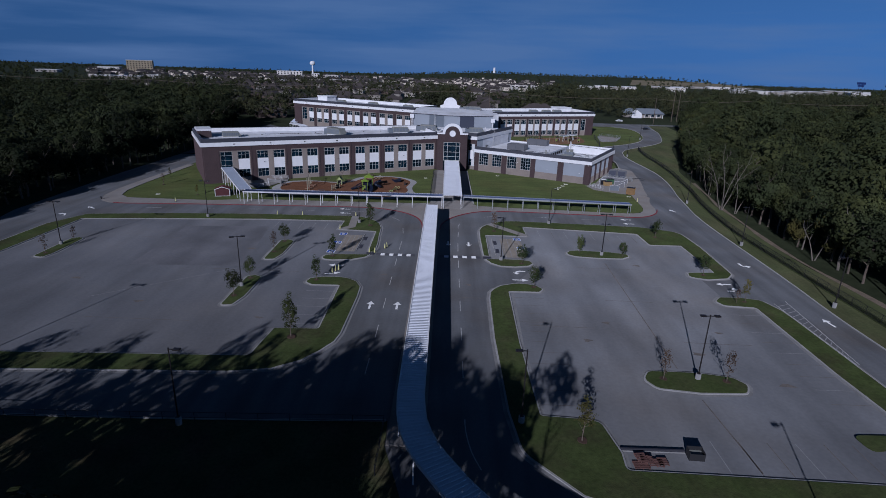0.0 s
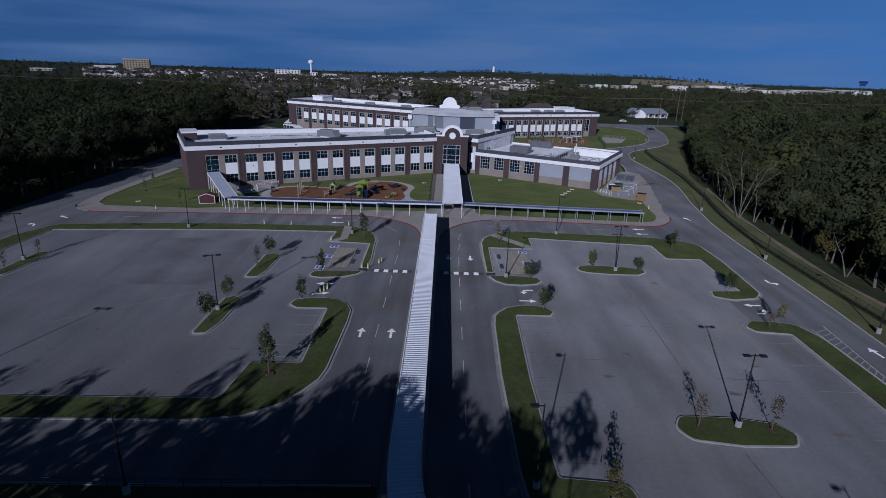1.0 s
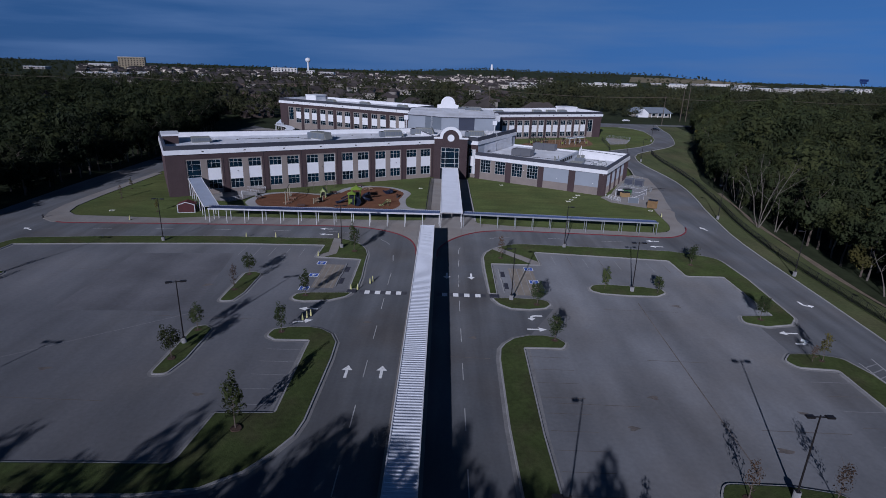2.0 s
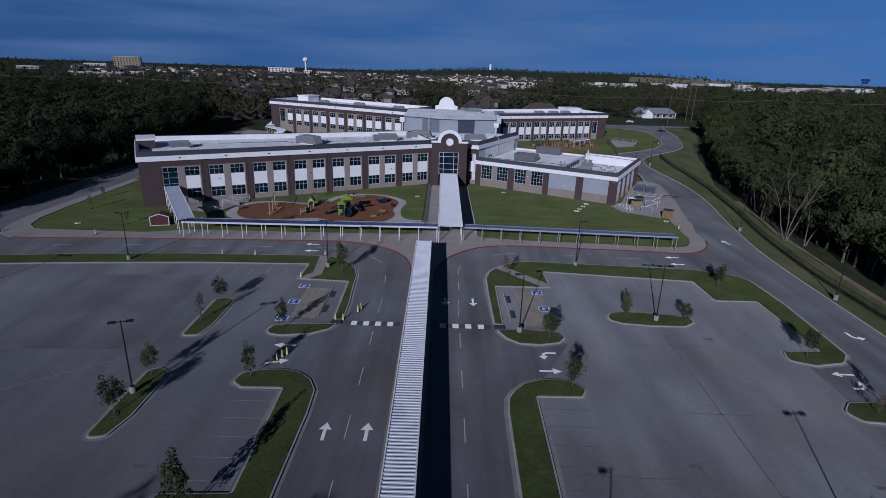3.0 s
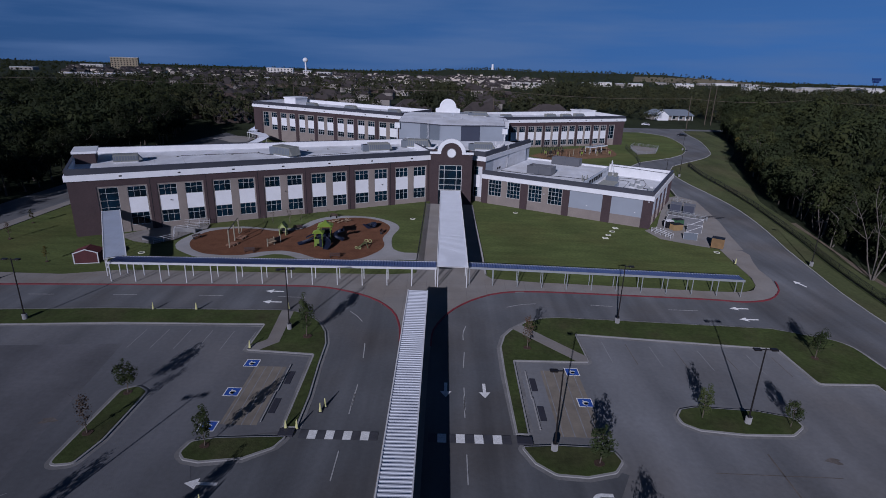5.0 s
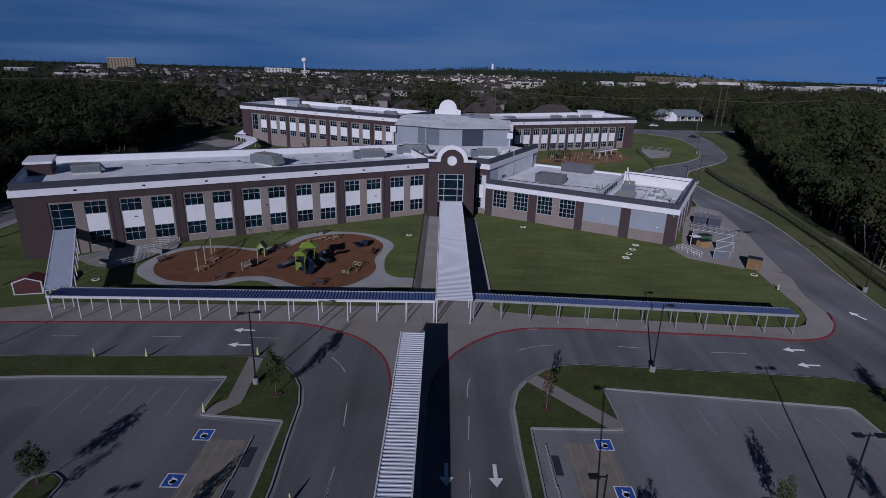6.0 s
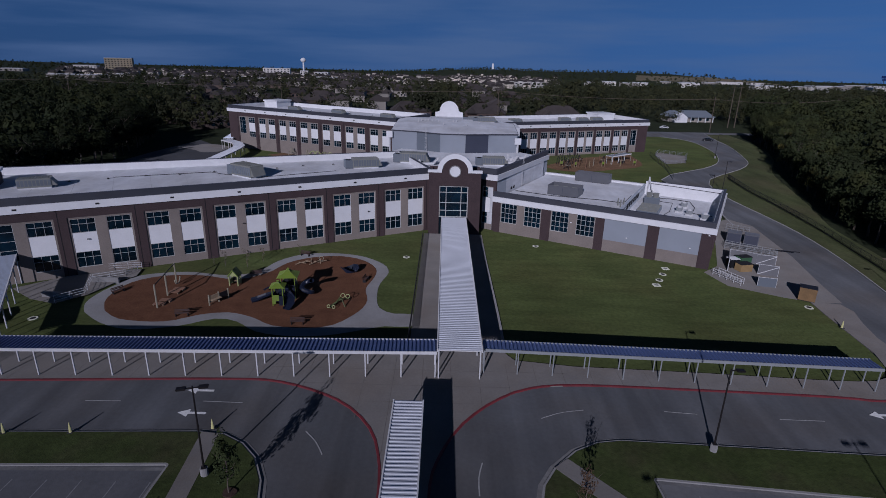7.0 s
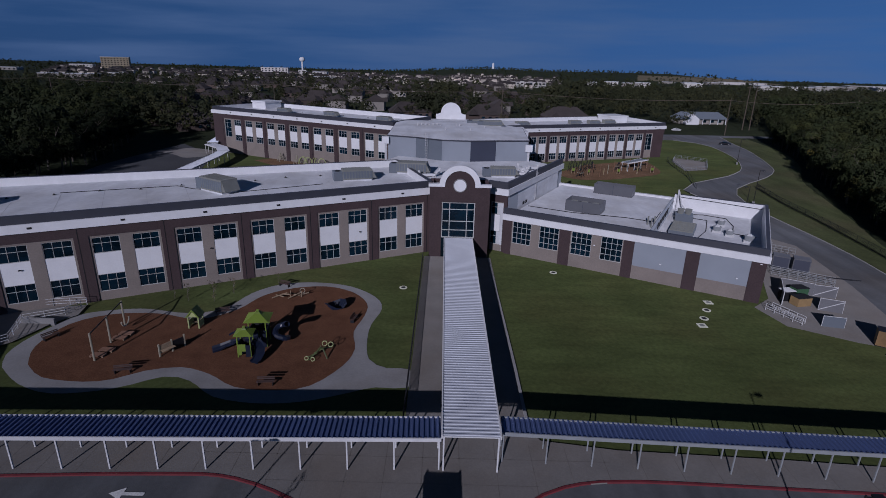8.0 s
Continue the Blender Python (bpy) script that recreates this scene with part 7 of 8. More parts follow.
# ---- service yard beside the low wing ----
sheet("service_yard", [(43.3, 167.4), (44.6, 161.7), (51.0, 157.7), (54.6, 156.2), (58.6, 156.2), (60.2, 164), (63.2, 176), (66.4, 196), (63.4, 201), (59.0, 198), (47.0, 170.5)], 0.06, M_WALK, "pale concrete service yard and steps", "yard", 4.0)
M_MESHWALL = mat("grey_screen_wall", (0.19, 0.19, 0.2), 0.7, var=0.1, scale=0.6)
yard = thing("yard_enclosure", pose(0, 0, gz(50, 166)), "grey screen walls with white frames round the bins", "enclosure")


def panel(a, b, h, mt=M_MESHWALL, nm="screen_wall", th=0.12):
    a, b = Vector(a), Vector(b)
    n = Vector((-(b - a).y, (b - a).x)).normalized() * th / 2
    bm = bmesh.new()
    prism(bm, [tuple(a + n), tuple(b + n), tuple(b - n), tuple(a - n)], 0.02, h)
    part(nm, bm, mt, yard)
    bm = bmesh.new()
    for p in (a, b):
        tube(bm, (p.x, p.y, 0), (p.x, p.y, h + 0.08), 0.06, sides=6)
    tube(bm, (a.x, a.y, h), (b.x, b.y, h), 0.05, sides=6)
    part("frame", bm, M_STEEL, yard, "white steel frame")


panel((47.7, 168.4), (50.7, 174.3), 1.9)
panel((50.7, 174.3), (54.4, 172.1), 1.9)
for a, b in (((54.4, 172.1), (57.2, 171.2)), ((52.1, 167.2), (54.7, 166.1))):
    panel(a, b, 1.8, M_MESHWALL, "gate_leaf")
    bm = bmesh.new()
    tube(bm, (a[0] - 0.03, a[1] - 0.1, 0.15), (b[0] - 0.03, b[1] - 0.1, 1.75), 0.06, sides=6)
    part("brace", bm, M_STEEL, yard, "white steel brace")
panel((49.3, 162.1), (51.8, 161.5), 1.5, M_GREY2, "gate_leaf")
for x, y, w, d, h, mt, lb in ((50.4, 168.6, 2.2, 1.5, 1.3, mat("tan_crate", (0.3, 0.2, 0.09), 0.8, var=0.15, scale=1.0), "tan bin inside the enclosure"), (51.9, 171.6, 2.0, 1.4, 1.5, mat("green_bin", (0.05, 0.12, 0.06), 0.6, var=0.1, scale=1.0), "green bin inside the enclosure"), (49.4, 170.4, 1.6, 1.4, 1.5, M_IRON, "black bin inside the enclosure")):
    t = thing("bin", pose(x, y, gz(x, y) + 0.06, 0, 0, 12), lb, "bin", "service yard bins")
    part("body", boxes((-w / 2, -d / 2, 0.08, w / 2, d / 2, h)), mt, t)
    part("lid", boxes((-w / 2 - 0.05, -d / 2 - 0.05, h, w / 2 + 0.05, d / 2 + 0.05, h + 0.08)), M_DARK if mt != M_IRON else M_STEEL, t)
for x, y in ((56.3, 184.0), (58.9, 182.6)):
    t = thing("transformer", pose(x, y, gz(x, y) + 0.06, 0, 0, -TH), "grey-green transformer cabinet in the yard", "transformer", "transformers")
    part("pad", boxes((-1.4, -1.3, 0, 1.4, 1.3, 0.15)), M_KERB, t)
    bm = boxes((-1.25, -1.1, 0.15, 1.25, 1.1, 2.2))
    bmesh.ops.bevel(bm, geom=list(bm.edges), offset=0.06, segments=2, affect="EDGES")
    part("cabinet", bm, M_SCREEN, t)
    part("door", boxes((-1.1, -1.13, 0.25, 1.1, -1.1, 2.05)), M_GREY3, t)
railing("step_rail", "pale handrails of the yard steps", [(44.4, 166.6), (46.6, 161.9)], 1.0, (0.35, 0.65, 1.0), M_STEEL, 1.2, 0.06)
railing("step_rail", "pale handrails of the yard steps", [(45.5, 167.0), (47.4, 162.6)], 1.0, (0.35, 0.65, 1.0), M_STEEL, 1.2, 0.06)
railing("yard_rail", "pale steel rail along the loading ramp", [(53.6, 181.7), (60.8, 176.9)], 1.1, (0.2, 0.5, 0.8, 1.1), M_GALV, 1.2, 0.06)
railing("yard_rail", "pale steel rail along the loading ramp", [(52.8, 180.2), (60.0, 175.6)], 1.1, (0.2, 0.5, 0.8, 1.1), M_GALV, 1.2, 0.06)
railing("yard_rail", "pale steel rail along the loading ramp", [(59.0, 192.5), (62.5, 190)], 1.4, (0.4, 0.9, 1.4), M_GALV, 1.0, 0.06)
pipe_run("barrier_arm", "dark barrier arm across the yard", [(60.4, 177.0, 1.2), (64.2, 176.0, 1.2)], 0.08)
t = thing("skip", pose(53.9, 157.2, gz(54.6, 158) + 0.06, 0, 0, -32) @ Matrix.Diagonal((0.86, 0.9, 0.95, 1)), "tan steel skip with a dark lid by the road", "skip")
M_SKIP = mat("tan_steel", (0.26, 0.155, 0.06), 0.7, var=0.2, scale=1.0, fine=0.1)
for r in ((-1.25, -0.9, 0.1, 1.25, -0.82, 2.1), (-1.25, 0.82, 0.1, 1.25, 0.9, 2.1), (-1.25, -0.82, 0.1, -1.17, 0.82, 2.1), (1.17, -0.82, 0.1, 1.25, 0.82, 2.1)):
    part("side", boxes(r), M_SKIP, t)
part("floor", boxes((-1.25, -0.9, 0, 1.25, 0.9, 0.1)), M_DARK, t)
part("lid", boxes((-1.3, -0.95, 2.1, 1.3, 0.95, 2.16)), M_IRON, t, "dark lid")
# lids in the lawn
M_CREAMCONC = mat("cream_concrete", (0.62, 0.62, 0.5), 0.8, var=0.1, scale=1.0)
for x, y, sq in ((37.4, 168.6, 1), (36.0, 166.0, 0), (34.5, 163.4, 0), (33.3, 161.3, 1), (17.2, 178.6, 0), (-6.1, 171.0, 0), (-51.5, 145.0, 0), (-74, 139, 0), (52.6, 154.4, 0)):
    z = gz(x, y) + 0.03
    t = thing("manhole", pose(x, y, z), "pale concrete manhole collar in the lawn", "manhole", "lawn manholes")
    bm = bmesh.new()
    if sq:
        box(bm, -0.55, -0.55, -0.1, 0.55, 0.55, 0.07)
    else:
        tube(bm, (0, 0, -0.1), (0, 0, 0.06), 0.58, sides=18)
    part("collar", bm, M_CREAMCONC, t)
    bm = bmesh.new()
    tube(bm, (0, 0, 0.05), (0, 0, 0.075), 0.34, sides=16)
    part("lid", bm, M_IRON if not sq else M_HVAC, t)
# bollards and signs at the path
for x, y in ((-84.2, 131.6),):
    t = thing("hydrant", pose(x, y, 0.13), "dark squat hydrant on the corner", "hydrant")
    bm = bmesh.new()
    tube(bm, (0, 0, 0), (0, 0, 0.7), 0.16, 0.13, sides=10)
    tube(bm, (-0.28, 0, 0.45), (0.28, 0, 0.45), 0.08, sides=8)
    part("body", bm, M_IRON, t)

# pallets and a bin by the lot's south edge
pen = thing("low_screen", pose(0, 0, 0.03), "low dark kerb wall with a pale edge by the lot", "wall")
part("wall", boxes((17.9, 44.55, 0, 24.0, 44.72, 0.22)), M_DKPAINT, pen)
part("edge", boxes((17.9, 44.4, 0, 24.0, 44.5, 0.06)), M_KERB, pen)
t = thing("dark_bin", pose(24.7, 43.9, 0.03, 0, 0, -4) @ Matrix.Scale(0.8, 4), "dark open bin beside the low wall", "bin")
for r in ((-0.9, -0.65, 0, 0.9, -0.58, 0.9), (-0.9, 0.58, 0, 0.9, 0.65, 1.1), (-0.9, -0.58, 0, -0.83, 0.58, 1.0), (0.83, -0.58, 0, 0.9, 0.58, 1.0)):
    part("side", boxes(r), M_DARK, t)
part("load", boxes((-0.8, -0.55, 0, 0.8, 0.55, 0.6)), M_HVAC, t)
M_PALLET = mat("reddish_timber", (0.12, 0.06, 0.05), 0.9, var=0.3, scale=2.0, fine=0.2)
for k, (x, y, a, w) in enumerate(((19.2, 42.5, 3, 1.4), (20.6, 42.7, -4, 1.3), (19.4, 43.3, 8, 1.0), (20.1, 43.6, 25, 0.8), (21.3, 42.9, 0, 0.9), (19.8, 43.0, -12, 1.1))):
    t = thing("pallet", pose(x, y, 0.03 + 0.13 * (k % 3), 0, 0, a), "broken reddish timber pallet in a heap", "pallet", "heaped pallets")
    for j in range(5):
        part("slat", boxes((-w / 2, -0.5 + j * 0.22, 0.09, w / 2, -0.36 + j * 0.22, 0.12)), M_PALLET, t)
    for j in (-1, 0, 1):
        part("bearer", boxes((j * w * 0.45 - 0.04, -0.5, 0, j * w * 0.45 + 0.04, 0.52, 0.09)), M_PALLET, t)

# ---- behind the school ----
M_MULCH2 = mat("pale_wood_mulch", (0.14, 0.085, 0.05), 0.95, var=0.25, scale=0.3, fine=0.3, fscale=5.0, bump=0.8, bscale=14, spec=0.1)
sheet("rear_mulch", spline([(31, 254), (36, 248), (44, 248), (53, 252), (62, 257), (65.5, 265), (66.5, 281)], 2.0) + [(58, 277), (44, 270)], 0.06, M_MULCH2, "pale brown mulch of the rear playground", "playground", 5.0)
sheet("rear_mulch", [(-58, 262), (-44, 250), (-30, 246), (-26, 254), (-40, 262), (-52, 268)], 0.06, M_MULCH2, "pale brown mulch of the rear playground", "playground", 5.0)
for x, y, a in ((37.0, 255.6, 0), (41.2, 254.4, 40), (45.6, 254.6, 80), (50.4, 256.4, 20), (56.2, 257.4, 60), (61.4, 259.6, 0)):
    t = thing("play_figure", PG(x, y) @ pose(0, 0, 0, 0, 0, a), "small wooden play post with a lime panel", "play structure", "rear play figures")
    for px in (-0.45, 0.45):
        bm = bmesh.new()
        tube(bm, (px, 0, 0), (px, 0, 1.9), 0.09, sides=8)
        part("post", bm, M_WOOD, t)
    part("panel", boxes((-0.4, -0.05, 0.7, 0.4, 0.05, 1.5)), M_LIME, t)
for x, y, a in ((-41.5, 255.0, 0), (-39.8, 254.2, 35), (-37.6, 253.4, 70), (-35.6, 253.0, 20)):
    t = thing("arch_climber", PG(x, y) @ pose(0, 0, 0, 0, 0, a), "tall lime arched climbing bars", "play structure", "rear arch climbers")
    for off in (-0.35, 0.35):
        bm = bmesh.new()
        for k in range(8):
            q0, q1 = (math.pi * k / 8, math.pi * (k + 1) / 8)
            tube(bm, (1.3 * math.cos(q0), off, 2.8 * math.sin(q0)), (1.3 * math.cos(q1), off, 2.8 * math.sin(q1)), 0.09, sides=6)
        part("arch", bm, M_PALELIME, t)
sheet("rear_court", [(73.0, 263.5), (81.0, 266.5), (87.3, 281.0), (79.5, 288.0), (75.5, 280)], 0.06, M_WALK, "pale concrete rear court", "court", 5.0)
# the trees' shadow over this drive is put into the asphalt colour
sheet("rear_yard", [(-88, 205), (-66, 236), (-72, 268), (-92, 290), (-97, 250), (-97, 200)], 0.05, mat("shaded_asphalt", (0.05, 0.051, 0.055), 0.9, var=0.2, scale=0.1, fine=0.12, fscale=2.0, bump=0.2, bscale=8), "asphalt service drive behind the west wing, darkened for tree shade", "road", 5.0)
canopy("rear_canopy", "white ribbed steel canopy curving behind the school", [(-66.4, 230, gz(0, 232)), (-66.1, 241, gz(0, 240)), (-65.7, 252, gz(0, 252)), (-66.2, 260, gz(0, 260)), (-69.4, 266.5, gz(0, 266)), (-75.5, 272.5, gz(0, 272))], 3.2, 3.0, M_CANOPY, rib=0.5, posts=5.0)
canopy("rear_door_canopy", "ribbed grey steel canopy at the rear door", [(-75.2, 274, gz(0, 274)), (-77.9, 291, gz(0, 288))], 3.2, 3.3, M_CANGREY, rib=0.5, posts=5.0)
canopy("shade_shelter", "flat pale steel shade roof over the rear playground", [(53.6, 261.2, gz(0, 262)), (61.8, 268.0, gz(0, 268))], 2.4, 2.6, M_GREY2, rib=0.5, posts=4.0)
for n in range(11):
    x, y = 40.5 + n * 2.1 + rng.uniform(-1, 1), 255 + n * 0.9 + rng.uniform(-5, 7)
    t = thing("rope_post", PG(x, y), "slim rust-coloured play post in the mulch", "play structure", "rear play posts")
    bm = bmesh.new()
    tube(bm, (0, 0, 0), (0.1, 0.05, rng.uniform(1.8, 3.6)), 0.11, 0.08, sides=7)
    part("post", bm, M_REDWOOD if n % 3 else M_CREAM, t)
for n in range(9):
    t = thing("bar_frame", PG(36.0 + n * 0.75, 258.6 + 0.5 * (n % 2)), "tall dark climbing bar beside the wall", "play structure", "rear climbing bars")
    bm = bmesh.new()
    tube(bm, (0, 0, 0), (0.35, 0, 2.6 + 0.6 * (n % 3)), 0.09, sides=6)
    tube(bm, (0.35, 0, 2.6 + 0.6 * (n % 3)), (1.1, 0.2, 1.4), 0.07, sides=6)
    part("bar", bm, M_IRON, t)
for x, y in ((44, 262), (52, 262), (58, 262), (38, 251), (-44, 258), (-34, 256), (-50, 262)):
    rod_cluster("rear_climber", "dark climbing frame on the rear playground", PG(x, y), [((-1.2, 0, 0), (0, 0, 2.6)), ((1.2, 0, 0), (0, 0, 2.6)), ((0, -1.2, 0), (0, 0, 2.6)), ((0, 1.2, 0), (0, 0, 2.6)), ((-1, 0.6, 0), (1, -0.6, 1.6))], [((0, 0, 1.2), 0.9, 0.0)], M_IRON if x > 0 else M_CREAM, M_CREAM)
railing("court_fence", "pale steel fence round the rear court", [(73.0, 263.5), (81.0, 266.5), (87.3, 281.0), (79.5, 288.0), (75.5, 280), (73.0, 263.5)], 1.2, (0.3, 0.75, 1.2), M_GALV, 2.2, 0.0)
railing("rear_fence", "dark fence round the rear court", [(66.5, 240.5), (69.8, 254.8), (71.4, 268), (73.3, 279)], 1.8, (0.2, 1.0, 1.8), M_IRON, 2.0, 0.0)
sheet("street", [(-30, 346), (60, 347), (160, 352), (260, 356), (260, 364), (160, 360), (60, 355), (-30, 354)], 0.05, M_ROAD, "grey street behind the school", "road", 6.0)


def car(m, col, label):
    t = thing("car", m, label, "car", "parked cars")
    body = [(-2.2, 0.35), (-2.15, 0.8), (-1.3, 0.92), (-0.7, 1.38), (0.9, 1.4), (1.55, 0.98), (2.15, 0.88), (2.25, 0.45), (2.2, 0.32)]
    bm = extrude_xz(bmesh.new(), body, -0.88, 0.88)
    bmesh.ops.bevel(bm, geom=list(bm.edges), offset=0.07, segments=2, affect="EDGES")
    part("body", bm, mat("car_paint", col, 0.3, var=0.05, metal=0.2), t)
    part("side_glass", extrude_xz(bmesh.new(), [(-1.1, 0.95), (-0.62, 1.32), (0.85, 1.33), (1.35, 0.98)], -0.9, -0.885), M_GLASS, t)
    part("side_glass", extrude_xz(bmesh.new(), [(-1.1, 0.95), (-0.62, 1.32), (0.85, 1.33), (1.35, 0.98)], 0.885, 0.9), M_GLASS, t)
    for x in (-1.4, 1.4):
        for y in (-0.8, 0.8):
            bm = bmesh.new()
            tube(bm, (x, y - 0.11, 0.33), (x, y + 0.11, 0.33), 0.33, sides=14)
            w = part("wheel", bm, M_DARK, t)
            bm = bmesh.new()
            tube(bm, (x, y - 0.12, 0.33), (x, y + 0.12, 0.33), 0.18, sides=10)
            part("rim", bm, M_STEEL, w)


car(pose(115.2, 326, gz(115, 326) + 0.03, 0, 0, 150), (0.02, 0.02, 0.025), "black car parked on the side road")
car(pose(113.5, 373, gz(116, 370) + 0.05, 0, 0, 2), (0.7, 0.7, 0.7), "white car on the street behind")
car(pose(76, 349, gz(76, 349) + 0.05, 0, 0, 2), (0.6, 0.6, 0.62), "pale car on the street behind")

# ---- houses and far town ----
M_SHINGLE = mat("brown_shingle", (0.052, 0.043, 0.04), 0.9, var=0.2, scale=0.3, fine=0.15, rand=0.35)
M_HBRICK = mat("house_brick", (0.1, 0.072, 0.06), 0.9, var=0.15, scale=0.5, rand=0.35)
M_PALEWALL = mat("pale_wall", (0.34, 0.31, 0.275), 0.8, var=0.1, scale=0.1, rand=0.15)
HOUSES = []
for k, (w, d, h, rh) in enumerate(((16, 11, 3.2, 3.6), (20, 13, 3.4, 4.4), (13, 12, 5.4, 3.8))):
    wall = bpy.data.meshes.new("wall")
    bm = boxes((-w / 2, -d / 2, -0.5, w / 2, d / 2, h))
    bm.to_mesh(wall)
    bm.free()
    wall.materials.append(M_HBRICK if k < 2 else M_PALEWALL)
    roof = bpy.data.meshes.new("roof")
    bm = bmesh.new()
    a = [bm.verts.new(p) for p in ((-w / 2 - 0.5, -d / 2 - 0.5, h - 0.1), (w / 2 + 0.5, -d / 2 - 0.5, h - 0.1), (w / 2 + 0.5, d / 2 + 0.5, h - 0.1), (-w / 2 - 0.5, d / 2 + 0.5, h - 0.1))]
    b = [bm.verts.new(p) for p in ((-w / 4, 0, h + rh), (w / 4, 0, h + rh))]
    for f in ((a[0], a[1], b[1], b[0]), (a[1], a[2], b[1]), (a[2], a[3], b[0], b[1]), (a[3], a[0], b[0])):
        bm.faces.new(f)
    gbl = [bm.verts.new(p) for p in ((-w / 2 + 1, -d / 2 - 2.2, h - 0.1), (-w / 2 + 6, -d / 2 - 2.2, h - 0.1), (-w / 2 + 3.5, -d / 2 - 2.2, h + rh * 0.6), (-w / 2 + 3.5, 0, h + rh * 0.6), (-w / 2 + 1, 0, h - 0.1), (-w / 2 + 6, 0, h - 0.1))]
    for f in ((0, 1, 2), (0, 2, 3, 4), (1, 5, 3, 2)):
        bm.faces.new([gbl[i] for i in f])
    bm.to_mesh(roof)
    bm.free()
    roof.materials.append(M_SHINGLE)
    wins = []
    for x in np.arange(-w / 2 + 7.5, w / 2 - 1.5, 3.2):
        win = bpy.data.meshes.new("window")
        bm = boxes((x, -d / 2 - 0.05, 1.0, x + 1.4, -d / 2 + 0.02, 2.5))
        bm.to_mesh(win)
        bm.free()
        win.materials.append(M_GLASS)
        wins.append(win)
    HOUSES.append([("wall", wall), ("roof", roof)] + [("window", q) for q in wins])


def house(k, x, y, a, sc=1.0, label="brick house with a brown shingle roof"):
    t = thing("house", pose(x, y, gz(x, y), 0, 0, a) @ Matrix.Scale(sc, 4), label, "house", "houses behind the school")
    for nm, me in HOUSES[k]:
        share(nm, me, t)


house(1, 62, 392, 4, 1.15, "broad house with a large brown roof")
house(1, 22, 398, -6, 1.1, "broad house with a large brown roof")
house(1, -20, 402, 8, 1.1, "broad house with a large brown roof")
island("rear_bed", [(-85.5, 260.2, 1.5), (-84.4, 264.7, 1.5), (-79.6, 262.0, 1.5), (-75.1, 253.5, 1.5), (-76.7, 249.7, 1.5), (-82.0, 252.6, 1.5)], "small grass bed with a pale kerb behind the school")
sheet("rear_path", spline([(-91, 272), (-88.3, 276), (-86.8, 281), (-81.0, 280), (-75, 276)], 1.0) + spline([(-75, 266), (-77.0, 264), (-80.1, 263.3), (-84.2, 267.3), (-87, 269)], 1.0), 0.07, M_WALK, "pale curved concrete path behind the school", "path", 4.0)
house(0, -104, 330, 30, 1.0)
house(0, -122, 345, 20, 1.0)
for j, y in enumerate(np.arange(372, 860, 34)):
    for x in np.arange(-330, 70, 26):
        if rng.uniform() < 0.3 or (y < 420 and x > -45):
            continue
        house(int(rng.integers(3)), x + rng.uniform(-5, 5), y + rng.uniform(-6, 6), rng.choice([0, 90, 180, 270]) + rng.uniform(-12, 12), rng.uniform(0.8, 1.0))
wh = thing("white_house", pose(142, 416, gz(141, 416), 0, 0, 6) @ Matrix.Diagonal((1.5, 1.15, 1.0, 1)), "white bungalow with a porch and grey roof", "house")
part("wall", boxes((-8, -4, 0, 9, 5, 3.0)), M_PALEWALL, wh)
bm = bmesh.new()
a = [bm.verts.new(p) for p in ((-9, -6, 2.9), (10, -6, 2.9), (10, 5.8, 2.9), (-9, 5.8, 2.9), (-7, 0, 6.4), (8, 0, 6.4))]
for f in ((0, 1, 5, 4), (1, 2, 5), (2, 3, 4, 5), (3, 0, 4)):
    bm.faces.new([a[i] for i in f])
part("roof", bm, M_GREY2, wh)
part("gable", extrude_xz(bmesh.new(), [(-7, 0), (-2, 0), (-2, 3), (-4.5, 5.6), (-7, 3)], -7.0, -4), M_WHITE, wh, "white gable end")
for x in (0, 3, 6, 9):
    part("porch_post", boxes((x - 0.12, -5.8, 0, x + 0.12, -5.56, 3)), M_WHITE, wh)
for x in (0.8, 3.8, 6.8):
    part("window", boxes((x, -4.06, 0.9, x + 1.3, -3.98, 2.3)), M_GLASS, wh)

# long pale commercial buildings
def hall_building(x, y, w, d, h, label, a=0.0, mt=M_PALEWALL, rows=1):
    t = thing("commercial_building", pose(x, y, gz(x, y), 0, 0, a), label, "building", "far commercial buildings")
    part("wall", boxes((-w / 2, -d / 2, -2, w / 2, d / 2, h)), mt, t)
    part("roof", boxes((-w / 2 - 0.4, -d / 2 - 0.4, h, w / 2 + 0.4, d / 2 + 0.4, h + 0.5)), M_ROOF, t)
    n = max(3, int(w / 7))
    for r in range(rows):
        for k in range(n):
            xx = -w / 2 + (k + 0.5) * w / n
            z = 1.2 + r * (h - 1) / rows
            part("window", boxes((xx - w / n * 0.2, -d / 2 - 0.08, z, xx + w / n * 0.2, -d / 2 + 0.02, z + min(2.2, (h - 1) / rows * 0.6))), M_GLASS, t)


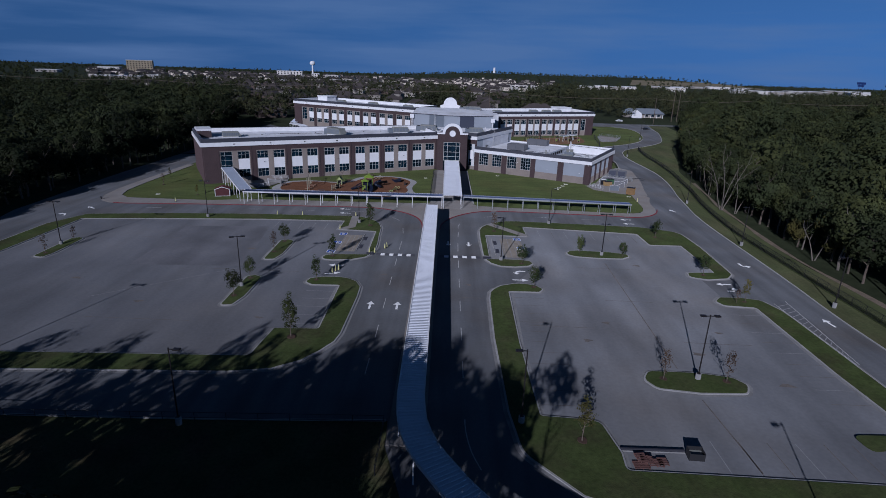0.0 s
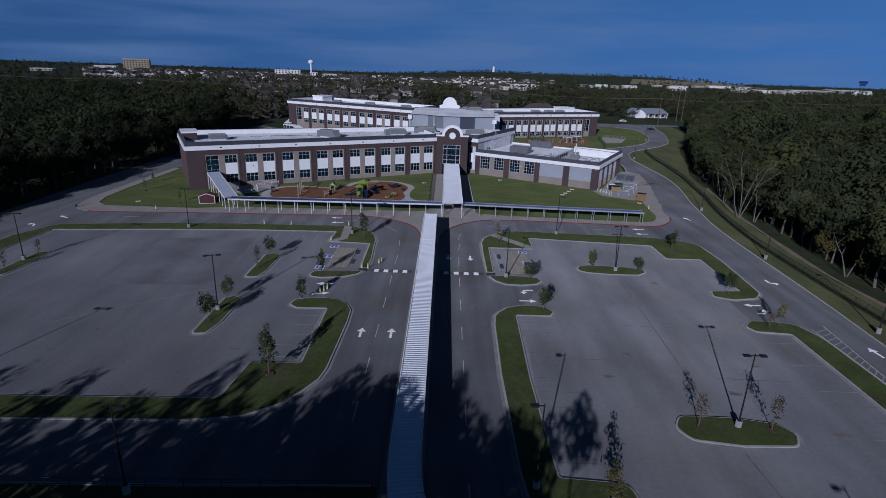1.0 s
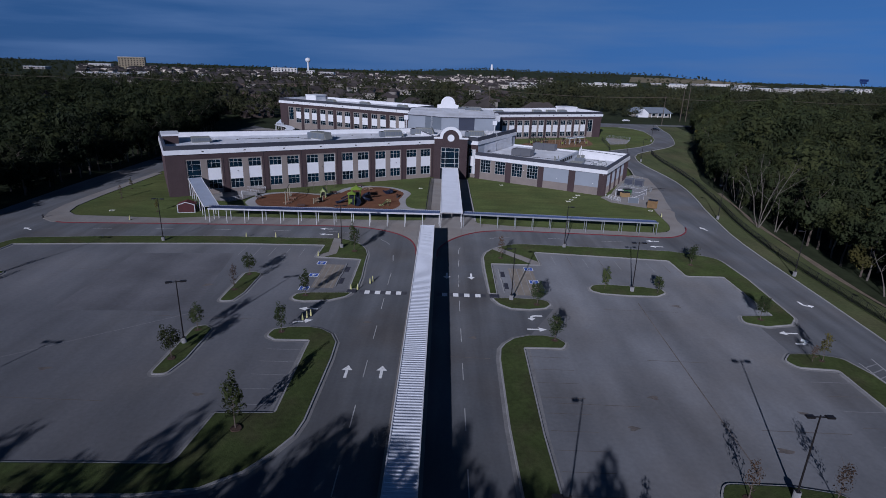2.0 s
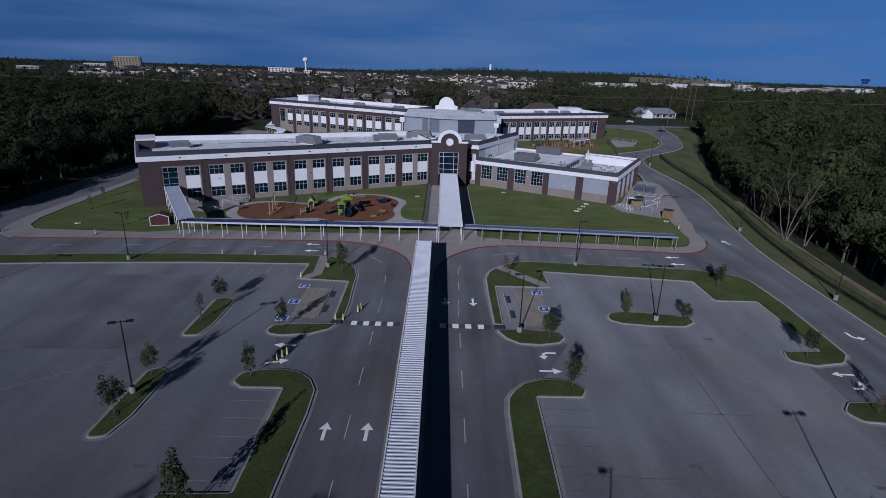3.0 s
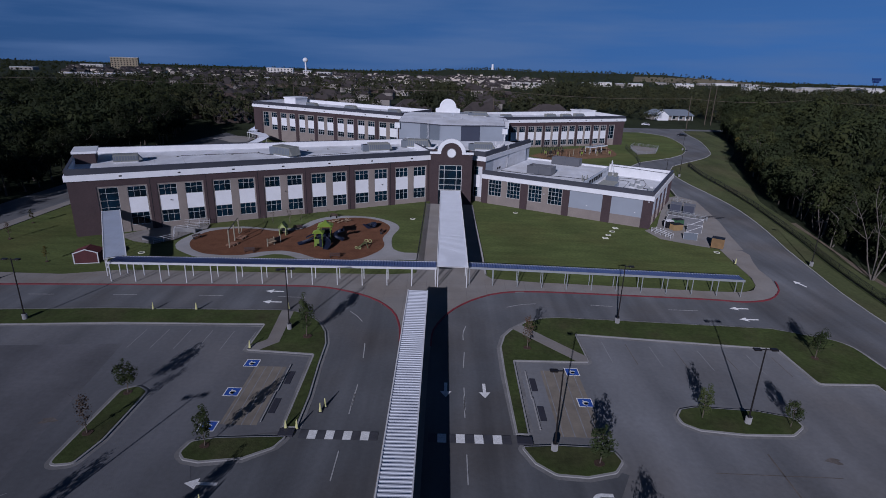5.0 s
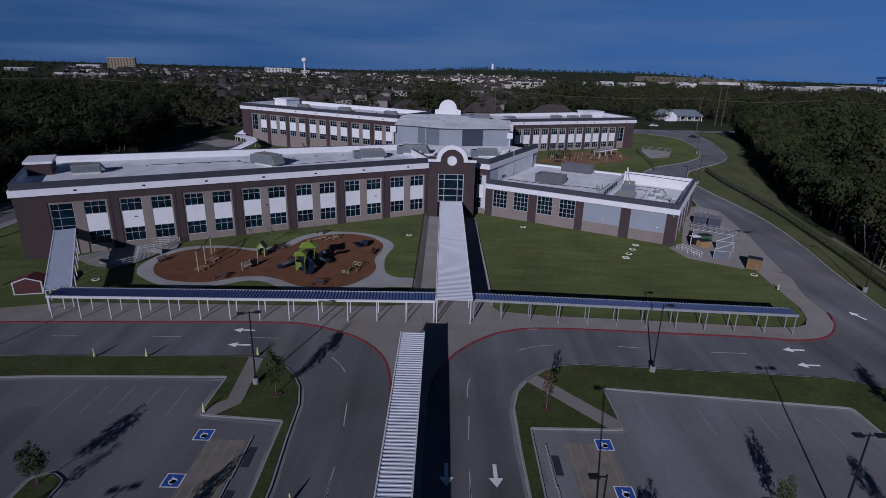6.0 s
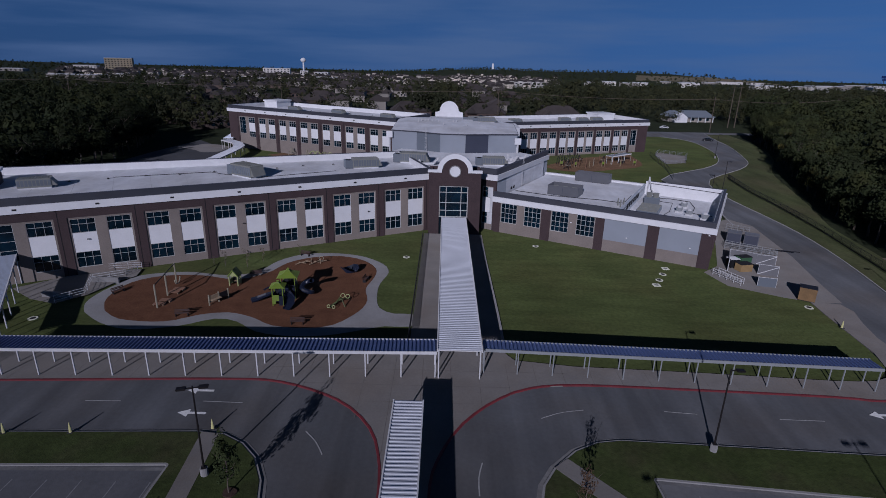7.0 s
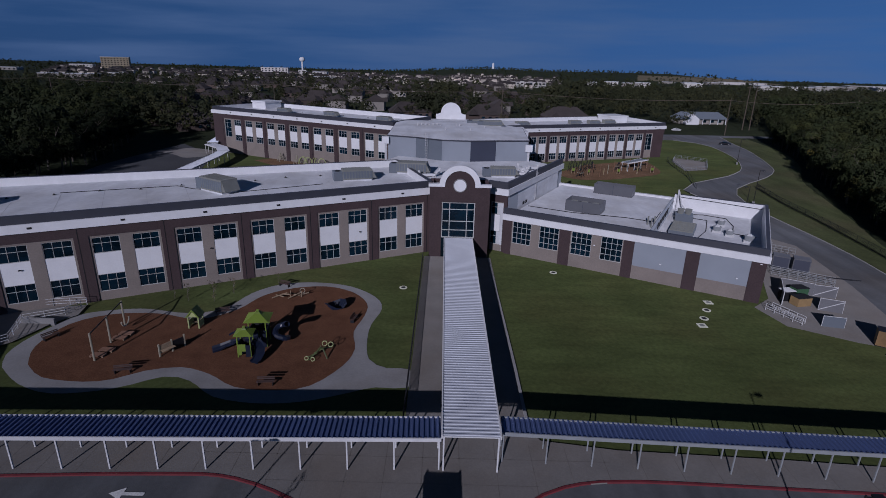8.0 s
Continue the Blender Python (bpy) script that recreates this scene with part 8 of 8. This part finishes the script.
hotel = mat("sand_render", (0.36, 0.3, 0.2), 0.8, var=0.1, scale=0.05)
M_FARWHITE = mat("far_white_wall", (0.6, 0.575, 0.54), 0.8, var=0.12, scale=0.05, rand=0.2)
hall_building(-855, 1584, 64, 26, 30, "sand-coloured hotel of six storeys", 20, hotel, 6)
for x, y, w, d, h, a, rows in ((-392, 1408, 60, 20, 16, 8, 4), (-330, 1412, 18, 18, 12, 8, 3), (-905, 1524, 52, 24, 11, 14, 2), (-277, 1356, 30, 20, 10, 0, 3)):
    hall_building(x, y, w, d, h, "white apartment block of several storeys", a, M_FARWHITE, rows)
for x, y, w, d, h, a in ((-497, 824, 33, 24, 5, 12), (-455, 812, 34, 24, 5.5, 10), (-474, 932, 27, 20, 5.5, 6), (-820, 1168, 40, 24, 5, 10), (-389, 928, 22, 18, 4.5, 4), (-330, 972, 20, 18, 4, 0), (-249, 876, 22, 16, 5.5, 0), (-195, 1010, 34, 18, 6, 0), (-150, 1060, 40, 18, 6.5, 0),
                         (290, 1212, 32, 26, 6.5, -4), (331, 1252, 24, 26, 8, -6), (368, 1176, 26, 26, 8.5, -8), (340, 1160, 24, 26, 7.5, -4), (565, 1568, 33, 30, 6.5, -6), (493, 1252, 36, 30, 9, -6), (640, 1600, 40, 30, 6, -8), (700, 1610, 36, 30, 7, -6), (759, 1624, 58, 30, 8.5, -8), (835, 1636, 34, 30, 7, -8),
                         (557, 1068, 58, 36, 10, -12), (660, 1164, 40, 30, 8.5, -12), (702, 1168, 33, 30, 10.5, -10), (905, 1420, 44, 30, 8, -10), (1027, 1532, 54, 34, 10, -14), (1133, 1604, 62, 34, 9, -14), (980, 1380, 48, 28, 8, -14)):
    hall_building(x, y, w, d, h, "long pale commercial building on the far side of town", a, M_FARWHITE if (int(x) + int(y)) % 3 else M_PALEWALL)
row_houses = thing("row_houses", pose(118, 956, gz(118, 956)), "pale terrace of narrow row houses behind the woods", "houses")
for k in range(9):
    x = -28 + k * 6.6
    part("house_front", boxes((x, -6, -1, x + 5.4, 6, 8.2 + 0.8 * (k % 2))), M_FARWHITE, row_houses)
    part("roof", extrude_xz(bmesh.new(), [(x - 0.3, 8.2 + 0.8 * (k % 2)), (x + 5.7, 8.2 + 0.8 * (k % 2)), (x + 2.7, 10.8 + 0.8 * (k % 2))], -6.4, 6.4), M_SHINGLE, row_houses)
    part("window", boxes((x + 1.2, -6.1, 4.6, x + 4.0, -6.01, 6.6)), M_GLASS, row_houses)
    part("garage_door", boxes((x + 1.0, -6.1, 0.4, x + 4.3, -6.01, 3.0)), M_HVAC, row_houses)


def far_houses(name, places, label):
    """Distant gabled houses: pale walls in one mesh, dark roofs in another."""
    wb, rb = bmesh.new(), bmesh.new()
    for x, y, w, d, h in places:
        z = gz(x, y)
        box(wb, x - w / 2, y - d / 2, z - 1, x + w / 2, y + d / 2, z + h)
        lo = [rb.verts.new((x + px * (w / 2 + 0.4), y + py * (d / 2 + 0.4), z + h)) for px, py in ((-1, -1), (1, -1), (1, 1), (-1, 1))]
        hi = [rb.verts.new((x, y - d / 2 - 0.4, z + h + w * 0.32)), rb.verts.new((x, y + d / 2 + 0.4, z + h + w * 0.32))] if w < d else [rb.verts.new((x - w / 2 - 0.4, y, z + h + d * 0.32)), rb.verts.new((x + w / 2 + 0.4, y, z + h + d * 0.32))]
        if w < d:
            faces = ((lo[0], lo[1], hi[0]), (lo[1], lo[2], hi[1], hi[0]), (lo[2], lo[3], hi[1]), (lo[3], lo[0], hi[0], hi[1]))
        else:
            faces = ((lo[0], lo[1], hi[1], hi[0]), (lo[1], lo[2], hi[1]), (lo[2], lo[3], hi[0], hi[1]), (lo[3], lo[0], hi[0]))
        for f in faces:
            rb.faces.new(f)
    tagged(part(name, wb, M_FARWALL), label, "houses", kind="stuff")
    tagged(part(name + "_roofs", rb, M_FARROOF), "brown roofs of the " + label, "roofs", kind="stuff")


M_FARWALL = mat("far_wall", (0.52, 0.47, 0.41), 0.85, var=0.0, fine=0.0, island=0.55)
M_FARROOF = mat("far_shingle", (0.05, 0.042, 0.04), 0.9, var=0.0, fine=0.0, island=0.4)
places = []
for _ in range(520):
    y = rng.uniform(860, 1750)
    x = rng.uniform(-0.62, 0.2) * y - 20
    places.append((x, y, rng.uniform(8, 13), rng.uniform(8, 13), rng.uniform(3.5, 7)))
far_houses("far_houses", places, "pale far houses scattered over the town")
places = []
for k in range(150):
    y = rng.uniform(1000, 1750)
    x = y * rng.uniform(0.005, 0.115) + rng.uniform(-8, 8)
    places.append((x, y, rng.uniform(5, 8), rng.uniform(7, 12), rng.uniform(6, 10)))
far_houses("hillside_houses", places, "pale tall houses climbing the far hillside")
wt = thing("water_tower", pose(-478, 2000, gz(-478, 2000)), "pale blue single-pedestal water tower", "water tower")
bm = bmesh.new()
tube(bm, (0, 0, 0), (0, 0, 6), 6, 3, sides=16)
tube(bm, (0, 0, 6), (0, 0, 36), 3, 2.6, sides=16, cap=False)
part("pedestal", bm, M_WHITE, wt)
bm = bmesh.new()
bmesh.ops.create_uvsphere(bm, u_segments=20, v_segments=12, radius=9)
for v in bm.verts:
    v.co.z = v.co.z * 0.85 + 41
part("tank", bm, M_WHITE, wt)
t = thing("far_tower", pose(188, 2450, gz(188, 2450)), "small white far tower on the ridge", "tower")
bm = bmesh.new()
tube(bm, (0, 0, 0), (0, 0, 22), 5, 4, sides=12)
part("shaft", bm, M_WHITE, t)
sheet("hill_field", [(560, 1780), (980, 1740), (1010, 2080), (680, 2150)], 1.2, mat("dry_field", (0.12, 0.1, 0.058), 0.95, var=0.15, scale=0.01, fine=0.1, fscale=0.1), "dry tan field on the far hill", "field", 120.0)
sheet("town_field", [(-760, 1480), (-440, 1480), (-470, 1900), (-900, 1900)], 1.0, mat("far_meadow", (0.06, 0.065, 0.032), 0.95, var=0.15, scale=0.01, fine=0.1, fscale=0.1), "green meadow beyond the town", "field", 120.0)
t = thing("billboard", pose(1090, 1420, gz(1090, 1420)), "dark double billboard on a post", "billboard")
part("post", boxes((-0.8, -0.8, 0, 0.8, 0.8, 24)), M_POLE, t)
part("board", boxes((-16, -0.6, 24, -1, 0.6, 33)), M_POLE, t)
part("board", boxes((1, -0.6, 24, 16, 0.6, 33)), M_POLE, t)

# twin-panel sign on the far edge of town
t = thing("pylon_sign", pose(928, 1300, gz(928, 1300)), "tall dark blue roadside sign on two masts", "sign")
M_SIGNBLUE = mat("blue_sign_panel", (0.012, 0.03, 0.13), 0.4, var=0.1, scale=0.2)
for x in (-3.5, 3.5):
    bm = bmesh.new()
    tube(bm, (x, 0, 0), (x, 0, 28), 0.6, 0.5, sides=8)
    part("mast", bm, M_IRON, t)
parts("panel", ((-9.5, -0.8, 28, 9.5, 0.8, 33), (-7, -0.8, 23.5, 7, 0.8, 27)), M_SIGNBLUE, t)

# power line behind the school
pw = []
for x, y, h in ((-330, 398, 17), (-210, 398, 17), (-90, 392, 17), (28, 386, 17), (131.5, 360.5, 17), (205, 380, 17), (300, 390, 17), (400, 400, 17)):
    t = thing("utility_pole", pose(x, y, gz(x, y)), "grey wooden utility pole with a crossarm", "utility pole", "utility poles")
    bm = bmesh.new()
    tube(bm, (0, 0, 0), (0, 0, h), 0.22, 0.15, sides=8)
    part("pole", bm, M_BARK, t)
    part("crossarm", boxes((-0.08, -1.2, h - 1.2, 0.08, 1.2, h - 1.0)), M_BARK, t)
    pw.append((x, y, gz(x, y) + h - 1.0))
for n in range(3):
    bm = bmesh.new()
    for a, b in zip(pw, pw[1:]):
        for k in range(8):
            u0, u1 = k / 8, (k + 1) / 8
            p, q = Vector(a).lerp(Vector(b), u0), Vector(a).lerp(Vector(b), u1)
            p.z -= 1.6 * 4 * u0 * (1 - u0)
            q.z -= 1.6 * 4 * u1 * (1 - u1)
            off = Vector((0, (n - 1) * 1.0, 0))
            tube(bm, p + off, q + off, 0.035, sides=4, cap=False)
    tagged(part("power_line", bm, M_BARK), "thin overhead wire behind the school", "wire", "overhead wires")
for x in (152.8, 156.4):
    t = thing("steel_mast", pose(x, 386, gz(x, 366)), "tall slim steel transmission mast", "mast", "steel masts")
    bm = bmesh.new()
    tube(bm, (0, 0, 0), (0, 0, 22), 0.26, 0.16, sides=8)
    part("shaft", bm, M_BARK, t)
    part("arm", boxes((-1.4, -0.1, 21, 1.4, 0.1, 21.2)), M_BARK, t)
